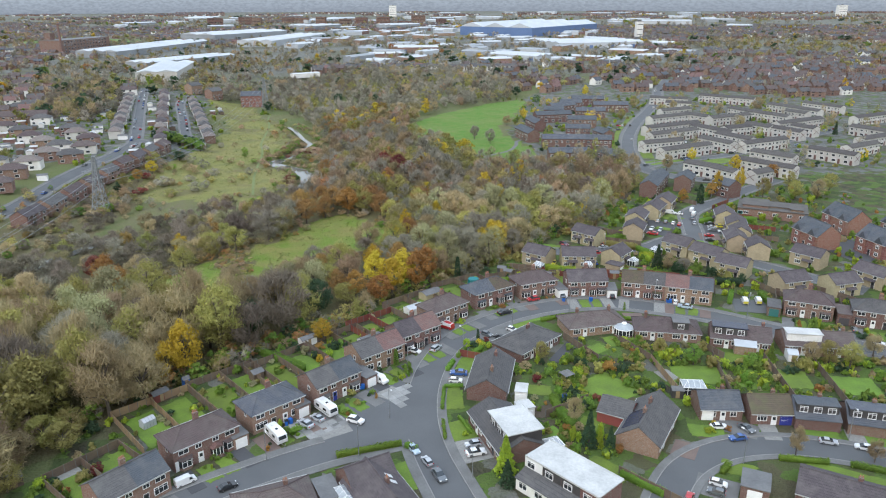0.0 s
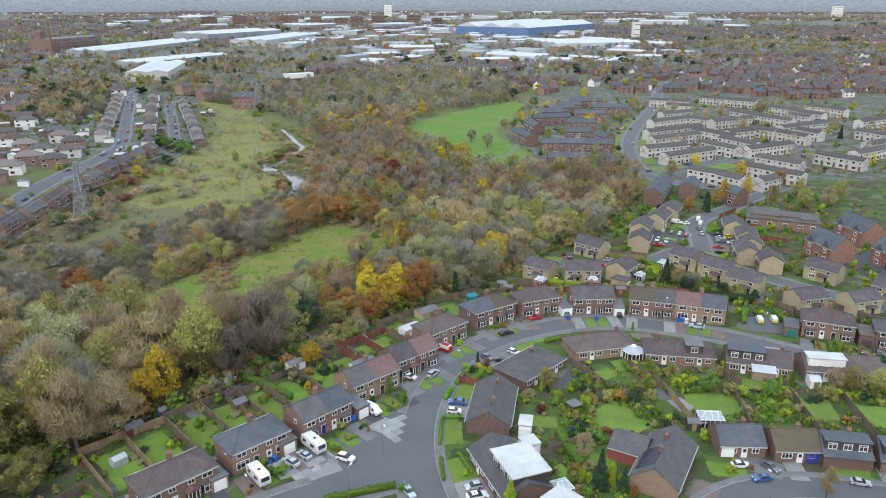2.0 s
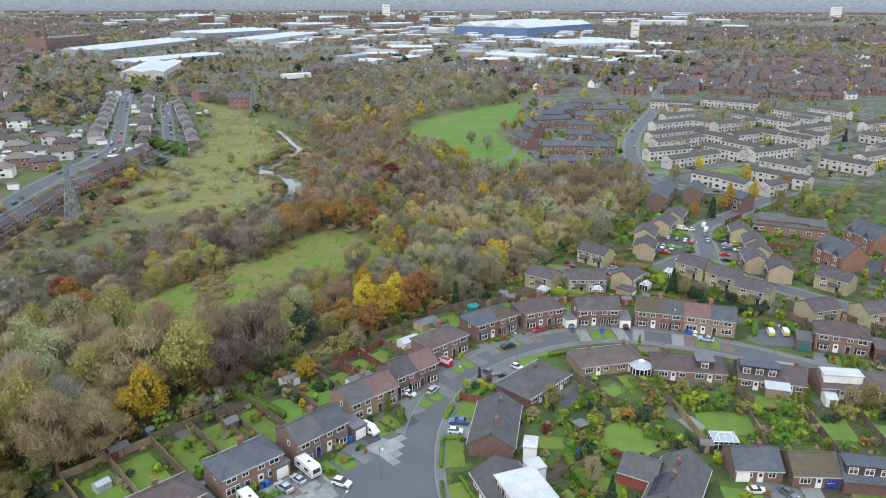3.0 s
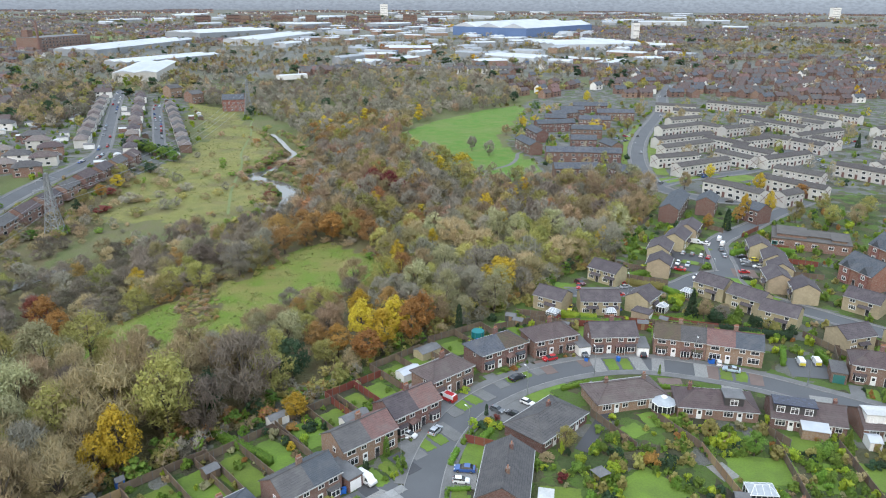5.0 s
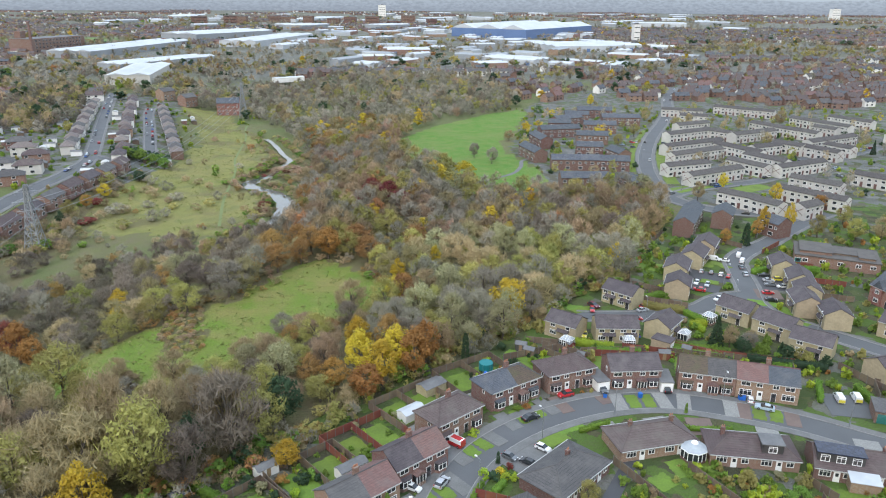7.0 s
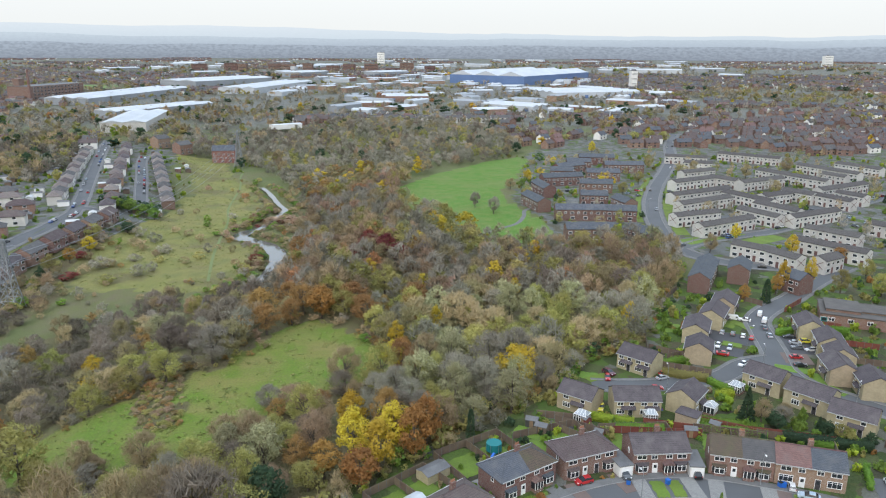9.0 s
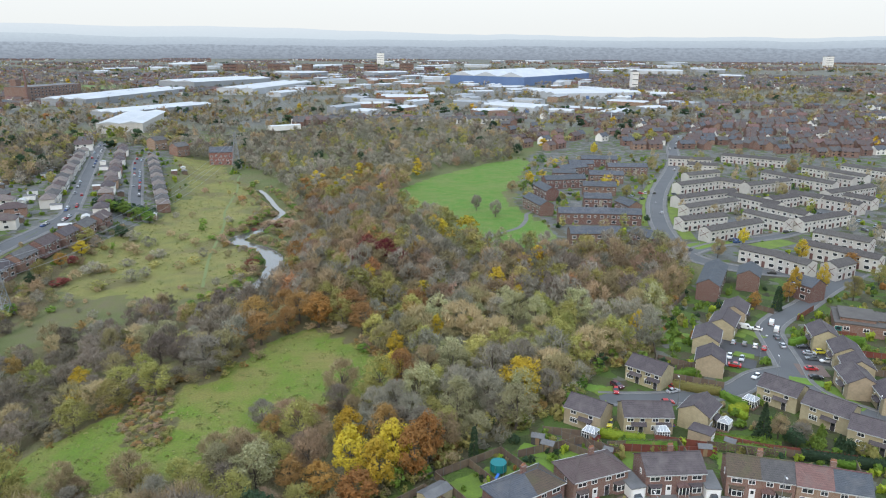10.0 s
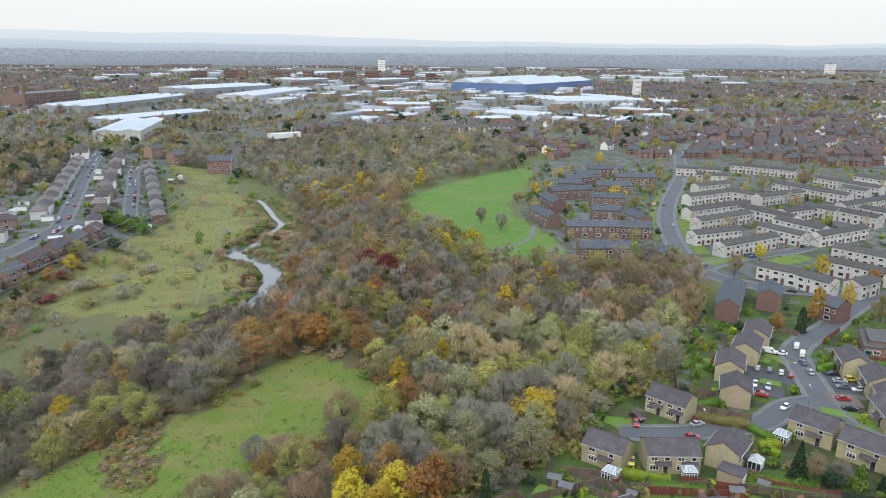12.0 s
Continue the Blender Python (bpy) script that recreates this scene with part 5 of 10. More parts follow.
def roof_mesh(L, D, eave, ridge, roof, over=0.35, th=0.14):
    mb = MB()
    x0, x1, y0, y1 = -L / 2, L / 2, -D / 2, D / 2
    pitch = (ridge - eave) / (D / 2)
    e = eave - pitch * over
    if roof == "gable":
        g = 0.12
        pf = [(-D / 2 - over, e), (0, ridge), (D / 2 + over, e), (D / 2 + over, e + th), (0, ridge + th), (-D / 2 - over, e + th)]
        pts = [(x0 - g, p, q) for p, q in pf] + [(x1 + g, p, q) for p, q in pf]
        mb.solid(pts, [(0, 1, 4, 5), (1, 2, 3, 4), (11, 10, 7, 6), (10, 9, 8, 7)] + [(i, 6 + i, 6 + (i + 1) % 6, (i + 1) % 6) for i in range(6)])
    elif roof == "hip":
        ins = min(D / 2, L / 2 - 0.3)
        a = [(x0 - over, y0 - over, e), (x1 + over, y0 - over, e), (x1 + over, y1 + over, e), (x0 - over, y1 + over, e)]
        r0, r1 = (x0 + ins, 0, ridge), (x1 - ins, 0, ridge)
        low = [(u, v, w - th) for u, v, w in a]
        mb.solid(a + [r0, r1] + low, [(0, 1, 5, 4), (1, 2, 5), (2, 3, 4, 5), (3, 0, 4), (9, 8, 7, 6), (0, 6, 7, 1), (1, 7, 8, 2), (2, 8, 9, 3), (3, 9, 6, 0)])
    else:
        mb.box(x0 - 0.2, x1 + 0.2, y0 - 0.2, y1 + 0.2, eave, eave + 0.22)
        mb.box(x0 - 0.2, x1 + 0.2, y0 - 0.2, y0 - 0.05, eave + 0.22, eave + 0.32)
        mb.box(x0 - 0.2, x1 + 0.2, y1 + 0.05, y1 + 0.2, eave + 0.22, eave + 0.32)
    return mb


def chimney(parent, x, y, z, brick="brick", pots=4, w=0.95, h=1.5):
    st = MB().box(-w / 2, w / 2, -0.32, 0.32, -1.0, h).box(-w / 2 - 0.06, w / 2 + 0.06, -0.38, 0.38, h - 0.22, h - 0.06)
    ch = part("chimney", st, M[brick], parent, Matrix.Translation((x, y, z)))
    for i in range(pots):
        px = -w / 2 + w * (i + 0.5) / pots
        part("chimney_pot", CACHE.setdefault("pot", MB().tube((0, 0, 0), (0, 0, 0.42), 0.12, 0.09, 8).mesh("chimney_pot", [M["terracotta"]])), None, ch, Matrix.Translation((px, 0, h)))
    return ch


FOOT = []
TURN = Matrix.Rotation(math.pi, 4, "Z")


def half_of(mb, side):
    """The part of a collected mesh on one side of x = 0, closed at the cut."""
    bm = bmesh.new()
    vs = [bm.verts.new(p) for p in mb.v]
    for f in mb.f:
        bm.faces.new([vs[i] for i in f])
    bmesh.ops.remove_doubles(bm, verts=bm.verts, dist=0.001)
    bmesh.ops.bisect_plane(bm, geom=bm.verts[:] + bm.edges[:] + bm.faces[:], plane_co=(0, 0, 0), plane_no=(side, 0, 0), clear_inner=True)
    bm.verts.index_update()
    out = MB().solid([tuple(v.co) for v in bm.verts], [tuple(v.index for v in f.verts) for f in bm.faces])
    bm.free()
    return out


def shell(name, label, x, y, rot, L, D, eave, ridge, roof, wall, tile, group="", fascia=True, tile2=None):
    base = Matrix.Translation((x, y, float(gz(x, y)))) @ Matrix.Rotation(radians(rot), 4, "Z")
    th = thing(name, label, "house", base, group)
    part("wall", wall_mesh(L, D, eave, ridge, roof), M[wall], th)
    if tile2:
        ro = part("roof", half_of(roof_mesh(L, D, eave, ridge, roof), -1), M[tile], th)
        part("roof", half_of(roof_mesh(L, D, eave, ridge, roof), 1), M[tile2], th)
    else:
        ro = part("roof", roof_mesh(L, D, eave, ridge, roof), M[tile], th)
    if fascia and roof == "gable":
        part("ridge_tiles", MB().tube((-L / 2 - 0.12, 0, ridge + 0.14), (L / 2 + 0.12, 0, ridge + 0.14), 0.13, 0.13, 6), M[tile], ro)
    elif fascia and roof == "hip":
        ins, ov = min(D / 2, L / 2 - 0.3), 0.35
        z0 = eave - (ridge - eave) / (D / 2) * ov
        ends = [(sx * (L / 2 - ins), 0, ridge) for sx in (-1, 1)]
        lines = [((sx * (L / 2 + ov), sy * (D / 2 + ov), z0), ends[(sx + 1) // 2]) for sx in (-1, 1) for sy in (-1, 1)] + [(ends[0], ends[1])]
        for p, q in lines:
            part("ridge_tiles", MB().tube(p, q, 0.11, 0.11, 5), M[tile], ro)
    if fascia:
        pitch = (ridge - eave) / (D / 2) if roof != "flat" else 0
        e = eave - pitch * 0.35
        for s in (-1, 1):
            y0, y1 = s * (D / 2 + 0.35), s * (D / 2 + 0.47)
            part("gutter", MB().box(-L / 2 - 0.1, L / 2 + 0.1, min(y0, y1), max(y0, y1), e - 0.1, e + 0.05), M["gutter"], th)
    FOOT.append((x, y, math.cos(radians(rot)), math.sin(radians(rot)), L / 2, D / 2))
    return th


def on_house(x, y, margin=0.6):
    for hx, hy, c, s, a, b in FOOT:
        dx, dy = x - hx, y - hy
        if abs(dx * c + dy * s) < a + margin and abs(-dx * s + dy * c) < b + margin:
            return True
    return False


def face_m(x, D, z, back=False):
    """A place on the front (-y) or the back (+y) wall."""
    return Matrix.Translation((x, D / 2, z)) @ TURN if back else Matrix.Translation((x, -D / 2, z))


def bay(parent, x, D, w=2.3, h=1.35, z=0.75, tile="tile_brown", back=False):
    """A shallow splayed bay with glazing and a lean-to cap."""
    m = face_m(x, D, 0, back)
    b = MB().solid([(-w / 2, 0.02, 0), (w / 2, 0.02, 0), (w / 2 - 0.45, -0.7, 0), (-w / 2 + 0.45, -0.7, 0), (-w / 2, 0.02, z), (w / 2, 0.02, z), (w / 2 - 0.45, -0.7, z), (-w / 2 + 0.45, -0.7, z)],
                   [(0, 1, 2, 3), (7, 6, 5, 4), (0, 3, 7, 4), (3, 2, 6, 7), (2, 1, 5, 6)])
    ob = part("bay", b, M["brick"], parent, m)
    g = MB().solid([(-w / 2, 0.02, z), (w / 2, 0.02, z), (w / 2 - 0.45, -0.68, z), (-w / 2 + 0.45, -0.68, z), (-w / 2, 0.02, z + h), (w / 2, 0.02, z + h), (w / 2 - 0.45, -0.68, z + h), (-w / 2 + 0.45, -0.68, z + h)],
                   [(0, 3, 7, 4), (3, 2, 6, 7), (2, 1, 5, 6)])
    part("pane", g, M["glass"], ob)
    fr = MB()
    for px, py in ((-w / 2 + 0.04, 0), (w / 2 - 0.04, 0), (-w / 2 + 0.45, -0.7), (w / 2 - 0.45, -0.7), (0, -0.7)):
        fr.box(px - 0.05, px + 0.05, py - 0.05, py + 0.05, z, z + h)
    fr.box(-w / 2 + 0.4, w / 2 - 0.4, -0.74, -0.66, z, z + 0.09).box(-w / 2 + 0.4, w / 2 - 0.4, -0.74, -0.66, z + h - 0.35, z + h - 0.28)
    part("frame", fr, M["white"], ob)
    cap = MB().solid([(-w / 2 - 0.1, 0, z + h), (w / 2 + 0.1, 0, z + h), (w / 2 - 0.35, -0.85, z + h), (-w / 2 + 0.35, -0.85, z + h), (-w / 2 - 0.1, 0, z + h + 0.35), (w / 2 + 0.1, 0, z + h + 0.35)],
                     [(0, 1, 2, 3), (3, 2, 5, 4), (0, 3, 4), (1, 5, 2), (0, 4, 5, 1)])
    part("cap", cap, M[tile], ob)
    return ob


def porch(parent, x, D, mk="white", tile="tile_red"):
    m = face_m(x, D, 0)
    b = MB().box(-1.0, 1.0, -1.2, 0.02, 0, 0.7)
    ob = part("porch", b, M["brick"], parent, m, "small glazed entrance porch")
    part("pane", MB().box(-0.95, 0.95, -1.14, 0.0, 0.7, 2.2), M["glass"], ob)
    fr = MB()
    for px in (-0.95, -0.35, 0.35, 0.95):
        fr.box(px - 0.05, px + 0.05, -1.2, -1.1, 0.1, 2.25)
    for s in (-1, 1):
        fr.box(s * 0.97 - 0.04, s * 0.97 + 0.04, -1.2, 0, 2.15, 2.25)
    fr.box(-1.0, 1.0, -1.2, -1.1, 2.15, 2.25)
    part("frame", fr, M[mk], ob)
    rf = MB().solid([(-1.15, -1.35, 2.25), (1.15, -1.35, 2.25), (1.15, 0, 2.25), (-1.15, 0, 2.25), (0, -1.35, 2.95), (0, 0, 2.95)], [(0, 1, 4), (1, 2, 5, 4), (3, 0, 4, 5), (0, 3, 2, 1), (2, 3, 5)])
    part("canopy", rf, M[tile], ob)


def lean_to(parent, x0, x1, D, depth, h0, h1, wall, tile, back=False, z0=0.0, label=""):
    """A single-storey extension on the front or the back."""
    m = face_m(0, D, 0, back)
    if back:
        x0, x1 = -x1, -x0
    p = [(x0, 0.02, z0), (x1, 0.02, z0), (x1, -depth, z0), (x0, -depth, z0), (x0, 0.02, h1), (x1, 0.02, h1), (x1, -depth, h0), (x0, -depth, h0)]
    ob = part("extension", MB().solid(p, [(0, 1, 2, 3), (0, 3, 7, 4), (3, 2, 6, 7), (2, 1, 5, 6), (4, 7, 6, 5)]), M[wall], parent, m, label)
    a = [(x0 - 0.15, 0, h1 + 0.01), (x1 + 0.15, 0, h1 + 0.01), (x1 + 0.15, -depth - 0.25, h0 - 0.04), (x0 - 0.15, -depth - 0.25, h0 - 0.04)]
    part("roof", MB().solid(a + [(u, v, w + 0.12) for u, v, w in a], BOXF[::1]), M[tile], ob)
    return ob, m


def semi(x, y, rot, L, roof="gable", wall="brick", tile="tile_brown", D=7.0, units=2, label="", eave=4.5, ridge=6.6, porches=(), doors=("white", "door_dark"), bays=True, stacks=None, group="brick semis", tile2=None):
    """A pair (or a row) of two-storey brick houses; the front faces -y."""
    th = shell("house", label or "pair of two-storey brick semis with a tiled roof", x, y, rot, L, D, eave, ridge, roof, wall, tile, group, tile2=tile2)
    u = L / units
    for i in range(units):
        cx = -L / 2 + u * (i + 0.5)
        s = -1 if i % 2 == 0 else 1
        for back in (False, True):
            window(th, 1.9, 1.2, face_m(cx + s * u * 0.20, D, 2.98, back), 2)
            window(th, 0.95 if back else 1.25, 1.1, face_m(cx - s * u * 0.24, D, 3.0, back), 1 if back else 2)
        dx = cx - s * u * 0.28
        if bays:
            bay(th, cx + s * u * 0.18, D, 2.6, 1.4, 0.65, tile)
        else:
            window(th, 2.5, 1.45, face_m(cx + s * u * 0.18, D, 0.75), 3)
        window(th, 2.0, 1.9, face_m(cx + s * u * 0.18, D, 0.15, True), 3)
        window(th, 1.0, 1.0, face_m(cx - s * u * 0.28, D, 1.05, True), 1)
        if i in porches:
            porch(th, dx, D)
        else:
            door(th, Matrix.Translation((dx, -D / 2, 0)), doors[i % len(doors)])
    for gx in (-1, 1):
        window(th, 0.8, 1.1, Matrix.Translation((gx * L / 2, -0.8, 3.0)) @ Matrix.Rotation(gx * math.pi / 2, 4, "Z"), 1)
    zc = ridge
    for cx in stacks if stacks is not None else ([0.0] if units == 2 else [-L / 2 + u * k for k in range(1, units, 2)]):
        chimney(th, cx, 0.35, zc - 0.15, "brick")
    return th


def side_garage(x, y, rot, L=3.0, D=5.5, h=2.4, wall="brick", top="felt_grey", mk="white", label="flat-roofed brick garage beside the house"):
    base = Matrix.Translation((x, y, float(gz(x, y)))) @ Matrix.Rotation(radians(rot), 4, "Z")
    th = thing("garage", label, "garage", base, "garages")
    part("wall", MB().box(-L / 2, L / 2, -D / 2, D / 2, -0.2, h), M[wall], th)
    part("roof", MB().box(-L / 2 - 0.12, L / 2 + 0.12, -D / 2 - 0.15, D / 2 + 0.12, h, h + 0.16), M[top], th)
    garage_door(th, face_m(0, D, 0), mk)
    FOOT.append((x, y, math.cos(radians(rot)), math.sin(radians(rot)), L / 2, D / 2))
    return th


def dormer(parent, cx, w, D, eave, ridge, zf, skin="timber_white", top="felt_grey", front=True, wins=2, out=0.3):
    """A box dormer on one slope."""
    s = -1 if front else 1
    yf = s * (D / 2 - (zf - eave) / ((ridge - eave) / (D / 2)) - out)
    zt = ridge + 0.05
    lo, hi = min(yf, 0.3 * -s), max(yf, 0.3 * -s)
    ob = part("dormer", MB().box(cx - w / 2, cx + w / 2, lo, hi, zf - 0.3, zt), M[skin], parent, None, "flat-topped box dormer")
    part("roof", MB().box(cx - w / 2 - 0.2, cx + w / 2 + 0.2, lo - 0.25, hi + 0.1, zt, zt + 0.18), M[top], ob)
    h = zt - zf - 0.55
    for i in range(wins):
        x = cx - w / 2 + w * (i + 0.5) / wins
        m = Matrix.Translation((x, yf, zf + 0.2))
        fr, gl = window_mesh(min(1.5, w / wins * 0.72), h, 2, None)
        wo = part("window", fr, None, ob, m if front else m @ TURN)
    return ob


def roof_panel(parent, x0, x1, y0, y1, D, eave, ridge, mk, name):
    """A thin panel lying on the back slope of a gabled roof."""
    g = (ridge - eave) / (D / 2)
    low = [(x0, y0, ridge - g * y0 + 0.17), (x1, y0, ridge - g * y0 + 0.17), (x1, y1, ridge - g * y1 + 0.17), (x0, y1, ridge - g * y1 + 0.17)]
    return part(name, MB().solid(low + [(a, b, c + 0.06) for a, b, c in low], BOXF), M[mk], parent)


def bungalow(x, y, rot, L, D, roof="hip", wall="brick_dark", tile="tile_brown", eave=2.6, ridge=4.7, units=2, label="", stacks=(0.0,), group="brick bungalows", doors=("white",)):
    th = shell("bungalow", label or "low brick bungalow with a wide tiled roof", x, y, rot, L, D, eave, ridge, roof, wall, tile, group)
    u = L / units
    for i in range(units):
        cx = -L / 2 + u * (i + 0.5)
        for back in (False, True):
            window(th, 1.9, 1.3, face_m(cx - u * 0.24, D, 0.85, back), 3)
            window(th, 1.3, 1.15, face_m(cx + u * 0.28, D, 0.95, back), 2)
        door(th, Matrix.Translation((cx + u * 0.04, -D / 2, 0)), doors[i % len(doors)])
    for cx in stacks:
        chimney(th, cx, 0.5, ridge - 0.4, "brick_dark", 2, 0.7, 1.2)
    return th


def conservatory(x, y, rot, w=3.6, d=3.0, h=2.2, label="white glazed conservatory behind the house"):
    base = Matrix.Translation((x, y, 0)) @ Matrix.Rotation(radians(rot), 4, "Z")
    th = thing("conservatory", label, "conservatory", base)
    part("wall", MB().box(-w / 2, w / 2, -d / 2, d / 2, -0.1, 0.55), M["brick"], th)
    part("pane", MB().box(-w / 2 + 0.04, w / 2 - 0.04, -d / 2 + 0.04, d / 2 - 0.04, 0.55, h), M["glass"], th)
    fr = MB()
    n = 5
    for i in range(n + 1):
        px = -w / 2 + w * i / n
        for py in (-d / 2, d / 2):
            fr.box(px - 0.05, px + 0.05, py - 0.05, py + 0.05, 0.55, h)
    for i in range(4):
        py = -d / 2 + d * i / 3
        for px in (-w / 2, w / 2):
            fr.box(px - 0.05, px + 0.05, py - 0.05, py + 0.05, 0.55, h)
    fr.box(-w / 2 - 0.08, w / 2 + 0.08, -d / 2 - 0.08, d / 2 + 0.08, h, h + 0.12)
    fr.box(-w / 2, w / 2, -d / 2 - 0.03, -d / 2 + 0.03, 1.6, 1.68)
    part("frame", fr, M["white"], th)
    r = [(-w / 2, -d / 2, h + 0.12), (w / 2, -d / 2, h + 0.12), (w / 2, d / 2, h + 0.12), (-w / 2, d / 2, h + 0.12), (-w / 4, 0, h + 0.95), (w / 4, 0, h + 0.95)]
    ro = part("roof", MB().solid(r, [(0, 1, 5, 4), (1, 2, 5), (2, 3, 4, 5), (3, 0, 4)]), M["poly_roof"], th)
    bars = MB()
    for a, b in ((0, 4), (1, 5), (2, 5), (3, 4), (4, 5)):
        bars.tube(r[a], r[b], 0.05, 0.05, 4)
    for k in range(1, 4):
        px = -w / 2 + w * k / 4
        for s in (-1, 1):
            bars.tube((px, s * d / 2, h + 0.14), (max(-w / 4, min(w / 4, px)), 0, h + 0.97), 0.04, 0.04, 4)
    part("glazing_bar", bars, M["white"], ro)
    FOOT.append((x, y, math.cos(radians(rot)), math.sin(radians(rot)), w / 2, d / 2))
    return th


# outer side of the crescent, from the branch street round to the east
semi(-48.7, 99.7, 50, 11.5, "gable", "brick_orange", "tile_grey", units=2, label="pair of brown brick semis with grey slate roofs", bays=False, tile2="slate")
side_garage(-53.5, 91.5, 50, 5, 5, 2.5, "brick_dark", "tile_brown", label="low brown lean-to building beside the house")
h = semi(-41.0, 113.5, 42, 12.6, "hip", "brick", "tile_brown", label="brown-roofed brick semis with white bays and door", porches=(1,))
garage_door(h, face_m(-5.0, 7, 0), "white")
h = semi(-30.2, 124.4, 41, 11.4, "hip", "brick_orange", "slate", label="hipped slate-roofed brick semis beside a parked caravan", bays=False, doors=("door_dark", "white"), tile2="slate")
side_garage(-35.6, 116.6, 41, 3.0, 6.5, 2.4, "brick_orange", "felt_grey", label="flat-roofed brick garage with white door")
semi(-19.7, 133.9, 43, 11.2, "gable", "brick", "tile_grey", label="gabled brick semis with dark grey tiles", doors=("door_blue", "white"), tile2="slate")
side_garage(-26.0, 127.0, 43, 3.2, 7, 2.5, "brick", "felt_grey", label="flat-roofed link garage with white door")
side_garage(-13.2, 138.4, 43, 3.0, 6.5, 2.5, "brick", "felt_grey", mk="white", label="small flat-roofed garage between two houses")
semi(-11.1, 147.0, 39.5, 12.0, "gable", "brick_orange", "tile_grey", label="brick semis with faded red and grey tiles", bays=False, tile2="tile_red")
h = semi(-2.6, 157.1, 39, 11.6, "gable", "brick", "tile_plum", label="brick semis with reddish tiles and white porch", porches=(0,), tile2="tile_red")
semi(4.8, 170.6, 40, 11.6, "hip", "brick", "tile_brown", label="hipped brown-tiled brick semis on the bend")
semi(17.3, 182.2, 32, 13.0, "hip", "brick", "slate", label="hipped slate-roofed brick semis on the bend", porches=(1,), tile2="tile_moss")
semi(30.6, 187.8, 20, 11.6, "hip", "brick", "tile_brown", label="hipped brown-tiled brick semis with a paved front", bays=True)
side_garage(37.7, 186.4, 14, 2.9, 6, 2.3, "render", "felt_grey", label="white flat-roofed garage between two houses")
semi(45.4, 188.2, 2, 11.2, "gable", "brick", "tile_plum", label="gabled brick semis with plum tiles and white bays", porches=(1,))
side_garage(52.2, 185.8, -6, 2.7, 6, 2.3, "render", "felt_grey", label="white rendered garage with flat roof")
semi(61.2, 186.0, -16, 11.6, "gable", "brick_orange", "tile_moss", label="orange brick semis with a mossy tiled roof", porches=(1,), tile2="tile_grey")
semi(72.7, 182.1, -19, 12.2, "gable", "brick_orange", "tile_red", label="orange brick semis with plum and grey tiles", bays=False, tile2="slate")
semi(100.6, 171.5, -23, 11.6, "hip", "brick", "tile_brown", label="hipped brown brick semis with white windows")
side_garage(92.2, 172.5, -23, 3.2, 6, 2.5, "brick_dark", "tile_grey", "door_teal", label="dark garage with a teal door")
side_garage(107.5, 166.8, -23, 3.2, 6.5, 3.0, "brick_dark", "tile_brown", "door_dark", label="brown pitched garage beside the house")
semi(115.2, 164.7, -24, 12.0, "hip", "brick_dark", "tile_grey", label="hipped grey-tiled semis at the end of the street")

# inner side: bungalows with their backs to the gardens
bungalow(42.2, 163.8, 12, 15.4, 8.0, "hip", "brick_orange", "tile_brown", label="wide hipped bungalow with brown tiles", stacks=(-4.0, 4.5))
bungalow(24.4, 153.6, 44, 14.6, 8.8, "hip", "brick_dark", "tile_grey", label="hipped bungalow with weathered grey tiles", stacks=(1.0,))
bungalow(14.6, 136.6, -102, 15.0, 8.2, "gable", "brick_dark", "tile_grey", label="long gabled bungalow with two ridge chimneys", ridge=5.0, stacks=(-4.0, 3.0))
side_garage(20.4, 130.2, -12, 2.4, 3.6, 2.6, "timber_white", "felt_white", "white", label="white lean-to shed beside the bungalow")
h = bungalow(15.6, 115.8, -71, 15.4, 8.6, "gable", "brick_dark", "tile_grey", label="dormer bungalow with a white flat-roofed extension", stacks=(), doors=("white", "door_dark"))
up = part("upper_storey", MB().box(-1.8, 6.6, -2.4, 4.2, 2.7, 5.35), M["clad_dark"], h, None, "box upper storey with dark cladding")
part("roof", MB().box(-2.1, 6.9, -2.8, 4.5, 5.35, 5.55).box(-2.1, 6.9, -2.8, -2.6, 5.55, 5.62).box(-2.1, 6.9, 4.3, 4.5, 5.55, 5.62), M["felt_white"], up)
for x in (-0.4, 2.4, 5.2):
    window(h, 1.6, 1.2, Matrix.Translation((x, -2.4, 3.5)), 2)
    window(h, 1.6, 1.2, Matrix.Translation((x, 4.2, 3.5)) @ TURN, 2)
conservatory(23.8, 111.0, 20, 3.2, 3.0, 2.3, "white glass conservatory with pitched roof")
side_garage(20.2, 123.6, 19, 3.0, 3.0, 2.6, "render", "felt_white", label="white flat-roofed back extension")
h = shell("house", "two-storey house with a white flat roof and red panels", 25.2, 99.4, -48.5, 14.8, 6.4, 5.2, 5.2, "flat", "brick", "felt_white", "brick bungalows", False)
for k, mk in enumerate(("timber_white", "clad_dark", "clad_dark", "clad_maroon")):
    x = -5.8 + 3.9 * k
    part("panel", MB().box(x - 1.9, x + 1.9, -3.26, -3.18, 3.0, 5.1), M[mk], h)
    window(h, 1.7, 1.3, Matrix.Translation((x - 0.5, -3.26, 3.4)), 2)
ob, m = lean_to(h, -7.4, 7.4, 6.4, 2.6, 2.3, 3.2, "render", "tile_grey")
for x in (-5.8, -2.4, 2.0, 5.6):
    window(h, 1.8, 1.3, Matrix.Translation((x, -5.82, 0.75)), 2)
h = bungalow(59.6, 159.8, -10, 15.4, 7.8, "hip", "brick_orange", "tile_brown", label="hipped bungalow with a dark rear dormer", stacks=(-5.0,))
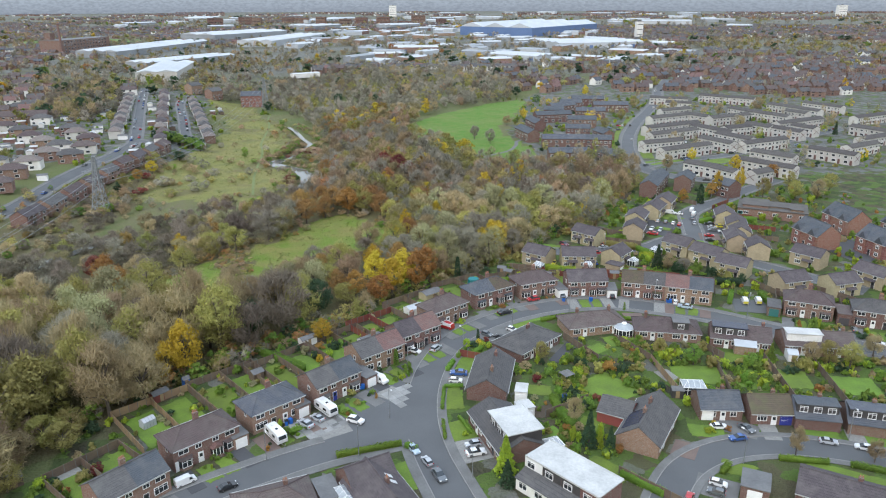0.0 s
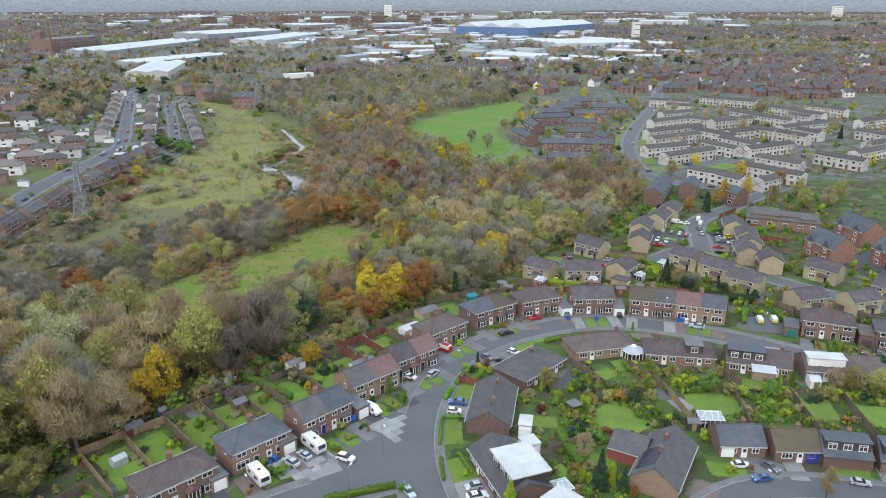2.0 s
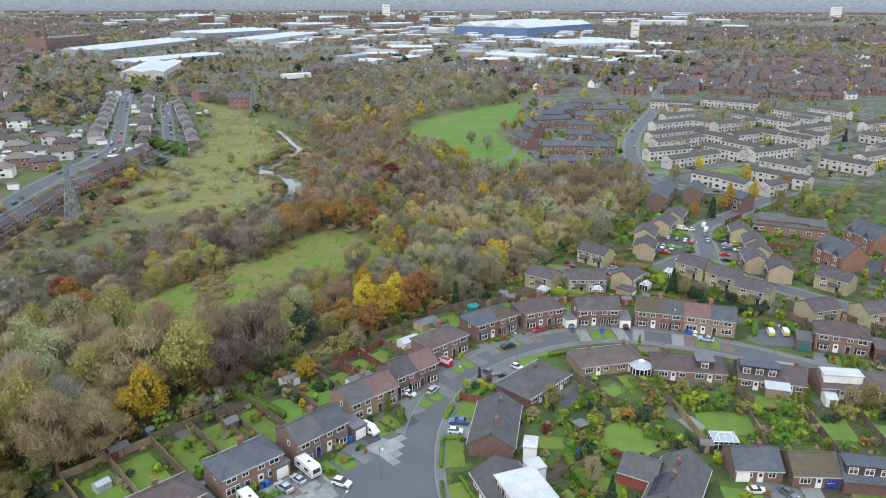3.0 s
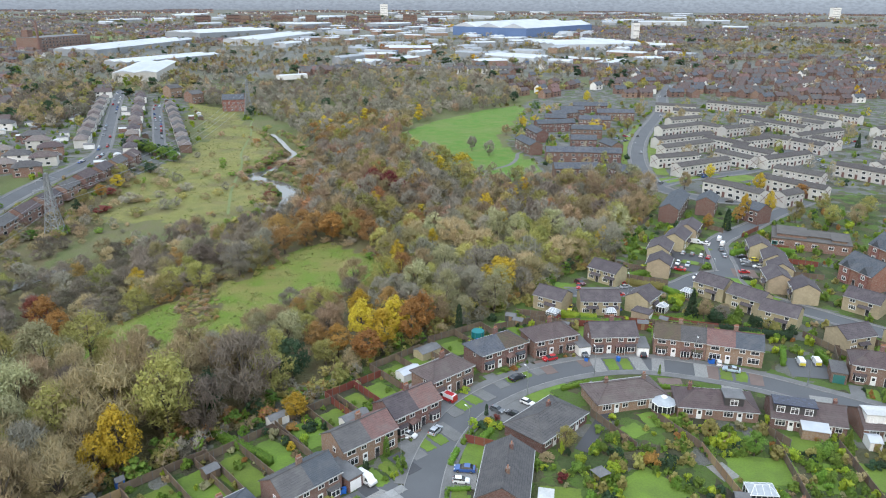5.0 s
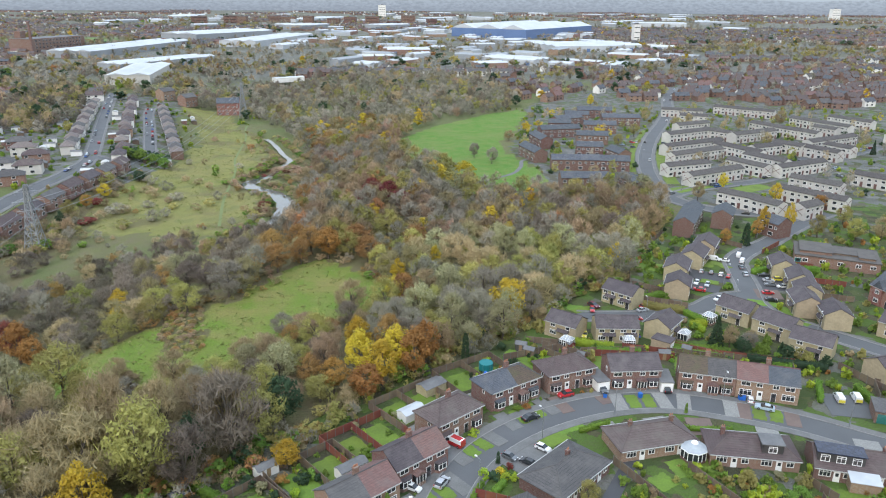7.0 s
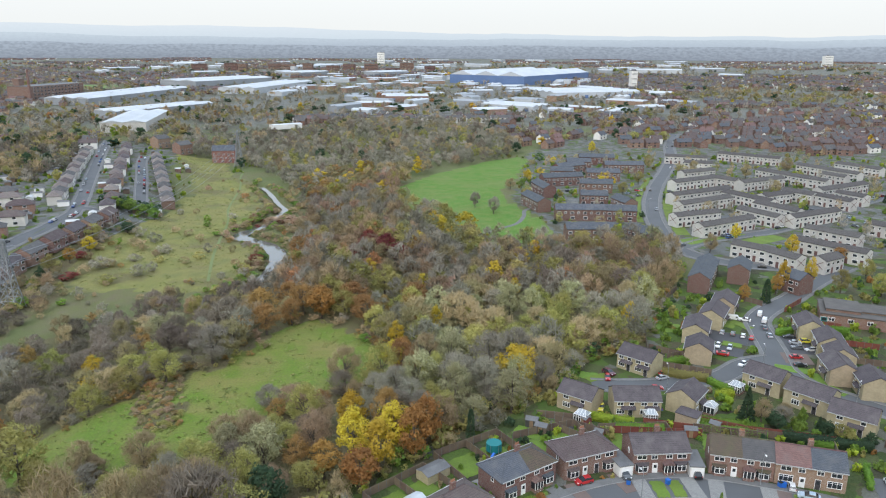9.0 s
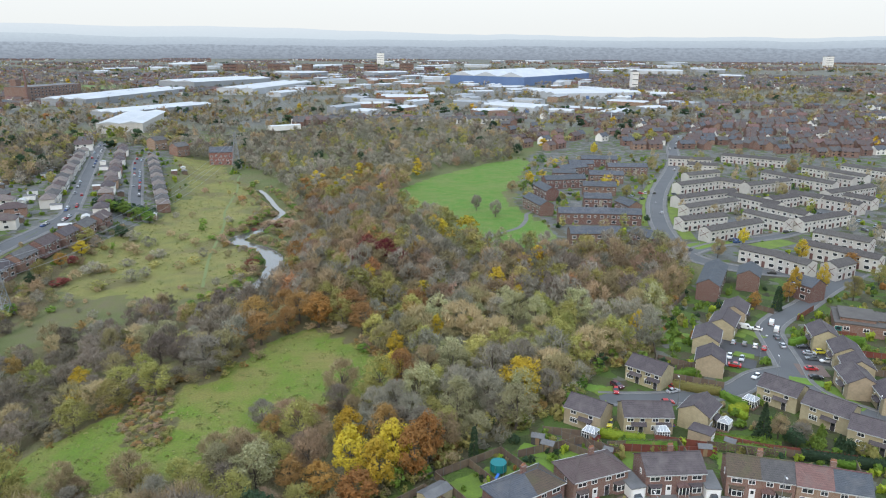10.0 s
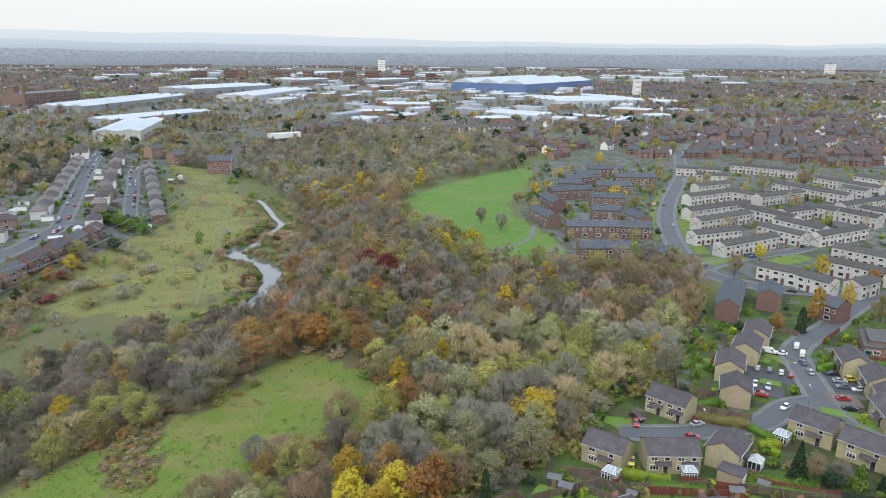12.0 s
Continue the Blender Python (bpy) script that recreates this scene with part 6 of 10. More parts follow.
dormer(h, 3.0, 3.6, 7.8, 2.6, 4.7, 2.9, "clad_dark", "felt_grey", True, 1, 0.2)
h = bungalow(75.8, 154.8, -17, 13.6, 7.8, "gable", "brick_dark", "tile_brown", label="bungalow with a long solar-panelled rear dormer", stacks=(5.0,))
dormer(h, -2.6, 7.6, 7.8, 2.6, 4.9, 3.0, "clad_dark", "solar", True, 3, 0.3)
lean_to(h, -1.5, 3.2, 7.8, 2.6, 2.2, 2.6, "brick_orange", "sheet_white", label="rear extension with a glazed roof")
h = bungalow(92.2, 151.2, -9, 15.6, 7.8, "gable", "brick_orange", "tile_brown", label="bungalow with a white boarded rear dormer", stacks=(6.0,))
dormer(h, -3.4, 7.6, 7.8, 2.6, 4.9, 3.0, "timber_white", "felt_white", True, 3, 0.3)

# houses round the lower street
h = bungalow(43.0, 117.2, 59, 15.0, 7.8, "gable", "brick_orange", "tile_grey", label="large gabled bungalow with solar panels", ridge=5.4, stacks=(-1.5, 2.5))
for k in range(4):
    roof_panel(h, -5.6 + 1.55 * k, -4.15 + 1.55 * k, 0.5, 3.6, 7.8, 2.6, 5.4, "solar", "solar_panel")
w2 = shell("bungalow", "low red-walled wing of the gabled bungalow", 38.6, 122.6, -31, 6.4, 6.4, 2.6, 4.2, "gable", "clad_red", "tile_grey")
for (x, y, rot, tile, lab, gd) in ((58.9, 124.7, -4, "slate", "gabled bungalow with plain slate-grey roof", ("white", "white")), (68.2, 122.9, -4, "tile_moss", "gabled bungalow with lichened roof and blue garage", ("door_blue",)), (76.6, 121.3, -11, "slate", "bungalow with a slate dormer and white garage", ("white",)), (86.0, 118.9, -16, "slate", "dormer bungalow with dark cladding", ("white",)), (95.0, 115.8, -18, "tile_grey", "grey-tiled dormer bungalow on the lower street", ("white",))):
    h = bungalow(x, y, rot, 8.2, 7.0, "gable", "brick_dark", tile, units=1, label=lab, stacks=(1.0,))
    garage_door(h, face_m(2.6 if gd[0] != "white" else -2.6, 7.0, 0), gd[0])
    if "dormer" in lab:
        dormer(h, 0.0, 7.6, 7.0, 2.6, 4.7, 2.9, "clad_dark", tile, True, 3, 0.1)
        lean_to(h, -4.1, 4.1, 7.0, 0.7, 2.3, 2.6, "brick_dark", tile)
conservatory(56.6, 131.6, -5, 4.6, 3.4, 2.2, "flat conservatory with a blue-white glass roof")
bungalow(70.0, 95.6, -31, 15.6, 8.6, "gable", "brick_dark", "tile_plum", label="long bungalow with dark ribbed tiles", stacks=(1.0,))
side_garage(56.0, 99.2, -26, 4.4, 5.2, 2.5, "brick_dark", "felt_grey", label="grey flat-roofed double garage")
h = bungalow(-6.6, 97.2, -62, 12.0, 9.0, "gable", "brick_dark", "tile_plum", label="gabled bungalow with reddish tiles and skylights", ridge=5.6, stacks=(1.5,))
for x0 in (-1.6, 0.2):
    roof_panel(h, x0, x0 + 0.9, 1.4, 2.6, 9.0, 2.6, 5.6, "lamp_clear", "skylight")
shell("bungalow", "cross wing of the corner bungalow with plum tiles", -9.2, 102.0, 30, 8.2, 8.0, 2.6, 5.4, "gable", "brick_dark", "tile_plum")
bungalow(-23.6, 95.8, 22, 12.4, 8.4, "hip", "brick_dark", "tile_brown", label="hipped bungalow with brown tiles", stacks=(2.0,))
side_garage(-15.6, 98.8, 25, 3.4, 6.2, 2.5, "brick_dark", "felt_grey", "door_dark", label="dark flat-roofed garage beside the bungalow")
conservatory(-12.6, 97.0, -62, 5.2, 2.6, 2.3, "long white conservatory between the houses")


# ---------------------------------------------------------------- cream houses of the estate
def cream_house(x, y, rot, L, D=6.4, label="", units=1, tile="tile_plum"):
    th = shell("house", label or "two-storey cream stone house with dark plum tiles", x, y, rot, L, D, 4.2, 6.0, "gable", "cream", tile, "cream estate houses")
    u = L / units
    for i in range(units):
        cx = -L / 2 + u * (i + 0.5)
        for back in (False, True):
            window(th, 1.4, 1.1, face_m(cx - u * 0.24, D, 2.85, back), 2)
            window(th, 1.1, 1.1, face_m(cx + u * 0.24, D, 2.85, back), 1)
            window(th, 1.8, 1.25, face_m(cx - u * 0.22, D, 0.85, back), 3)
        door(th, Matrix.Translation((cx + u * 0.2, -D / 2, 0)), "door_dark")
        part("canopy", MB().solid([(-1.6, 0.02, 2.3), (1.6, 0.02, 2.3), (1.6, -0.9, 2.2), (-1.6, -0.9, 2.2), (-1.6, 0.02, 2.85), (1.6, 0.02, 2.85)], [(0, 1, 2, 3), (3, 2, 5, 4), (0, 3, 4), (1, 5, 2), (0, 4, 5, 1)]), M[tile], th, face_m(cx + u * 0.1, D, 0))
    return th


cream_house(35.6, 211.4, -38, 8.4, units=1)
conservatory(34.6, 204.6, -38, 2.8, 2.6, 2.1, "small white conservatory behind a cream house")
cream_house(47.4, 209.4, -3, 10.4, units=2, label="pair of cream stone houses with plum roof")
conservatory(49.6, 204.4, -3, 2.6, 2.2, 2.1, "small white conservatory behind a cream house")
cream_house(59.6, 210.4, 50, 7.8, label="cream gabled house with a low garage wing")
conservatory(64.2, 207.6, 50, 2.6, 2.4, 2.1, "white conservatory beside the cream gable")
side_garage(57.6, 203.4, 50, 3.6, 4.6, 2.6, "cream", "tile_plum", label="low cream garage wing with dark roof")
cream_house(55.2, 231.2, -45, 9.4, units=2, label="cream stone houses with canopies over the doors")
for k, (x, y, r, L) in enumerate(((72.5, 236.8, 66, 8.4), (77.0, 250.6, 64, 10.5), (86.3, 261.6, 58, 11.0), (93.7, 271.6, 60, 10.5))):
    h = cream_house(x, y, r, L * 0.96, 6.6, label="staggered cream house with blank gable")
for x, y, r, L in ((109.7, 252.0, 74, 9.4), (109.3, 240.5, 72, 9.4), (106.9, 231.4, 72, 7.0), (102.6, 224.3, 78, 9.8), (106.2, 215.9, 76, 8.2)):
    cream_house(x, y, r + 180, L * 0.96, 6.6, label="staggered cream house with plum tiles facing the close")
for x, y, r, L in ((82.4, 219.4, -48, 9.4), (88.5, 210.2, -50, 10.4), (92.4, 200.2, -40, 9.8)):
    cream_house(x, y, r, L * 0.95, 6.6, label="cream house backing on the crescent gardens")
conservatory(74.4, 217.6, -48, 2.8, 2.8, 2.1, "white canvas-topped gazebo conservatory")
for x, y, r, L in ((103.1, 187.2, 14, 9.6), (116.4, 185.4, 14, 9.6), (119.1, 207.8, -50, 10.0), (129.6, 191.3, -60, 10.0)):
    cream_house(x, y, r, L * 0.92, 6.6, label="cream stone house near the street end")


def red_house(x, y, rot, L, D=9.0):
    th = shell("house", "modern red brick house with gabled slate roof", x, y, rot, L, D, 5.2, 8.6, "gable", "brick_red", "slate", "red brick houses")
    for k in (-1, 1):
        cx = k * L * 0.27
        for back in (False, True):
            window(th, 1.3, 1.2, face_m(cx, D, 3.4, back), 2)
            window(th, 1.5, 1.3, face_m(cx, D, 0.8, back), 2)
        p = [(-1.7, -0.5, 5.0), (1.7, -0.5, 5.0), (0, -0.5, 7.2), (-1.7, 4.0, 5.0), (1.7, 4.0, 5.0), (0, 4.0, 7.2)]
        part("gablet", MB().solid(p, [(0, 1, 2), (1, 4, 5, 2), (3, 0, 2, 5)]), M["slate"], th, face_m(cx, D, 0))
        part("bay", MB().box(-1.5, 1.5, -0.45, 0.02, -0.2, 5.05), M["brick_red"], th, face_m(cx, D, 0))
        window(th, 1.3, 1.2, Matrix.Translation((cx, -D / 2 - 0.45, 3.3)), 2)
        window(th, 1.5, 1.3, Matrix.Translation((cx, -D / 2 - 0.45, 0.8)), 2)
    door(th, face_m(0, D, 0), "door_dark")
    return th


for x, y, r, L in ((130.4, 226.4, -76, 12.0), (149.8, 243.2, -80, 13.5), (147.0, 217.0, -76, 12.0), (164, 232, -80, 12.0)):
    red_house(x, y, r, L)

hall = shell("hall", "flat-roofed brown brick hall beside the estate", 132.0, 262.0, -25, 24, 14, 3.3, 3.3, "flat", "brick_orange", "felt_brown", "", False)
for x0, x1, y0, y1, z1 in ((-10.5, -1.5, -4.5, 5.5, 4.3), (-1.3, 6.0, -2.5, 4.5, 3.9), (6.2, 10.5, -5.0, 2.0, 4.1)):
    up = part("upper_storey", MB().box(x0, x1, y0, y1, 3.4, z1), M["brick_orange"], hall)
    part("roof", MB().box(x0 - 0.3, x1 + 0.3, y0 - 0.3, y1 + 0.3, z1, z1 + 0.18), M["felt_brown"], up)
for x in (-9, -4, 1, 6, 10):
    window(hall, 1.6, 1.2, Matrix.Translation((x, -7.0, 1.4)), 2)
door(hall, Matrix.Translation((-11.0, -7.0, 0)), "door_teal", 1.8, 2.4)


# ---------------------------------------------------------------- terraces further off
def terrace(x, y, rot, L, wall, tile, label, D=7.0, eave=5.0, ridge=6.6, panel=None, group="", both=False, roof="gable", few=False):
    th = shell("terrace", label, x, y, rot, L, D, eave, ridge, roof, wall, tile, group, fascia=False)
    n = max(1, round(L / 5.4))
    u = L / n
    for i in range(n):
        cx = -L / 2 + u * (i + 0.5)
        for back in (False, True) if both else (False,):
            far_window(th, 1.7, 1.2, face_m(cx - u * 0.2, D, 3.2, back))
            if not few:
                far_window(th, 1.0, 1.1, face_m(cx + u * 0.28, D, 3.3, back))
            far_window(th, 2.0, 1.4, face_m(cx - u * 0.15, D, 0.75, back))
        if panel:
            part("panel", CACHE.setdefault(("pan", panel), MB().box(-0.6, 0.6, -0.04, 0.02, 0.0, 2.3).mesh("panel", [M[panel]])), None, th, face_m(cx + u * 0.28, D, 0.05))
    if panel and y < 430:
        for s in (-1, 1):
            mb = MB()
            mb.tube((s * (L / 2 + 0.02), -2.2, 4.7), (s * (L / 2 + 0.02), 0, 3.3), 0.12, 0.12, 4).tube((s * (L / 2 + 0.02), 2.2, 4.7), (s * (L / 2 + 0.02), 0, 3.3), 0.12, 0.12, 4)
            mb.tube((s * (L / 2 + 0.02), -2.2, 2.0), (s * (L / 2 + 0.02), 0, 3.3), 0.12, 0.12, 4).tube((s * (L / 2 + 0.02), 2.2, 2.0), (s * (L / 2 + 0.02), 0, 3.3), 0.12, 0.12, 4)
            part("gable_pattern", mb, M["clad_maroon"], th)
    return th


PALE = "terrace of pale pebbledashed houses with low brown roofs"
for row in ((149, 438, 27, 43), (142.4, 415, 28, 36.5), (126.8, 385.3, 20, 25), (134.4, 369.9, 28, 34), (158, 387, -62, 22), (172.7, 399.5, -62, 24), (169.1, 424, -63, 30), (158.1, 472.7, 28, 34)):
    terrace(*row, "pebble", "tile_dark", PALE, D=6.2, eave=5.2, ridge=6.5, panel="clad_maroon", group="pale terraces")
for row in ((182.2, 385.2, 26, 33), (233.2, 451, 28, 42), (201.5, 434.5, -62, 18), (211, 421, -62, 24), (231, 473, -62, 16), (250, 487, -62, 16), (221, 491.6, -64, 36), (258, 508, -64, 42), (197.4, 471.3, 26, 35)):
    terrace(*row, "pebble", "tile_dark", PALE, D=6.2, eave=5.2, ridge=6.5, panel="clad_maroon", group="pale terraces")
for row in ((171.3, 502, 25, 26), (185, 535.4, -20, 18), (186, 561, -20, 28), (233, 566, -40, 42), (178, 476, -55, 18), (172.4, 350.6, -52, 22), (159.5, 329.5, -52, 28), (148.8, 313, 30, 12), (128.6, 328, -48, 16), (135.6, 317, -60, 12), (185.5, 429.5, 24, 20), (226.2, 428.3, -64, 16), (262, 420, -60, 24), (250, 396, 28, 30), (205, 356, -55, 24), (228, 372, 30, 26), (290, 470, 28, 36), (285, 520, -62, 30)):
    terrace(*row, "pebble", "tile_dark", PALE, D=6.2, eave=5.2, ridge=6.5, panel="clad_maroon", group="pale terraces")
DARK = "dark brick terrace with grey tiles and white windows"
for row in ((75.8, 396, -4, 24), (94.5, 393.6, -8, 14), (71.8, 359, 0, 21), (92.4, 354, -64, 14), (90.2, 429.4, -8, 14), (99, 462, -8, 18), (83.7, 483.3, 12, 25), (58.6, 421, -76, 22), (68.3, 455.4, -80, 21), (132.7, 527, -4, 25), (122.8, 560, -8, 24), (96.3, 523, 30, 22), (102, 415, -75, 14), (112, 498, -8, 20), (88, 505, -8, 14), (106, 540, -6, 16), (125.5, 291, -64, 9), (98, 300, 62, 26), (112, 303, 62, 12)):
    terrace(*row, "brick_dark", "slate", DARK, eave=5.4, ridge=7.4, group="dark brick terraces")

# the long street of semis to the west
STREET = dict(D=6.8, eave=4.8, ridge=6.9, group="west street semis", roof="hip", few=True)
for k in range(15):
    t = k / 14
    wob = 0.7 * math.sin(k * 2.3)
    terrace(-186 + (-244 + 186) * t + wob, 434 + (606 - 434) * t, 108, 10.2, ("pebble", "render", "pebble")[k % 3], ("tile_hazed", "tile_grey", "tile_hazed", "tile_brown")[k % 4], "pair of white-fronted semis along the straight street", **STREET)
    terrace(-151 + (-222 + 151) * t - wob, 410 + (625 - 410) * t, -72, 10.6, ("brick", "render", "brick_orange")[k % 3], ("tile_hazed", "tile_plum", "tile_brown")[k % 3], "pair of brown-roofed semis along the straight street", **STREET)
for k in range(13):
    t = 0.25 + 0.87 * k / 12
    terrace(-124 + (-178 + 124) * t, 422 + (562 - 422) * t, -69, 9.4, ("brick_dark", "render", "pebble")[k % 3], ("tile_hazed", "tile_grey")[k % 2], "brown-roofed semis beside the meadow", **STREET)
for k in range(9):
    terrace(-150.5 - 1.1 * k - 0.05 * k * k, 408 - 15.2 * k, -87 - 1.2 * k, 13.2, ("brick", "brick_orange", "brick")[k % 3], ("tile_brown", "tile_grey", "tile_plum")[k % 3], "red brick semis above the scrubby bank", D=7.4, eave=4.8, ridge=7.0, both=True, group="west street semis")
HILLSIDE = ((-192, 332), (-194, 350), (-181, 366), (-184, 388), (-196, 372), (-199, 392), (-192, 412), (-207, 430), (-218, 446), (-229, 420), (-214, 404), (-212, 352),
            (-243, 521), (-268, 508), (-245, 440), (-262, 455), (-285, 470), (-255, 485), (-300, 440), (-270, 420), (-300, 540), (-320, 500), (-234, 372), (-250, 390), (-188, 312), (-196, 296))
for k, (x, y) in enumerate(HILLSIDE):
    if inside(WEST_WOOD, x, y):
        continue
    terrace(x, y, (20, 14, 24, 18)[k % 4] if y < 460 else 10, 12, ("brick", "render", "brick_orange", "pebble")[k % 4], ("tile_brown", "tile_hazed", "tile_grey")[k % 3], "pair of brown-roofed semis on the hillside", D=7.4, eave=4.8, ridge=7.0, roof="hip", few=True, group="west street semis")
terrace(-272, 492, 12, 34, "brick_orange", "tile_brown", "long terrace of brick houses on the hillside", D=8, ridge=8.0, group="west street semis")
flats = terrace(-150, 628, 10, 17, "brick_red", "slate", "three-storey red brick block of flats by the meadow", D=12, eave=9.6, ridge=13)
for k in range(5):
    far_window(flats, 1.4, 1.3, face_m(-6.8 + 3.4 * k, 12, 6.0))
for x, y, r in ((-184, 636, 60), (-204, 646, 60)):
    terrace(x, y, r, 12, "brick_orange", "tile_grey", "red brick block near the depot", D=9, eave=7.5, ridge=10)

# ---------------------------------------------------------------- industry and town in the distance
SHEDS = []


def warehouse(x, y, rot, L, D, h, wall, roofm, label, rise=2.0, bays=3, doors=0):
    base = Matrix.Translation((x, y, 0)) @ Matrix.Rotation(radians(rot), 4, "Z")
    th = thing("warehouse", label, "warehouse", base, "warehouses")
    SHEDS.append((x, y, math.cos(radians(rot)), math.sin(radians(rot)), L / 2, D / 2))
    part("wall", MB().box(-L / 2, L / 2, -D / 2, D / 2, -1, h), M[wall], th)
    mb = MB()
    w = D / bays
    for i in range(bays):
        y0 = -D / 2 + w * i
        p = [(-L / 2 - 0.4, y0, h), (-L / 2 - 0.4, y0 + w, h), (-L / 2 - 0.4, y0 + w / 2, h + rise)]
        q = [(L / 2 + 0.4, b, c) for _, b, c in p]
        mb.solid(p + q, [(0, 2, 1), (3, 4, 5), (0, 3, 5, 2), (1, 2, 5, 4), (0, 1, 4, 3)])
    part("roof", mb, M[roofm], th)
    for i in range(doors):
        dx = -L / 2 + L * (i + 0.5) / doors
        part("loading_door", CACHE.setdefault("ldoor", MB().box(-3, 3, -0.2, 0.05, 0, 5).mesh("loading_door", [M["sheet_blue"]])), None, th, face_m(dx, D, 0))
    return th


WHITE_SHED = "long warehouse with a pale profiled roof"
warehouse(-436, 1182, 79, 268, 64, 9, "sheet_grey", "sheet_white", WHITE_SHED, 2.5, 3, 0)
warehouse(-281, 808, 99, 126, 40, 9, "pebble", "sheet_white", "white warehouse beside the western street", 2, 2, 0)
warehouse(-306, 940, 61, 144, 36, 8, "sheet_grey", "sheet_white", "depot with white roof and blue loading doors", 2, 2, 9)
warehouse(-382, 1510, 60.7, 205, 88, 14, "sheet_grey", "sheet_white", "large distribution shed with dark grey walls", 3, 2, 0)
warehouse(-266, 1407, 77, 257, 64, 10, "sheet_white", "sheet_white", WHITE_SHED, 2, 3, 0)
warehouse(239, 1749, 53.5, 323, 180, 18, "sheet_blue", "sheet_white", "huge blue-walled warehouse with white roofs", 9, 3, 0)
warehouse(268, 1261, 17.6, 155, 95, 9, "sheet_white", "sheet_white", WHITE_SHED, 2.5, 4, 4)
warehouse(124, 999, -41, 79, 40, 7, "sheet_white", "sheet_white", WHITE_SHED, 2, 3, 4)
warehouse(394, 1260, -17, 40, 25, 6, "sheet_white", "sheet_white", WHITE_SHED, 2, 2, 0)
warehouse(700, 2245, -7, 150, 50, 12, "sheet_white", "sheet_white", WHITE_SHED, 2, 2, 0)
warehouse(-350, 2600, 68, 330, 60, 10, "sheet_white", "sheet_white", WHITE_SHED)
warehouse(-290, 1990, 63, 122, 70, 11, "sheet_grey", "sheet_white", WHITE_SHED)
warehouse(-80, 2000, 47, 106, 60, 12, "sheet_grey", "sheet_white", WHITE_SHED)
warehouse(-130, 788, 33, 30, 10, 3.5, "render", "sheet_white", "low white depot office among trees", 0.6, 1, 0)
warehouse(362, 1070, -49, 46, 24, 6, "sheet_grey", "sheet_grey", "grey industrial unit at the edge of the estate", 1.5, 2, 0)
warehouse(-16, 1140, 4, 60, 34, 8, "brick_orange", "sheet_white", "brick and white industrial unit", 2, 2, 3)
mill = warehouse(-545, 1175, 76, 112, 36, 20, "brick", "felt_grey", "five-storey red brick cotton mill", 0.5, 1, 0)
for lv in range(4):
    for i in range(14):
        far_window(mill, 3.2, 2.6, face_m(-46 + 7 * i, 36, 2.2 + 4.6 * lv))
part("chimney", MB().tube((0, 0, 0), (0, 0, 44), 2.2, 1.4, 12), M["brick"], mill, Matrix.Translation((-62, -24, 0)), "tall brick mill chimney")
part("tower", MB().box(-5, 5, -5, 5, 0, 30).box(-5.5, 5.5, -5.5, 5.5, 28, 29), M["brick"], mill, Matrix.Translation((-42, 10, 0)))
irng = np.random.default_rng(21)
walls3, roofs3 = ("sheet_white", "sheet_grey", "brick_orange"), ("sheet_white", "sheet_white", "sheet_grey")
for k in range(260):
    x, y = irng.uniform(-260, 520), irng.uniform(930, 2050)
    if x > 300 + 0.1 * (y - 930) or (x < -120 and y < 1230):
        continue
    if any(math.hypot(x - a, y - b) < max(l, w) + 26 and abs((x - a) * c + (y - b) * s) < l + 26 and abs(-(x - a) * s + (y - b) * c) < w + 26 for a, b, c, s, l, w in SHEDS):
        continue
    warehouse(x, y, irng.choice([55, 62, 70, -28, -35, 60, 20]), irng.uniform(20, 56), irng.uniform(13, 26), irng.uniform(5, 8), walls3[k % 3], roofs3[int(irng.integers(0, 3))], "industrial unit with a shallow profiled roof", 1.6, 2, 0)
for k in range(36):
    warehouse(irng.uniform(-900, 1200), irng.uniform(1900, 3700), irng.uniform(-60, 60), irng.uniform(40, 110), irng.uniform(20, 40), irng.uniform(6, 10), walls3[k % 2], "sheet_white", "distant industrial shed with pale roof", 2, 2, 0)


def tower_block(x, y, rot, w, d, h, wall, label):
    th = thing("tower_block", label, "tower block", Matrix.Translation((x, y, 0)) @ Matrix.Rotation(radians(rot), 4, "Z"))
    part("wall", MB().box(-w / 2, w / 2, -d / 2, d / 2, -1, h), M[wall], th)
    part("roof", MB().box(-w / 2 - 0.3, w / 2 + 0.3, -d / 2 - 0.3, d / 2 + 0.3, h, h + 0.6).box(-3, 3, -3, 3, h + 0.6, h + 3), M["felt_grey"], th)
    for f in range(0, int(h / 3), 3):
        part("window_band", CACHE.setdefault(("band", w), MB().box(-w * 0.42, w * 0.42, -0.1, 0.05, 0, 1.2).mesh("window_band", [M["glass"]])), None, th, face_m(0, d, 1 + 3 * f))
    return th


tower_block(404, 1445, 6, 12, 12, 34, "render", "slim white water tower among the sheds")
tower_block(1658, 3036, 10, 38, 18, 44, "render", "white tower block far off")
tower_block(-150, 3200, 0, 30, 16, 46, "render", "white tower block far off")
for k in range(12):
    tower_block(-640 + 62 * k + irng.uniform(-16, 16), 2300 + irng.uniform(-120, 160), irng.uniform(-30, 30), irng.uniform(26, 48), 15, irng.uniform(14, 26), "brick_dark", "brown brick block of flats far off")


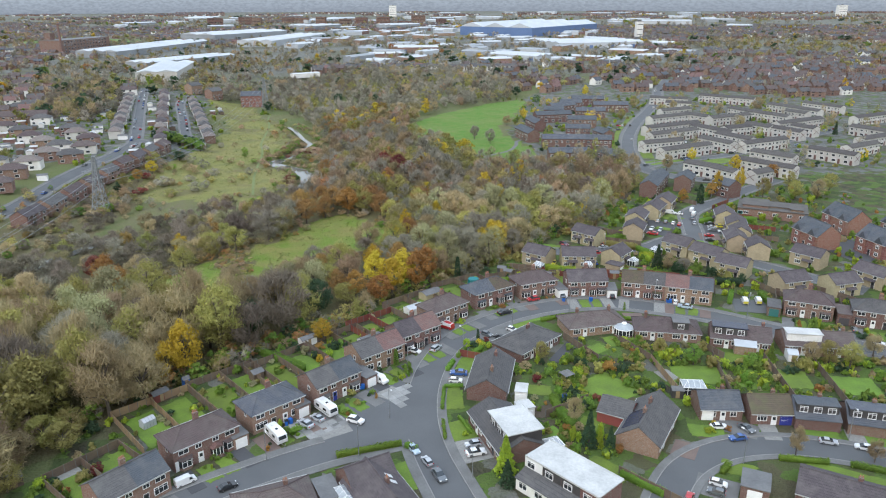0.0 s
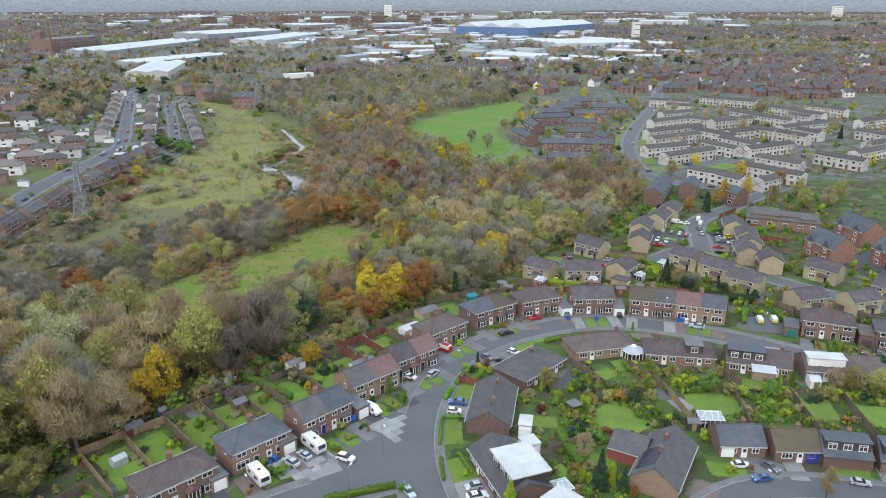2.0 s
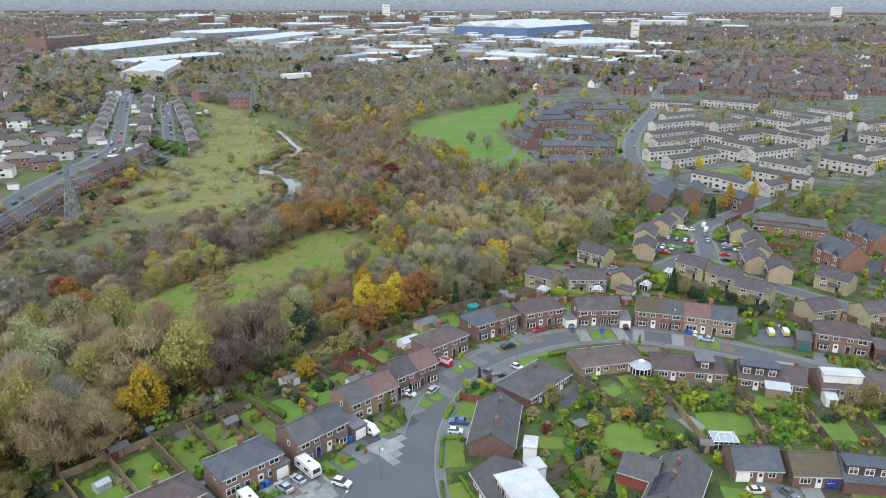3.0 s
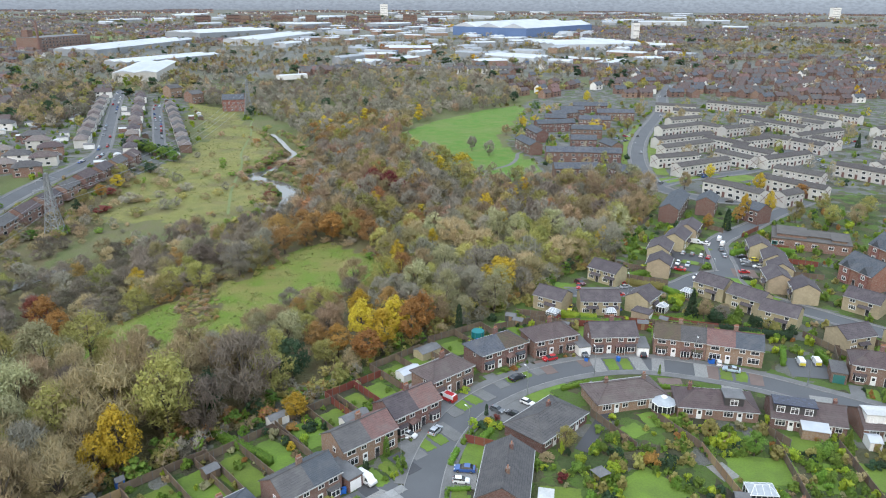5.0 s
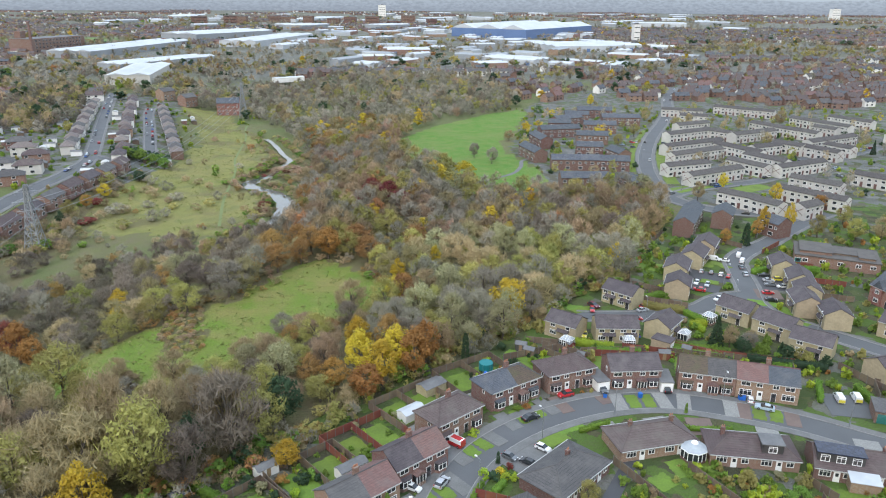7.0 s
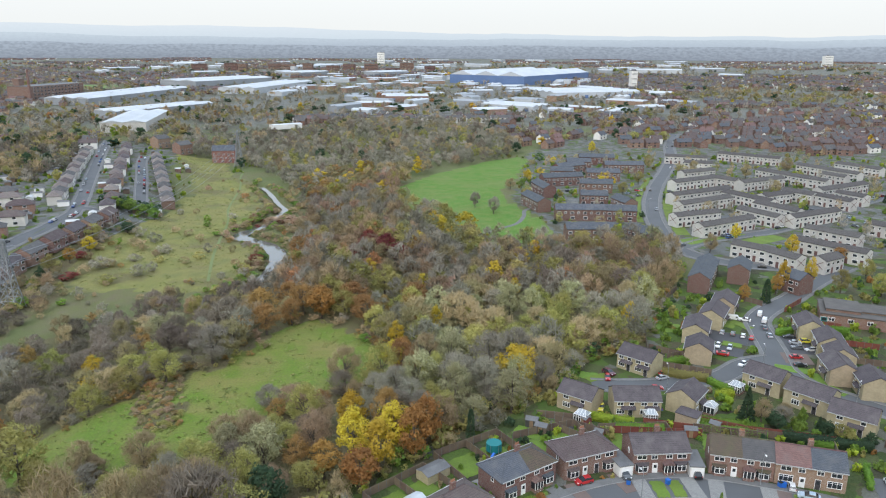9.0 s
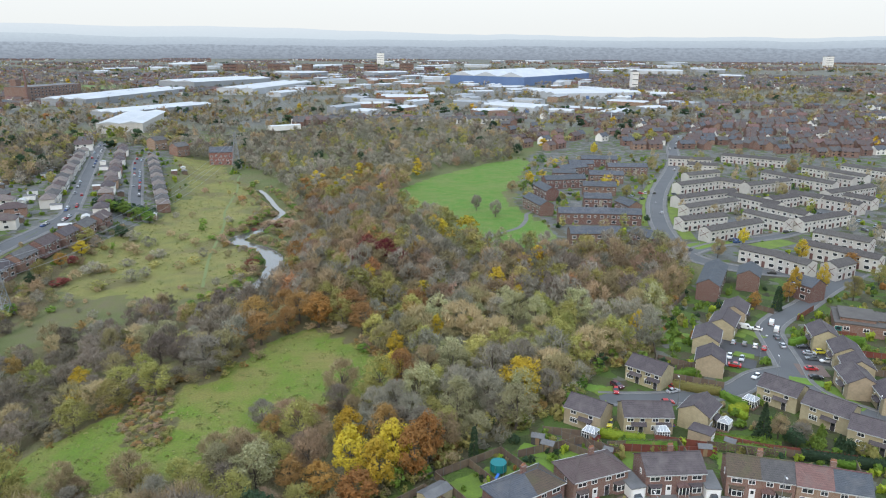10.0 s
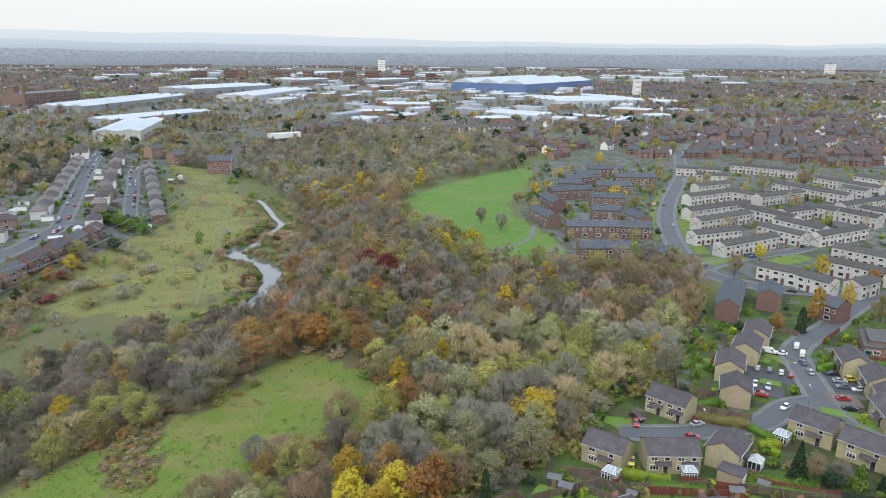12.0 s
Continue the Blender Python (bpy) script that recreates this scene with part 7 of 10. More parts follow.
def far_town(name, rows, label):
    """Distant houses, each with walls and a pitched roof, joined."""
    mats = ["brick", "brick_orange", "render", "brick_dark", "tile_brown", "tile_grey", "tile_red", "slate", "glass"]
    mb = MB()
    for x, y, rot, L, D, e, r, wi, ri in rows:
        c, s = math.cos(rot), math.sin(rot)

        def w(a, b, z):
            return (x + a * c - b * s, y + a * s + b * c, z + float(0))

        p = [w(-L / 2, -D / 2, -1), w(-L / 2, D / 2, -1), w(-L / 2, D / 2, e), w(-L / 2, 0, r), w(-L / 2, -D / 2, e), w(L / 2, -D / 2, -1), w(L / 2, D / 2, -1), w(L / 2, D / 2, e), w(L / 2, 0, r), w(L / 2, -D / 2, e)]
        mb.solid(p, [(0, 1, 2, 3, 4), (9, 8, 7, 6, 5), (0, 4, 9, 5), (1, 6, 7, 2)], wi)
        o = 0.4
        for sg in (-1, 1):
            mb.face([w(-L / 2 - 0.2, sg * (D / 2 + o), e - 0.2), w(L / 2 + 0.2, sg * (D / 2 + o), e - 0.2), w(L / 2 + 0.2, 0, r + 0.1), w(-L / 2 - 0.2, 0, r + 0.1)], 4 + ri)
        if y < 1200:
            for i in range(int(L // 5)):
                px = -L / 2 + 2.4 + 5 * i
                for z in (1.0, 3.4):
                    mb.face([w(px - 0.8, -D / 2 - 0.05, z), w(px + 0.8, -D / 2 - 0.05, z), w(px + 0.8, -D / 2 - 0.05, z + 1.2), w(px - 0.8, -D / 2 - 0.05, z + 1.2)], 8)
            ch = w(0, 0, r)
            mb.box(ch[0] - 0.4, ch[0] + 0.4, ch[1] - 0.4, ch[1] + 0.4, r - 0.5, r + 1.3, 0)
    return solo(name, mb, [M[k] for k in mats], label, "houses", kind="stuff")


trng = np.random.default_rng(33)
rows, belts = [], []
GREENS = [(270, 480, 60), (560, 1180, 130), (700, 1150, 120), (480, 1230, 90), (640, 1330, 150), (-640, 1420, 130), (-520, 1300, 90), (-40, 700, 60)]


def town_block(cx, cy, size, rot, dens, walls, roofs):
    c, s = math.cos(rot), math.sin(rot)
    for j in range(int(size / 23)):
        for i in range(int(size / 13.5)):
            a, b = -size / 2 + 13.5 * i, -size / 2 + 23 * j + (12 if i % 7 < 4 else 0) * 0.3
            x, y = cx + a * c - b * s, cy + a * s + b * c
            if trng.random() > dens or any(math.hypot(x - gx, y - gy) < gr for gx, gy, gr in GREENS):
                continue
            if inside(SUBURB_N, x, y) and y < 600 or inside(NORTH, x, y) or inside(GREEN, x, y) or (-330 < x < 330 and 900 < y < 1850) or (-460 < x < -120 and y < 1240):
                continue
            if (y < 600 and x < 330) or (y < 640 and x < 200) or on_road(x, y, 6):
                continue
            if trng.random() < 0.16:
                belts.append((x, y))
                continue
            rows.append((x, y, rot + (math.pi / 2 if trng.random() < 0.12 else 0), trng.uniform(9, 13.2), 6.6, 4.4, trng.uniform(6.6, 7.4), int(trng.choice(4, p=walls)), int(trng.choice(4, p=roofs))))


def west_block(cx, cy):
    for j in range(4):
        for i in range(6):
            a, b = -45 + 17 * i, -45 + 27 * j
            x, y = cx + a * 0.94 - b * 0.34, cy + a * 0.34 + b * 0.94
            if on_house(x, y, 7) or on_road(x, y, 7) or inside(WEST_WOOD, x, y) or trng.random() < 0.15:
                continue
            rows.append((x, y, 0.35, trng.uniform(9, 13), 7.5, 5.0, 7.6, int(trng.integers(0, 4)), int(trng.integers(0, 3))))


for by in range(12):
    for bx in range(22):
        cx, cy = -1250 + 122 * bx + trng.uniform(-20, 20), 700 + 122 * by + trng.uniform(-20, 20)
        if abs(cx) > 0.75 * cy + 120:
            continue
        town_block(cx, cy, 118, trng.choice([0.1, 0.45, -0.3, 0.8, -0.7]), 0.88 if cx > 150 else 0.66, (0.36, 0.16, 0.13, 0.35), (0.46, 0.30, 0.08, 0.16))
for bx, cy in ((360, 560), (450, 620), (370, 480), (470, 520), (560, 600), (400, 700), (520, 700), (330, 640), (600, 700), (420, 400), (500, 440), (380, 330), (470, 350)):
    town_block(bx, cy, 105, trng.choice([0.3, -0.5]), 0.85, (0.42, 0.14, 0.08, 0.36), (0.50, 0.30, 0.06, 0.14))
for bx, cy in ((-330, 420), (-330, 530), (-300, 640), (-400, 600), (-430, 480), (-430, 720), (-520, 640), (-360, 360)):
    west_block(bx, cy)
for k in range(64):
    town_block(trng.uniform(-2300, 2700), trng.uniform(2150, 4200), 250, trng.uniform(0, 3), 0.5, (0.4, 0.25, 0.2, 0.15), (0.4, 0.25, 0.2, 0.15))
for k in range(9):
    rows.append((-120 + 26 * k, 838 + 3 * (k % 3), 0.05, 22, 8, 5, 7.6, 2, 1))
far_town("far_houses", rows, "rows of distant brick and rendered houses")

trees = []
for x, y in belts:
    trees.append((("bare_brown", "olive", "bare_grey", "dark", "rust", "yellow")[int(trng.choice(6, p=(0.24, 0.18, 0.46, 0.07, 0.03, 0.02)))], x, y, trng.uniform(6, 11), trng.uniform(7, 12)))
for k in range(2600):
    y = 640 + 2600 * trng.random() ** 1.5
    x = trng.uniform(-0.8 * y - 60, 0.8 * y + 60)
    if (-430 < x < 330 and 1000 < y < 1850 and trng.random() < 0.45) or inside(NORTH, x, y) or inside(SUBURB_N, x, y):
        continue
    if (abs(x + 260) < 60 and abs(y - 770) < 60) or on_road(x, y, 5):
        continue
    sp = ("bare_brown", "olive", "bare_grey", "dark", "rust", "yellow", "green")[int(trng.choice(7, p=(0.24, 0.17, 0.50, 0.05, 0.02, 0.01, 0.01)))]
    n = 1 if y < 1200 else 3
    for _ in range(n):
        trees.append((sp, x + trng.uniform(-14, 14), y + trng.uniform(-10, 10), trng.uniform(7, 12), trng.uniform(9, 14)))
for k in range(1500):
    x, y = trng.uniform(-480, 330), trng.uniform(815, 1500)
    if on_house(x, y, 3) or any(abs((x - a) * c + (y - b) * s) < l + 4 and abs(-(x - a) * s + (y - b) * c) < w + 4 for a, b, c, s, l, w in SHEDS) or trng.random() < 0.35:
        continue
    trees.append((("bare_brown", "bare_grey", "olive", "bare_red", "dark")[int(trng.choice(5, p=(0.22, 0.52, 0.16, 0.05, 0.05)))], x, y, trng.uniform(6, 10), trng.uniform(8, 13)))
for k in range(420):
    x, y = trng.uniform(-400, -120), trng.uniform(640, 960)
    if any(abs((x - a) * c + (y - b) * s) < l + 5 and abs(-(x - a) * s + (y - b) * c) < w + 5 for a, b, c, s, l, w in SHEDS) or on_house(x, y, 4) or on_road(x, y, 4) or inside(NORTH, x, y) or inside(MEADOW, x, y):
        continue
    trees.append((("bare_brown", "bare_grey", "olive", "alder", "dark", "rust")[int(trng.choice(6, p=(0.26, 0.36, 0.18, 0.10, 0.06, 0.04)))], x, y, trng.uniform(6, 10), trng.uniform(8, 12)))
for gx, gy, gr in GREENS[1:7]:
    for k in range(70):
        a, q = trng.uniform(0, 6.28), gr * trng.random() ** 0.5
        if trng.random() < 0.6:
            trees.append((("bare_brown", "olive", "bare_grey")[k % 3], gx + q * math.cos(a), gy + q * math.sin(a), trng.uniform(7, 11), trng.uniform(9, 13)))
for k in range(230):
    x, y = trng.uniform(-420, -190), trng.uniform(330, 720)
    if on_road(x, y, 4) or not (x < -262 or y > 640 or y < 400) or on_house(x, y, 2.5):
        continue
    trees.append((("bare_brown", "olive", "bare_grey", "green", "dark")[int(trng.choice(5, p=(0.36, 0.26, 0.2, 0.1, 0.08)))], x, y, trng.uniform(6, 11), trng.uniform(6, 10)))
forest("town_trees", trees, 46, 2.9, "bare and olive trees scattered through the town", 9)

# ---------------------------------------------------------------- pylons
def pylon(x, y, h):
    th = thing("pylon", "grey steel lattice electricity pylon in the meadow", "pylon", Matrix.Translation((x, y, float(gz(x, y)))), "pylons")

    def half(z):
        return 2.6 * (1 - z / h) ** 1.4 + 0.5

    levels = [h * t for t in (0, 0.16, 0.3, 0.42, 0.53, 0.63, 0.72, 0.81, 0.9, 1.0)]
    cor = [(-1, -1), (1, -1), (1, 1), (-1, 1)]
    for a, b in cor:
        mb = MB()
        for z0, z1 in zip(levels[:-1], levels[1:]):
            mb.tube((a * half(z0), b * half(z0), z0 - 0.2), (a * half(z1), b * half(z1), z1), 0.2, 0.18, 4)
        tagged(part("leg", mb, M["steel"], th), kind="stuff")
    for i in range(4):
        (a, b), (c, d) = cor[i], cor[(i + 1) % 4]
        mb = MB()
        for z0, z1 in zip(levels[:-1], levels[1:]):
            p, q = half(z0), half(z1)
            mb.tube((a * p, b * p, z0), (c * q, d * q, z1), 0.1, 0.1, 4).tube((c * p, d * p, z0), (a * q, b * q, z1), 0.1, 0.1, 4).tube((a * q, b * q, z1), (c * q, d * q, z1), 0.09, 0.09, 4)
        tagged(part("bracing", mb, M["steel"], th), kind="stuff")
    for z, w in ((0.62, 4.2), (0.76, 5.0), (0.9, 3.6)):
        for s in (-1, 1):
            mb = MB().tube((0, 0.5, h * z), (s * w, 0, h * z), 0.08, 0.06, 4).tube((0, -0.5, h * z), (s * w, 0, h * z), 0.08, 0.06, 4).tube((s * 0.5, 0, h * z + 1.4), (s * w, 0, h * z), 0.06, 0.06, 4)
            mb.tube((s * w, 0, h * z), (s * w, 0, h * z - 1.3), 0.09, 0.09, 5)
            part("cross_arm", mb, M["steel"], th, Matrix.Rotation(0.5, 4, "Z"))
    return th


pylon(-140, 302, 25)
pylon(-133, 603, 27)
for s in (-4.2, 4.2):
    for z in (0.62, 0.76):
        mb = MB()
        a, b = Vector((-140 + s, 302, 25 * z - 10.4)), Vector((-133 + s, 603, 27 * z - 10.4))
        pts = [a.lerp(b, t / 20) - Vector((0, 0, 9 * (1 - (t / 10 - 1) ** 2))) for t in range(21)]
        for p, q in zip(pts[:-1], pts[1:]):
            mb.tube(p, q, 0.07, 0.07, 4)
        a2 = Vector((-150 + s, 100, 25 * z - 9.4))
        pts = [a.lerp(a2, t / 14) - Vector((0, 0, 6 * (1 - (t / 7 - 1) ** 2))) for t in range(15)]
        for p, q in zip(pts[:-1], pts[1:]):
            mb.tube(p, q, 0.07, 0.07, 4)
        solo("power_line", mb, M["steel"], "thin sagging power cable between pylons", "cable", group="power lines", kind="stuff")


# ---------------------------------------------------------------- vehicles
def car_paint(name, c):
    return sheen(name, c, 0.28, 0.1, 0.6)


PAINT = {"white": car_paint("white_car_paint", (0.72, 0.72, 0.72)), "silver": car_paint("silver_car_paint", (0.42, 0.44, 0.47)), "grey": car_paint("grey_car_paint", (0.12, 0.13, 0.14)), "black": car_paint("black_car_paint", (0.02, 0.022, 0.026)),
         "blue": car_paint("blue_car_paint", (0.04, 0.10, 0.30)), "red": car_paint("red_car_paint", (0.42, 0.02, 0.025)), "paleblue": car_paint("pale_blue_car_paint", (0.38, 0.47, 0.55)), "yellow": car_paint("yellow_car_paint", (0.62, 0.55, 0.05)), "brightblue": car_paint("bright_blue_car_paint", (0.02, 0.16, 0.5)), "plum": car_paint("plum_car_paint", (0.10, 0.02, 0.035))}


def extrude(mb, prof, w0, inset, mi=0):
    """A side profile (x, z) made solid across y, its flanks drawn in at the top."""
    zs = [z for _, z in prof]
    lo, hi = min(zs), max(zs)
    n = len(prof)
    pts = []
    for s in (-1, 1):
        for x, z in prof:
            pts.append((x, s * (w0 - inset * (z - lo) / (hi - lo + 1e-6)), z))
    faces = [tuple(range(n))[::-1], tuple(range(n, 2 * n))] + [(i, (i + 1) % n, n + (i + 1) % n, n + i) for i in range(n)]
    return mb.solid(pts, faces, mi)


def car_master(color, kind="hatch"):
    word = {"hatch": "hatchback", "estate": "saloon", "van": "van"}[kind]
    names = {"paleblue": "pale blue", "brightblue": "bright blue"}
    th = thing("van" if kind == "van" else "car", f"{names.get(color, color)} {word} parked at the kerb", "van" if kind == "van" else "car", Matrix.Translation((0, -400, -50)), "parked vehicles")
    if kind == "hatch":
        body = [(-1.95, 0.28), (-2.0, 0.62), (-1.92, 0.92), (-1.3, 0.98), (0.95, 0.94), (1.8, 0.80), (2.0, 0.62), (2.0, 0.28)]
        cab = [(-1.85, 0.95), (-1.5, 1.4), (0.1, 1.44), (0.98, 0.93)]
        top = [(-1.48, 1.40), (-1.3, 1.47), (-0.05, 1.49), (0.12, 1.44)]
        wx, w = (-1.22, 1.24), 0.87
    elif kind == "estate":
        body = [(-2.2, 0.28), (-2.25, 0.66), (-2.15, 0.93), (-1.4, 0.98), (0.95, 0.94), (1.95, 0.80), (2.2, 0.6), (2.2, 0.28)]
        cab = [(-1.75, 0.96), (-1.15, 1.38), (0.05, 1.42), (0.98, 0.93)]
        top = [(-1.15, 1.38), (-1.0, 1.45), (-0.1, 1.47), (0.07, 1.42)]
        wx, w = (-1.35, 1.36), 0.89
    else:
        body = [(-2.35, 0.3), (-2.4, 1.0), (-2.35, 1.85), (-2.1, 1.98), (0.9, 1.98), (1.25, 1.85), (1.75, 1.08), (2.4, 0.95), (2.5, 0.65), (2.5, 0.3)]
        cab = [(0.72, 1.1), (0.78, 1.7), (1.2, 1.72), (1.64, 1.1)]
        top = [(-2.0, 1.97), (-1.8, 2.02), (0.6, 2.02), (0.8, 1.97)]
        wx, w = (-1.5, 1.55), 0.95
    part("body", extrude(MB(), body, w, 0.05 if kind != "van" else 0.12), PAINT[color], th)
    part("glazing", extrude(MB(), cab, w - 0.05 if kind != "van" else w + 0.01, 0.2 if kind != "van" else 0.09), M["glass"], th)
    part("roof", extrude(MB(), top, w - 0.22, 0.06), PAINT[color], th)
    for x in wx:
        for s in (-1, 1):
            t = part("wheel", CACHE.setdefault("tyre", MB().tube((0, -0.11, 0), (0, 0.11, 0), 0.32, 0.32, 14).mesh("wheel", [M["black"]])), None, th, Matrix.Translation((x, s * (w - 0.08), 0.32)))
            part("rim", CACHE.setdefault("rim", MB().tube((0, -0.13, 0), (0, 0.13, 0), 0.2, 0.2, 10).mesh("rim", [M["trim"]])), None, t)
    xf, xr = max(p[0] for p in body), min(p[0] for p in body)
    for s in (-1, 1):
        part("headlight", CACHE.setdefault("hl", MB().box(-0.14, 0.06, -0.18, 0.18, 0, 0.14).mesh("headlight", [M["lamp_clear"]])), None, th, Matrix.Translation((xf - 0.06, s * (w - 0.26), 0.62)))
        part("tail_light", CACHE.setdefault("tl", MB().box(-0.06, 0.1, -0.1, 0.1, 0, 0.26).mesh("tail_light", [M["lamp_red"]])), None, th, Matrix.Translation((xr + 0.03, s * (w - 0.16), 0.68)))
    part("bumper", MB().box(xf - 0.1, xf + 0.06, -w + 0.1, w - 0.1, 0.28, 0.46), M["trim"] if kind == "van" else PAINT[color], th)
    return th


MASTERS = {}


def far_car(x, y, color, turn):
    key = ("far", color)
    m = Matrix.Translation((x, y, float(gz(x, y)) + 0.08)) @ Matrix.Rotation(turn, 4, "Z") @ Matrix.Scale(0.9, 4)
    if key not in MASTERS:
        th = thing("car", f"{color} car parked far along the street".replace("paleblue", "pale blue"), "car", m, "parked vehicles")
        body = [(-1.95, 0.28), (-2.0, 0.62), (-1.92, 0.92), (-1.3, 0.98), (0.95, 0.94), (1.8, 0.80), (2.0, 0.62), (2.0, 0.28)]
        low = extrude(MB(), body, 0.87, 0.05)
        for wx in (-1.22, 1.24):
            low.tube((wx, -0.9, 0.32), (wx, 0.9, 0.32), 0.32, 0.32, 10, 1)
        part("body", low, [PAINT[color], M["black"]], th)
        part("glazing", extrude(MB(), [(-1.85, 0.95), (-1.5, 1.4), (0.1, 1.44), (0.98, 0.93)], 0.82, 0.2), M["glass"], th)
        part("roof", extrude(MB(), [(-1.48, 1.40), (-1.3, 1.47), (-0.05, 1.49), (0.12, 1.44)], 0.65, 0.06), PAINT[color], th)
        MASTERS[key] = th
        return th
    return copy_thing(MASTERS[key], m)


def nearest_way(x, y):
    best = None
    for line, *_ in ROADS.values():
        d = np.hypot(line[:, 0] - x, line[:, 1] - y)
        i = int(d.argmin())
        if best is None or d[i] < best[0]:
            j = min(i, len(line) - 2)
            best = (float(d[i]), math.atan2(line[j + 1][1] - line[j][1], line[j + 1][0] - line[j][0]))
    return best


def car(x, y, color, kind="hatch", turn=None):
    """Parked along the street, or nose to the house on a drive."""
    d, a = nearest_way(x, y)
    ang = a if d < 4.4 else a + math.pi / 2
    if turn is not None:
        ang = radians(turn)
    m = Matrix.Translation((x, y, float(gz(x, y)) + (0.05 if d < 3.2 else 0.1))) @ Matrix.Rotation(ang + (math.pi if int(x * 7) % 2 else 0), 4, "Z") @ Matrix.Scale(0.86, 4)
    key = (color, kind)
    if key not in MASTERS:
        MASTERS[key] = car_master(color, kind)
        MASTERS[key].matrix_basis = m
        return MASTERS[key]
    return copy_thing(MASTERS[key], m)


CARS_CRESCENT = [(-13.2, 122.1, "white", "hatch", -25), (-22.8, 121.1, "silver", "estate", -42), (-20.8, 123.2, "silver", "estate", -42), (-13.3, 137.6, "brightblue", "hatch", -45), (-9.5, 138, "white", "van", -42), (-2.1, 151.5, "white", "hatch", -30), (2.9, 152.8, "silver", "hatch", 58),
                 (21.2, 173.0, "black", "estate", None), (29.9, 181.6, "red", "hatch", 20), (38.2, 183.6, "grey", "hatch", 100), (52.0, 183.4, "black", "hatch", 85), (68.3, 178.8, "white", "hatch", 70), (69.9, 175.6, "paleblue", "estate", None), (7.0, 137.4, "white", "hatch", 172),
                 (7.8, 140.6, "blue", "estate", 172), (9.4, 113.6, "silver", "hatch", 15), (9.8, 110.9, "white", "estate", 15)]
CARS_BRANCH = [(-1.6, 112.4, "paleblue", "estate", 118), (0.9, 108.6, "silver", "hatch", 116), (3.0, 104.4, "grey", "estate", 114), (-33.0, 102.2, "black", "estate", None), (-40.6, 103.6, "white", "van", 40), (57.2, 118.4, "white", "estate", 0), (62.3, 117.6, "grey", "estate", -62), (59.4, 114.6, "blue", "estate", 8),
               (75.8, 113.0, "silver", "estate", None), (81.3, 111.0, "white", "hatch", None), (50.6, 101.2, "white", "hatch", -28), (49.4, 98.9, "grey", "hatch", -28), (44.4, 97.6, "red", "hatch", None), (18.5, 158.4, "black", "hatch", -40), (15.5, 160.0, "grey", "hatch", -40), (22.0, 162.6, "white", "hatch", -40), (104.2, 161.4, "grey", "estate", 70), (107.2, 160.4, "grey", "hatch", 70), (100.5, 156.3, "white", "hatch", None), (108.6, 153.0, "white", "estate", None)]
CARS_ESTATE = [(82.6, 232.5, "white", "hatch", None), (86, 254, "silver", "hatch", 62), (88.6, 252.8, "grey", "hatch", 62), (90.9, 251.2, "white", "hatch", 62), (92.6, 249.6, "red", "hatch", 62), (81.0, 244.6, "white", "hatch", 60), (83.6, 243, "silver", "hatch", 60), (79.6, 239, "red", "estate", -28), (94.0, 264.6, "white", "van", -30), (96.8, 263.4, "white", "estate", -30),
               (102.4, 262.6, "white", "van", None), (99.8, 257.3, "grey", "estate", None), (98.6, 251.4, "silver", "estate", None), (103.6, 250.2, "black", "estate", -10), (106.6, 246.6, "yellow", "hatch", 0), (103.2, 246.0, "silver", "estate", -10), (102.2, 242.6, "grey", "estate", -10), (105.0, 241.0, "white", "hatch", 0), (98.6, 236.4, "red", "estate", -5), (97.2, 231.5, "black", "estate", -8)]
CARS_CLOSE = [(46.6, 228.2, "plum", "hatch", -60), (45.6, 225.6, "red", "hatch", 80), (59.2, 225.2, "silver", "estate", 20), (60.4, 227.4, "red", "hatch", 20), (56, 219.6, "red", "hatch", 0), (40.2, 210.2, "yellow", "hatch", 70), (52.6, 209.8, "blue", "hatch", 110)]
for rows_ in (CARS_CRESCENT, CARS_BRANCH, CARS_ESTATE, CARS_CLOSE):
    for row in rows_:
        car(*row)
camper = car(5.6, 164.6, "red", "van", -40)
part("upper_body", extrude(MB(), [(-2.38, 1.12), (-2.30, 1.86), (-2.1, 2.0), (0.9, 2.0), (1.22, 1.88), (1.70, 1.14)], 0.93, 0.1), PAINT["white"], camper, None, "white upper half and roof")
for x in (87.2, 90.9):
    van = car(x, 178.8, "white", "van", 78)
    part("rear_marking", MB().box(-2.44, -2.38, -0.86, 0.86, 0.45, 1.3), PAINT["yellow"], van, None, "high-visibility yellow rear panel")
crng = np.random.default_rng(5)
cols = ["white", "silver", "grey", "black", "blue", "red", "paleblue"]
for name, count in (("vale", 16), ("west", 34), ("court", 16), ("west_back", 26)):
    line, w, *_ = ROADS[name]
    for k in range(count):
        i = int(crng.integers(2, len(line) - 4))
        d = line[i + 1] - line[i]
        d = d / np.linalg.norm(d)
        s = crng.choice([-1, 1]) * (w / 2 - 1.1)
        far_car(line[i][0] - d[1] * s, line[i][1] + d[0] * s, cols[int(crng.integers(0, 7))], math.atan2(d[1], d[0]))
for k in range(60):
    x, y = crng.uniform(70, 215), crng.uniform(350, 470)
    if not on_house(x, y, 2.5) and not on_road(x, y, 1.5):
        far_car(x, y, cols[int(crng.integers(0, 7))], radians(crng.choice([28, -62])))


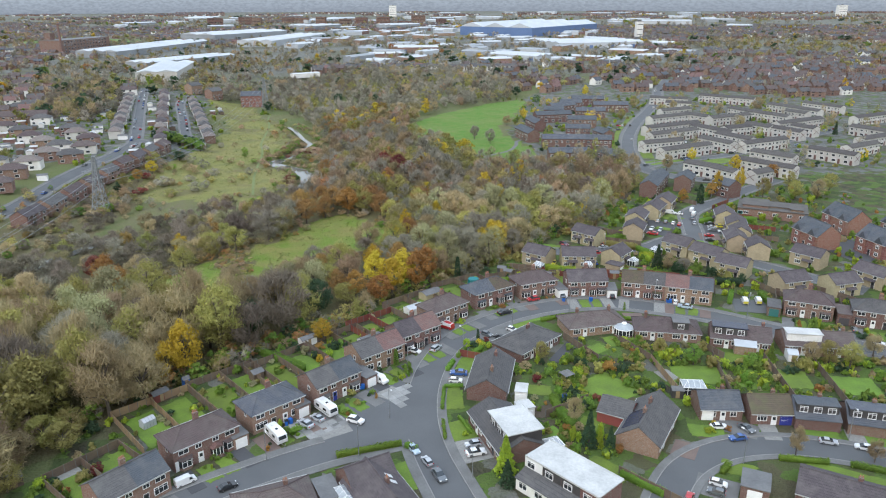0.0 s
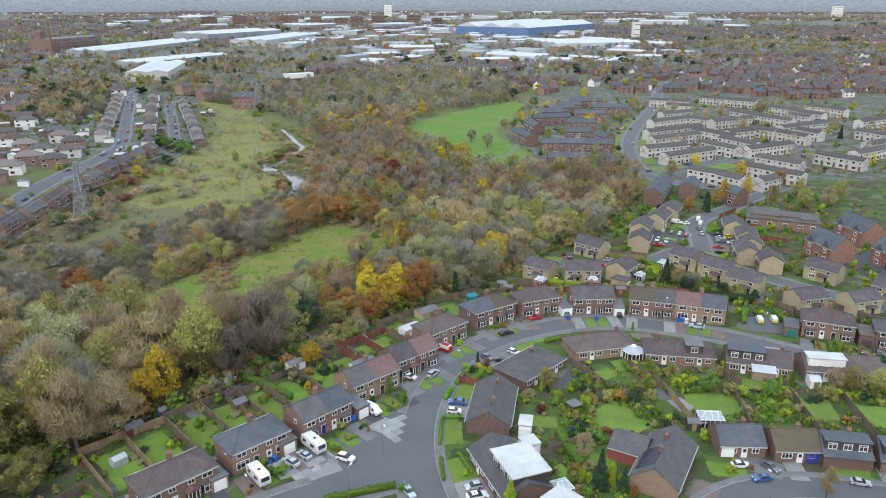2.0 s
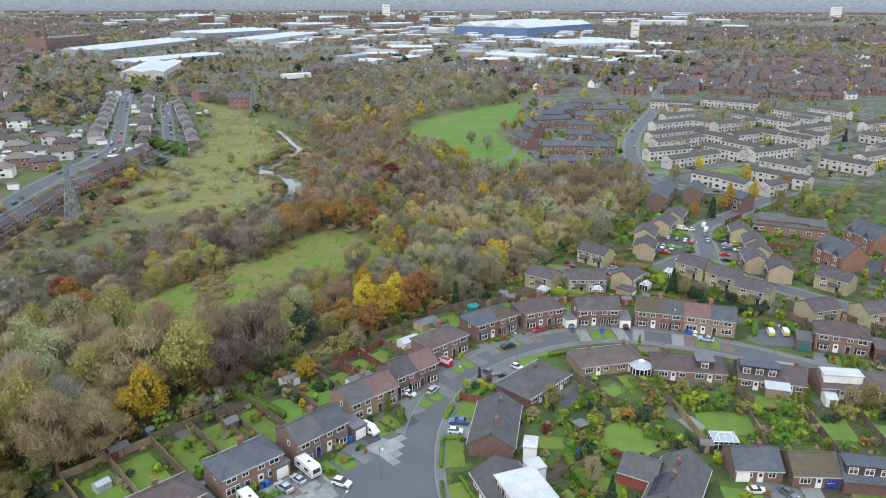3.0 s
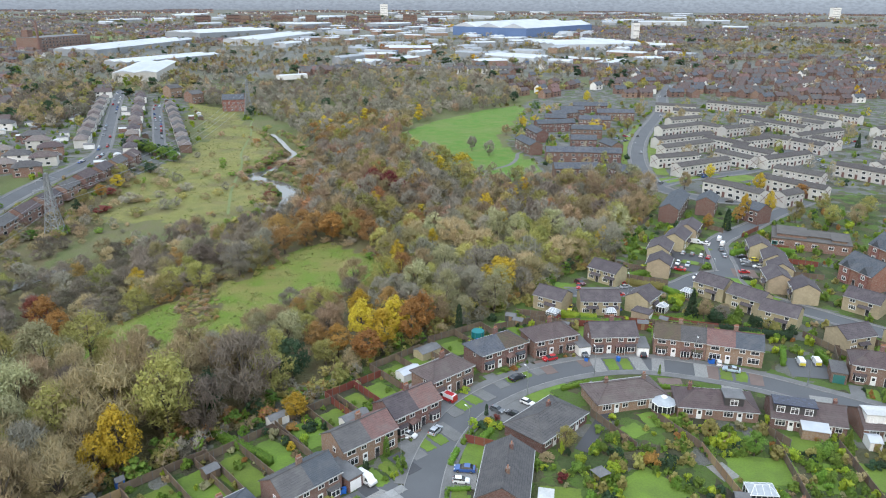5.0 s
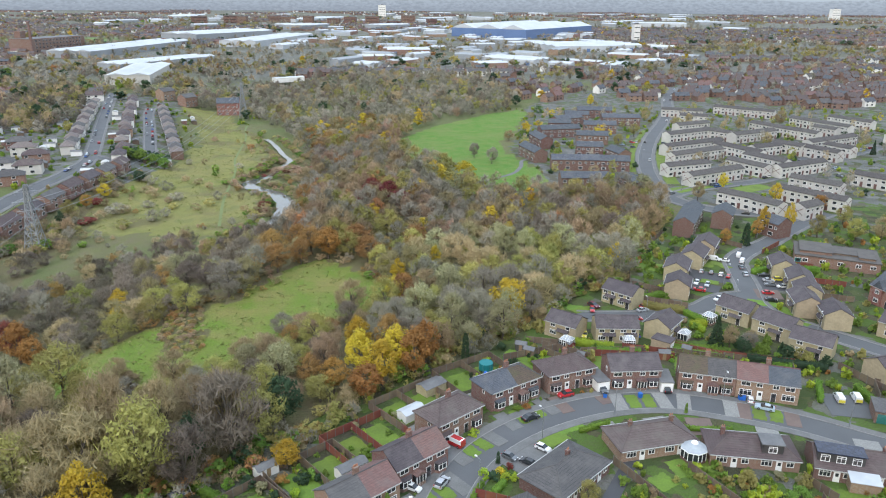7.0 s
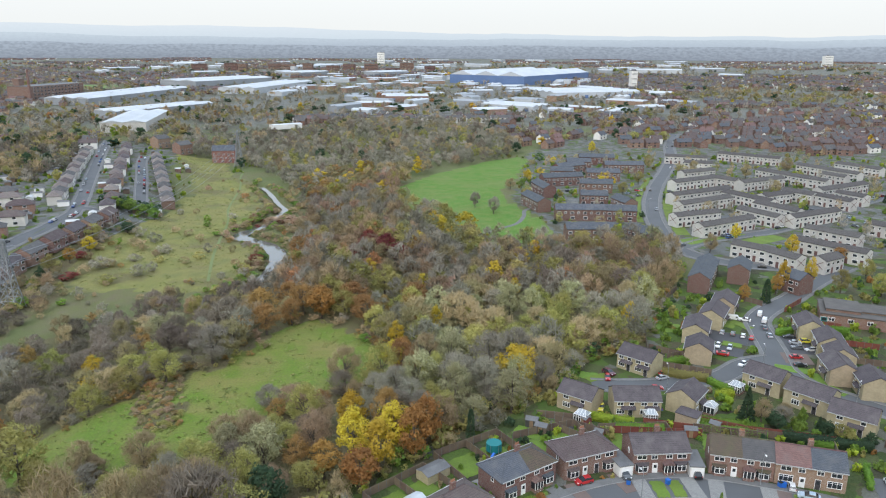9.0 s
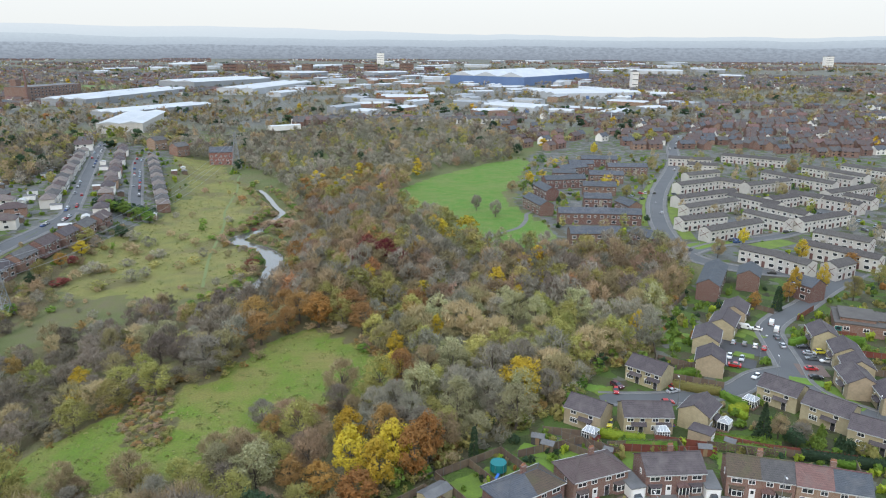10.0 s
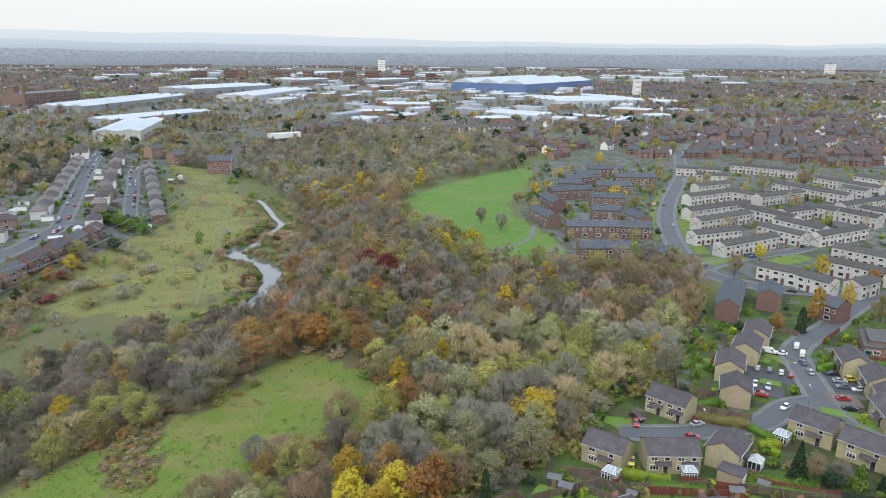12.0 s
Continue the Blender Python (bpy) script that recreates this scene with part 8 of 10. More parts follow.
def caravan(x, y, turn):
    th = thing("caravan", "white touring caravan parked on a drive", "caravan", Matrix.Translation((x, y, 0.08)) @ Matrix.Rotation(radians(turn), 4, "Z") @ Matrix.Scale(0.92, 4), "touring caravans")
    prof = [(-3.0, 0.55), (-3.1, 1.2), (-2.9, 2.4), (-2.4, 2.65), (2.3, 2.65), (2.8, 2.3), (3.05, 1.3), (2.9, 0.55)]
    part("body", extrude(MB(), prof, 1.12, 0.06), PAINT["white"], th)
    part("roof_light", MB().box(-1.6, -1.0, -0.3, 0.3, 2.6, 2.78), M["lamp_clear"], th)
    part("roof_light", MB().box(0.2, 0.7, -0.25, 0.25, 2.6, 2.76), M["glass"], th)
    for s in (-1, 1):
        for x0, w in ((-2.2, 1.1), (0.4, 1.3)):
            part("window", MB().box(x0, x0 + w, -0.02, 0.02, 1.35, 1.95), M["glass"], th, Matrix.Translation((0, s * 1.09, 0)))
        part("stripe", MB().box(-2.9, 2.8, -0.015, 0.015, 0.95, 1.12), M["trim"], th, Matrix.Translation((0, s * 1.115, 0)))
        t = part("wheel", CACHE["tyre"], None, th, Matrix.Translation((-0.2, s * 1.02, 0.32)))
        part("rim", CACHE["rim"], None, t)
    part("window", MB().solid([(2.79, -0.8, 2.2), (2.79, 0.8, 2.2), (3.0, 0.85, 1.5), (3.0, -0.85, 1.5), (2.85, -0.8, 2.22), (2.85, 0.8, 2.22), (3.06, 0.85, 1.48), (3.06, -0.85, 1.48)], BOXF), M["glass"], th)
    part("drawbar", MB().tube((2.9, -0.4, 0.5), (4.0, 0, 0.5), 0.05, 0.05, 5).tube((2.9, 0.4, 0.5), (4.0, 0, 0.5), 0.05, 0.05, 5).tube((3.7, 0, 0.5), (3.7, 0, 0), 0.05, 0.05, 5), M["trim"], th)
    return th


caravan(-27.6, 116.6, -52)
caravan(-19.4, 125.7, -48)
car(103.5, 268.0, "white", "van", 60)


# ---------------------------------------------------------------- gardens
def patch(name, x, y, rot, w, d, mk, label, z=0.05, kind="structure"):
    m = Matrix.Translation((x, y, float(gz(x, y)))) @ Matrix.Rotation(radians(rot), 4, "Z")
    mb = MB()
    n = 10
    z += 0.004 * (int(abs(x * 7.3 + y * 3.1)) % 6)
    g = np.random.default_rng(int(abs(x * 31 + y * 17)))
    ring = []
    for i in range(4 * n):
        k, t = divmod(i, n)
        t /= n
        p = ((-w / 2 + w * t, -d / 2), (w / 2, -d / 2 + d * t), (w / 2 - w * t, d / 2), (-w / 2, d / 2 - d * t))[k]
        j = g.uniform(-0.22, 0.22, 2) if mk in ("lawn", "soil") else (0, 0)
        ring.append((p[0] + j[0], p[1] + j[1], z))
    mb.face(ring)
    low = [(a, b, -0.05) for a, b, _ in ring]
    for i in range(4 * n):
        j = (i + 1) % (4 * n)
        mb.face([low[i], low[j], ring[j], ring[i]])
    return solo(name, mb, M[mk], label, name, m, kind=kind)


PANEL = {mk: MB().box(-0.88, 0.88, -0.03, 0.03, 0.12, 1.75).box(-0.9, 0.9, -0.05, 0.05, 1.72, 1.8).mesh("panel", [M[mk]]) for mk in ("wood", "wood_red", "wood_pale")}
POST = {mk: MB().box(-0.05, 0.05, -0.05, 0.05, -0.2, 1.88).mesh("post", [M[mk]]) for mk in ("wood", "wood_red", "concrete")}


def fence(x0, y0, x1, y1, mk="wood", post="concrete", label="weathered timber panel fence with concrete posts"):
    ln = math.hypot(x1 - x0, y1 - y0)
    n = max(1, round(ln / 1.86))
    th = thing("fence", label, "fence", Matrix.Translation((x0, y0, float(gz(x0, y0)))) @ Matrix.Rotation(math.atan2(y1 - y0, x1 - x0), 4, "Z"), "garden fences")
    s = ln / n
    for i in range(n + 1):
        part("post", POST[post], None, th, Matrix.Translation((s * i, 0, 0)))
        if i < n:
            part("panel", PANEL[mk], None, th, Matrix.Translation((s * (i + 0.5), 0, 0)) @ Matrix.Diagonal((s / 1.86, 1, 1, 1)))
    return th


def shed(x, y, rot, w=2.2, d=1.8, mk="wood", top="felt_grey", label="small timber garden shed"):
    th = thing("shed", label, "shed", Matrix.Translation((x, y, float(gz(x, y)))) @ Matrix.Rotation(radians(rot), 4, "Z"), "garden sheds")
    part("wall", wall_mesh(w, d, 1.8, 2.35, "gable"), M[mk], th)
    part("roof", roof_mesh(w, d, 1.8, 2.35, "gable", 0.12, 0.05), M[top], th)
    part("door", MB().box(-0.4, 0.4, -d / 2 - 0.03, -d / 2, 0.05, 1.7), M["wood_pale"], th)
    FOOT.append((x, y, math.cos(radians(rot)), math.sin(radians(rot)), w / 2, d / 2))
    return th


grng = np.random.default_rng(17)


def plot(x, y, rot, L, D=7.0, back=17.0, front=6.5, mk="wood", drive="concrete", fences=(0, 1, 2), lawn_front=True):
    """Front drive and lawn, back lawns, fences and borders of a pair of houses."""
    c, s = math.cos(radians(rot)), math.sin(radians(rot))

    def w(a, b):
        return (x + a * c - b * s, y + a * s + b * c)

    for k, sg in enumerate((-1, 1)):
        px, py = w(sg * L * 0.26, D / 2 + 2.0 + (back - 3) * 0.52)
        patch("lawn", px, py, rot, L * 0.43, (back - 4) * grng.uniform(0.72, 0.95), "lawn", "mown back lawn between fences")
        px, py = w(sg * L * 0.25, D / 2 + 1.3)
        patch("patio", px, py, rot, L * 0.44, 2.2, "flag", "paved concrete patio behind the house", 0.06)
        px, py = w(sg * L * 0.38, -D / 2 - front / 2 - 0.3)
        patch("driveway", px, py, rot, 2.8, front, drive, "paved front drive beside the lawn", 0.07)
        if lawn_front:
            px, py = w(sg * L * 0.13, -D / 2 - front / 2 - 0.3)
            patch("lawn", px, py, rot, L * 0.2, front * 0.8, "lawn", "small front lawn with planted border", 0.06)
        for _ in range(4):
            a, b = sg * L * grng.uniform(0.05, 0.5), -D / 2 - grng.uniform(0.8, front)
            qx, qy = w(a, b)
            if not on_road(qx, qy, 2.2) and not on_house(qx, qy, 0.4) and not any(math.hypot(qx - r[0], qy - r[1]) < 3 for r in CARS_CRESCENT + CARS_BRANCH):
                bush(("lf_green", "lf_dark", "lf_bright", "lf_hedge", "lf_orange")[int(grng.integers(0, 5))], qx, qy, grng.uniform(0.7, 1.6), grng.uniform(0.6, 1.5), int(grng.integers(0, 3)))
        for _ in range(5):
            a, b = sg * L * (0.48 if grng.random() < 0.5 else 0.06) + grng.uniform(-0.5, 0.5), D / 2 + grng.uniform(3, back)
            qx, qy = w(a, b)
            if not on_house(qx, qy, 0.3):
                bush(("lf_green", "lf_olive", "lf_dark", "lf_bright", "tw_brown", "lf_orange", "lf_hedge", "lf_willow")[int(grng.integers(0, 8))], qx, qy, grng.uniform(0.8, 2.4), grng.uniform(0.7, 2.0), int(grng.integers(0, 3)))
    xs_ = (-L / 2 - 1.2, 0.0, L / 2 + 1.2)
    for i in fences:
        fence(*w(xs_[i], D / 2 + 2), *w(xs_[i], D / 2 + back), mk)
    fence(*w(xs_[0], D / 2 + back), *w(xs_[2], D / 2 + back), mk)


plot(-48.2, 98.7, 50, 11.5, back=13, mk="wood")
plot(-40.7, 112.8, 42, 13.6, back=19, mk="wood_pale", drive="asphalt_dark")
plot(-30.0, 123.6, 41, 13.0, back=19, mk="wood", drive="block_red")
plot(-19.5, 132.6, 43, 13.6, back=18, mk="wood")
plot(-11.0, 145.6, 39.5, 12.2, back=15, mk="wood", drive="asphalt_dark")
plot(-2.6, 155.6, 39, 12.0, back=15, mk="wood_red")
plot(4.8, 169.5, 40, 12.0, back=13)
plot(17.2, 181, 32, 13.4, back=13)
plot(30.4, 186.6, 20, 12.4, back=11, fences=(2,), drive="block_red", lawn_front=False)
plot(45, 186.4, 2, 12.4, back=11, fences=(2,), drive="flag")
plot(60.6, 184.2, -16, 12.2, back=11, fences=(1,), drive="flag", lawn_front=False)
plot(72, 180.4, -19, 12.2, back=12, fences=(2,), drive="block_red")
plot(100, 170.4, -23, 12.0, back=9)
plot(114.5, 163.6, -24, 12.4, back=10)

# wide asphalt apron at the junction
mb = MB()
mb.face([(a, b, 0.04) for a, b in APRON])
solo("forecourt", mb, M["asphalt"], "wide worn asphalt forecourt at the junction", "forecourt", kind="structure")
patch("paving", -17.6, 119.0, 30, 7.5, 4.0, "flag", "patched pale concrete slabs in the forecourt", 0.055)
patch("paving", -7.0, 133.2, 60, 5.0, 4.4, "flag", "patched pale concrete slabs in the forecourt", 0.055)

for x, y, r, w, d in ((39.4, 134.0, 35, 10, 11), (60.9, 139.5, -10, 12, 8), (71.5, 147.4, -18, 8, 4.5), (80.6, 137.0, -10, 7, 8), (71.0, 138.2, -10, 4, 7), (92.6, 133.6, -10, 9, 8), (23.6, 133.8, -8, 7, 4), (24.0, 166.2, 30, 7, 4.5), (28.4, 170.0, 25, 6, 3), (6.6, 131.6, -10, 3.2, 5), (7.4, 118.6, 18, 4.8, 7.0),
                      (9.8, 144.6, -16, 4.5, 8), (47.0, 156.6, 12, 6, 5), (54.6, 117.6, -8, 6.4, 4), (76.0, 115.8, -11, 6.2, 3.4), (85.0, 113.2, -16, 6.2, 3.2)):
    patch("lawn", x, y, r, w, d, "lawn", "mown green garden lawn with ragged edge")
for x, y, r, w, d in ((74.5, 103.2, -28, 14, 3.4), (33.0, 106.0, -48, 8, 4), (49.6, 157.0, 12, 6, 3), (-2.4, 105.0, -62, 8, 3.2), (56.0, 105.6, -28, 6, 4), (71.5, 259.3, 60, 7, 9), (88.4, 261.4, 60, 4, 8), (96.4, 222.0, -45, 5, 11), (85.6, 246.2, -30, 5, 3), (42.0, 227.2, -20, 6, 3.6),
                      (125.4, 361.0, 28, 34, 8), (146.0, 357.0, 28, 22, 9), (165.0, 381.0, 28, 16, 7), (176, 488, 28, 44, 7), (31.4, 203.2, -36, 7, 6)):
    patch("lawn", x, y, r, w, d, "lawn", "mown grass verge beside the houses")
for x, y, r, w, d, mk in ((87.0, 250.6, 62, 8, 13, "asphalt_dark"), (82.0, 241.8, 60, 6, 9, "asphalt_dark"), (103.6, 245.0, -12, 9, 12, "asphalt_dark"), (98.8, 236.4, -12, 7, 7, "block_red"), (88.0, 176.6, 78, 9, 9, "asphalt"), (9.4, 112.4, 18, 6, 7, "flag"), (19.0, 160.4, -45, 5, 10, "concrete"), (7.6, 138.8, -10, 4.4, 6, "flag"), (60.8, 118.6, -30, 8, 5, "concrete"), (50.2, 100.6, -28, 7, 6, "concrete"),
                          (34.0, 153.0, -32, 2.6, 16, "asphalt_dark"), (140, 222, 14, 16, 30, "asphalt_dark"), (84, 412, -8, 24, 9, "asphalt_dark"), (84, 375, -4, 22, 9, "asphalt_dark"), (152, 398, 28, 26, 9, "asphalt"), (195, 414, 28, 26, 9, "asphalt"), (62.0, 140.8, 0, 4, 3.4, "soil")):
    patch("parking", x, y, r, w, d, mk, "hard-surfaced parking area beside houses", 0.045)

for x, y, r, w, d, mk in ((46.4, 170.6, 12, 4.6, 5.2, "flag"), (54.4, 169.6, -6, 5.0, 6.2, "block_red"), (66.6, 166.6, -14, 4.2, 5.4, "flag"), (83.4, 161.4, -17, 4.6, 6.0, "flag"), (36.6, 169.2, 16, 3.0, 4.6, "flag"), (62.6, 188.6, -16, 3.2, 4.4, "flag"), (48.4, 111.6, -30, 4.4, 5.2, "block_red"), (66.6, 117.0, -8, 3.2, 5.6, "flag"), (82.0, 114.6, -14, 3.2, 5.2, "flag")):
    patch("driveway", x, y, r, w, d, mk, "paved front drive between the lawns", 0.06)
vale = ROADS["vale"][0]
verge = np.array([p for p in vale if 366 < p[1] < 505])
solo("verge_1", strip(MB(), verge, 6.0, 0.05, -8.6), M["lawn"], "green mown verge beside the distributor road", "verge", kind="structure")
solo("verge_2", strip(MB(), verge[10:], 3.0, 0.05, 7.0), M["lawn"], "green mown verge beside the distributor road", "verge", kind="structure")

# shrubs and small trees in the inner gardens
INNER = [(24, 112), (34, 108), (38, 112), (34, 122), (42, 130), (55, 132), (100, 126), (108, 140), (98, 144), (66, 152), (50, 157), (36, 157), (32, 146), (26, 140), (20, 142), (20, 122)]
count = 0
while count < 70:
    x, y = grng.uniform(18, 108), grng.uniform(106, 160)
    if not inside(INNER, x, y) or on_house(x, y, 0.7) or on_road(x, y, 2.5):
        continue
    if (x - 39.4) ** 2 + (y - 134) ** 2 < 22 or (x - 60.9) ** 2 + (y - 139.5) ** 2 < 20 or (x - 80.6) ** 2 + (y - 137) ** 2 < 12 or (x - 92.6) ** 2 + (y - 133.6) ** 2 < 14:
        continue
    mk = ("lf_green", "lf_hedge", "lf_bright", "lf_dark", "lf_olive", "tw_brown", "lf_orange", "lf_willow")[int(grng.choice(8, p=(0.2, 0.14, 0.14, 0.14, 0.14, 0.12, 0.06, 0.06)))]
    w = grng.uniform(1.0, 3.0)
    bush(mk, x, y, w, w * grng.uniform(0.6, 1.0), count)
    count += 1
def shrubbery(name, rows, label):
    """Many small far shrubs joined into one mesh."""
    kinds = ["lf_green", "lf_hedge", "lf_bright", "lf_dark", "lf_olive", "tw_brown", "lf_orange"]
    g = np.random.default_rng(4)
    base = {}
    vs, fs, ms, at = [], [], [], 0
    for x, y, w, h in rows:
        j = int(g.choice(7, p=(0.28, 0.22, 0.20, 0.08, 0.16, 0.04, 0.02)))
        if j not in base:
            cl, p, g2 = blob_points(85, 9, 0.75, 1.05, 0.0, 0.34, 0.3, j)
            p[:, 2] = np.abs(p[:, 2])
            base[j] = leaf_tris(p, g2, 0.40, outward(p, cl, g2))
        vv, ff = base[j]
        a = g.uniform(0, 6.28)
        c, s = math.cos(a), math.sin(a)
        vs.append(np.stack([(vv[:, 0] * c - vv[:, 1] * s) * w / 2 + x, (vv[:, 0] * s + vv[:, 1] * c) * w / 2 + y, vv[:, 2] * h / 1.25 + float(gz(x, y)) - 0.05], -1))
        fs.append(ff + at)
        ms.append(np.full(len(ff), j))
        at += len(vv)
    me = tri_mesh(name, np.concatenate(vs), np.concatenate(fs), [M[k] for k in kinds], np.concatenate(ms))
    return solo(name, me, None, label, "shrubs", kind="stuff")


rows = []
for _ in range(3200):
    x, y = grng.uniform(25, 175), grng.uniform(140, 300)
    if not inside(ESTATE, x, y) or on_house(x, y, 0.7) or on_road(x, y, 1.8) or (y < 182 and x < 92) or any(math.hypot(x - r[0], y - r[1]) < 3.0 for r in CARS_ESTATE + CARS_CLOSE) or any(abs(x - px) < 6 and abs(y - py) < 7 for px, py in ((87, 250.6), (82, 241.8), (103.6, 245), (98.8, 236.4), (140, 222))):
        continue
    if len(rows) < 640:
        w = grng.uniform(1.0, 3.4)
        rows.append((x, y, w, w * grng.uniform(0.6, 1.0)))
for _ in range(4200):
    x, y = (grng.uniform(18, 108), grng.uniform(100, 162)) if _ % 3 else (grng.uniform(-75, 20), grng.uniform(92, 190))
    ok = inside(INNER, x, y) if _ % 3 else (inside(ESTATE, x, y) and x - y * 0.62 < -92 and (x < -56 or grng.random() < 0.3))
    if not ok or on_house(x, y, 0.4) or on_road(x, y, 2.0) or any(abs(x - a) < 4.6 and abs(y - b) < 4.2 for a, b in ((39.4, 134), (60.9, 139.5), (80.6, 137), (92.6, 133.6), (23.6, 133.8), (71.5, 147.4), (41.4, 152.6), (33.0, 120.6), (24.2, 125.2), (53.6, 139.4))) or inside(APRON, x, y):
        continue
    if len(rows) < 1130:
        w = grng.uniform(0.8, 2.7)
        rows.append((x, y, w, w * grng.uniform(0.5, 1.0)))
for _ in range(2600):
    x, y = (grng.uniform(-330, -120), grng.uniform(345, 640)) if _ % 2 else (grng.uniform(55, 320), grng.uniform(340, 600))
    if on_house(x, y, 0.7) or on_road(x, y, 1.8) or inside(MEADOW, x, y) or inside(GREEN, x, y) or len(rows) > 2420:
        continue
    w = grng.uniform(1.2, 3.6)
    rows.append((x, y, w, w * grng.uniform(0.6, 1.0)))
shrubbery("garden_planting", rows, "mixed garden shrubs between the estate houses")

conifer(30.9, 113.1, 7.8, 3.6, "lf_dark", label="tall dark conifer in the back garden")
conifer(34.4, 111.2, 5.6, 2.6, "lf_dark")
conifer(32.8, 112.6, 4.6, 1.8, "lf_bright", label="golden conifer in the back garden")
conifer(14.6, 105.4, 7.6, 4.6, "lf_bright", label="large golden conifer by the street")
conifer(14.6, 102.0, 5.2, 3.4, "lf_dark")
conifer(78.9, 144.6, 5.0, 2.6, "lf_green", label="green conifer behind the bungalows")
conifer(9.6, 197.0, 7.5, 2.6, "lf_dark", True, "dark columnar cypress by the wood")
conifer(-6.2, 145.6, 4.0, 1.7, "lf_green", True, "clipped green column by the drive")
conifer(-11.2, 147.0, 3.4, 2.0, "lf_dark")
conifer(13.2, 158.6, 2.6, 1.1, "lf_dark", True, "dark columnar shrub by the drive")
conifer(110.5, 279.3, 8.0, 4.0, "lf_dark", True, "dark cypress beside the street end")
conifer(70.5, 203.4, 8.5, 4.4, "lf_dark")
conifer(81.3, 200.8, 5.0, 3.4, "lf_green")
conifer(84.4, 199.0, 3.6, 2.4, "lf_dark")
conifer(203, 452, 8, 3.6, "lf_dark")
conifer(246, 430, 8, 3.6, "lf_dark")
conifer(53.2, 174.6, 2.4, 0.9, "lf_green", True, "small columnar conifer by the pavement")
for k, (sp, x, y, h, w) in enumerate((("bare_brown", 74.0, 203.6, 6.0, 6.0), ("bare_grey", 77.6, 201.4, 5.5, 5.5), ("bare_brown", 79.4, 204.2, 4.5, 4.5), ("dark", 76.0, 200.0, 4.0, 4.5), ("olive", 87.6, 196.4, 3.6, 4.4))):
    tree(sp, x, y, h, w, k, k * 1.1, "street and garden trees", SPECIES[sp][2].split(" in the")[0].split(" among")[0].split(" by the")[0] + " behind the cream houses")
tree("green", 61.1, 144.0, 5.5, 5.2, 1, group="garden trees", label="rounded dark green garden tree")
for k, (sp, x, y, h, w) in enumerate((("olive", 91.8, 143.6, 6.5, 6.5), ("olive", 95.6, 141.6, 7, 7), ("bare_brown", 88, 144.4, 5.5, 5.5), ("bare_brown", 67.9, 109.4, 6.5, 4.0), ("bare_brown", 81.0, 107.0, 5.0, 4.0), ("bare_brown", 29.6, 121, 6, 5), ("olive", 27.0, 147.0, 5, 5), ("bare_brown", 104.0, 147.0, 6, 6),
                                      ("yellow", 121.6, 291.0, 11, 6), ("yellow", 131.4, 292, 12, 5.5), ("orange", 104.1, 281, 6, 5), ("orange", 118, 288, 7, 6), ("olive", 140, 288, 9, 8), ("olive", 151.4, 284, 9, 9), ("bare_brown", 160.7, 284, 9, 9), ("olive", 157.8, 303, 8, 8), ("olive", 172, 296, 9, 9), ("yellow", 146, 333, 9, 7),
                                      ("yellow", 133, 355, 8, 6), ("bare_brown", 114.6, 335.6, 9, 7), ("bare_brown", 203, 503, 10, 9), ("bare_brown", 238, 522, 11, 10), ("bare_brown", 197, 452, 9, 8), ("bare_brown", 177, 522, 9, 8), ("olive", 112, 453, 8, 8), ("olive", 130, 484, 9, 8), ("yellow", 132, 612, 10, 8), ("olive", 155, 545, 10, 8),
                                      ("olive", 181, 672, 11, 16), ("olive", 196, 676, 11, 16), ("olive", 210, 680, 10, 14), ("bare_brown", 232, 588, 9, 9), ("orange", 159, 322, 7, 7), ("bare_grey", 36, 408, 9, 8), ("bare_brown", 52, 470, 7, 8), ("green", 59, 474, 6, 5), ("yellow", 66, 500, 7, 7), ("bare_grey", 28, 422, 9, 7), ("bare_brown", 84, 293, 7, 7),
                                      ("dark", -252, 540, 11, 9), ("green", -156, 434, 7, 10), ("green", -149, 432, 7, 10), ("green", -142, 430, 7, 10), ("green", -135, 428, 7, 9), ("dark", -138, 400, 6, 9), ("olive", -146, 382, 8, 12), ("yellow", -141, 366, 8, 8), ("orange", -143, 352, 7, 7), ("olive", -146, 341, 8, 8), ("dark", -144, 330, 7, 5), ("dark", -258, 548, 11, 10), ("dark", -246, 552, 10, 9), ("bare_red", 8, 372, 8, 8))):
    tree(sp, x, y, h, w, k, k * 1.9, "street and garden trees", SPECIES[sp][2].replace("in the woodland", "among the houses") + " beside the street")

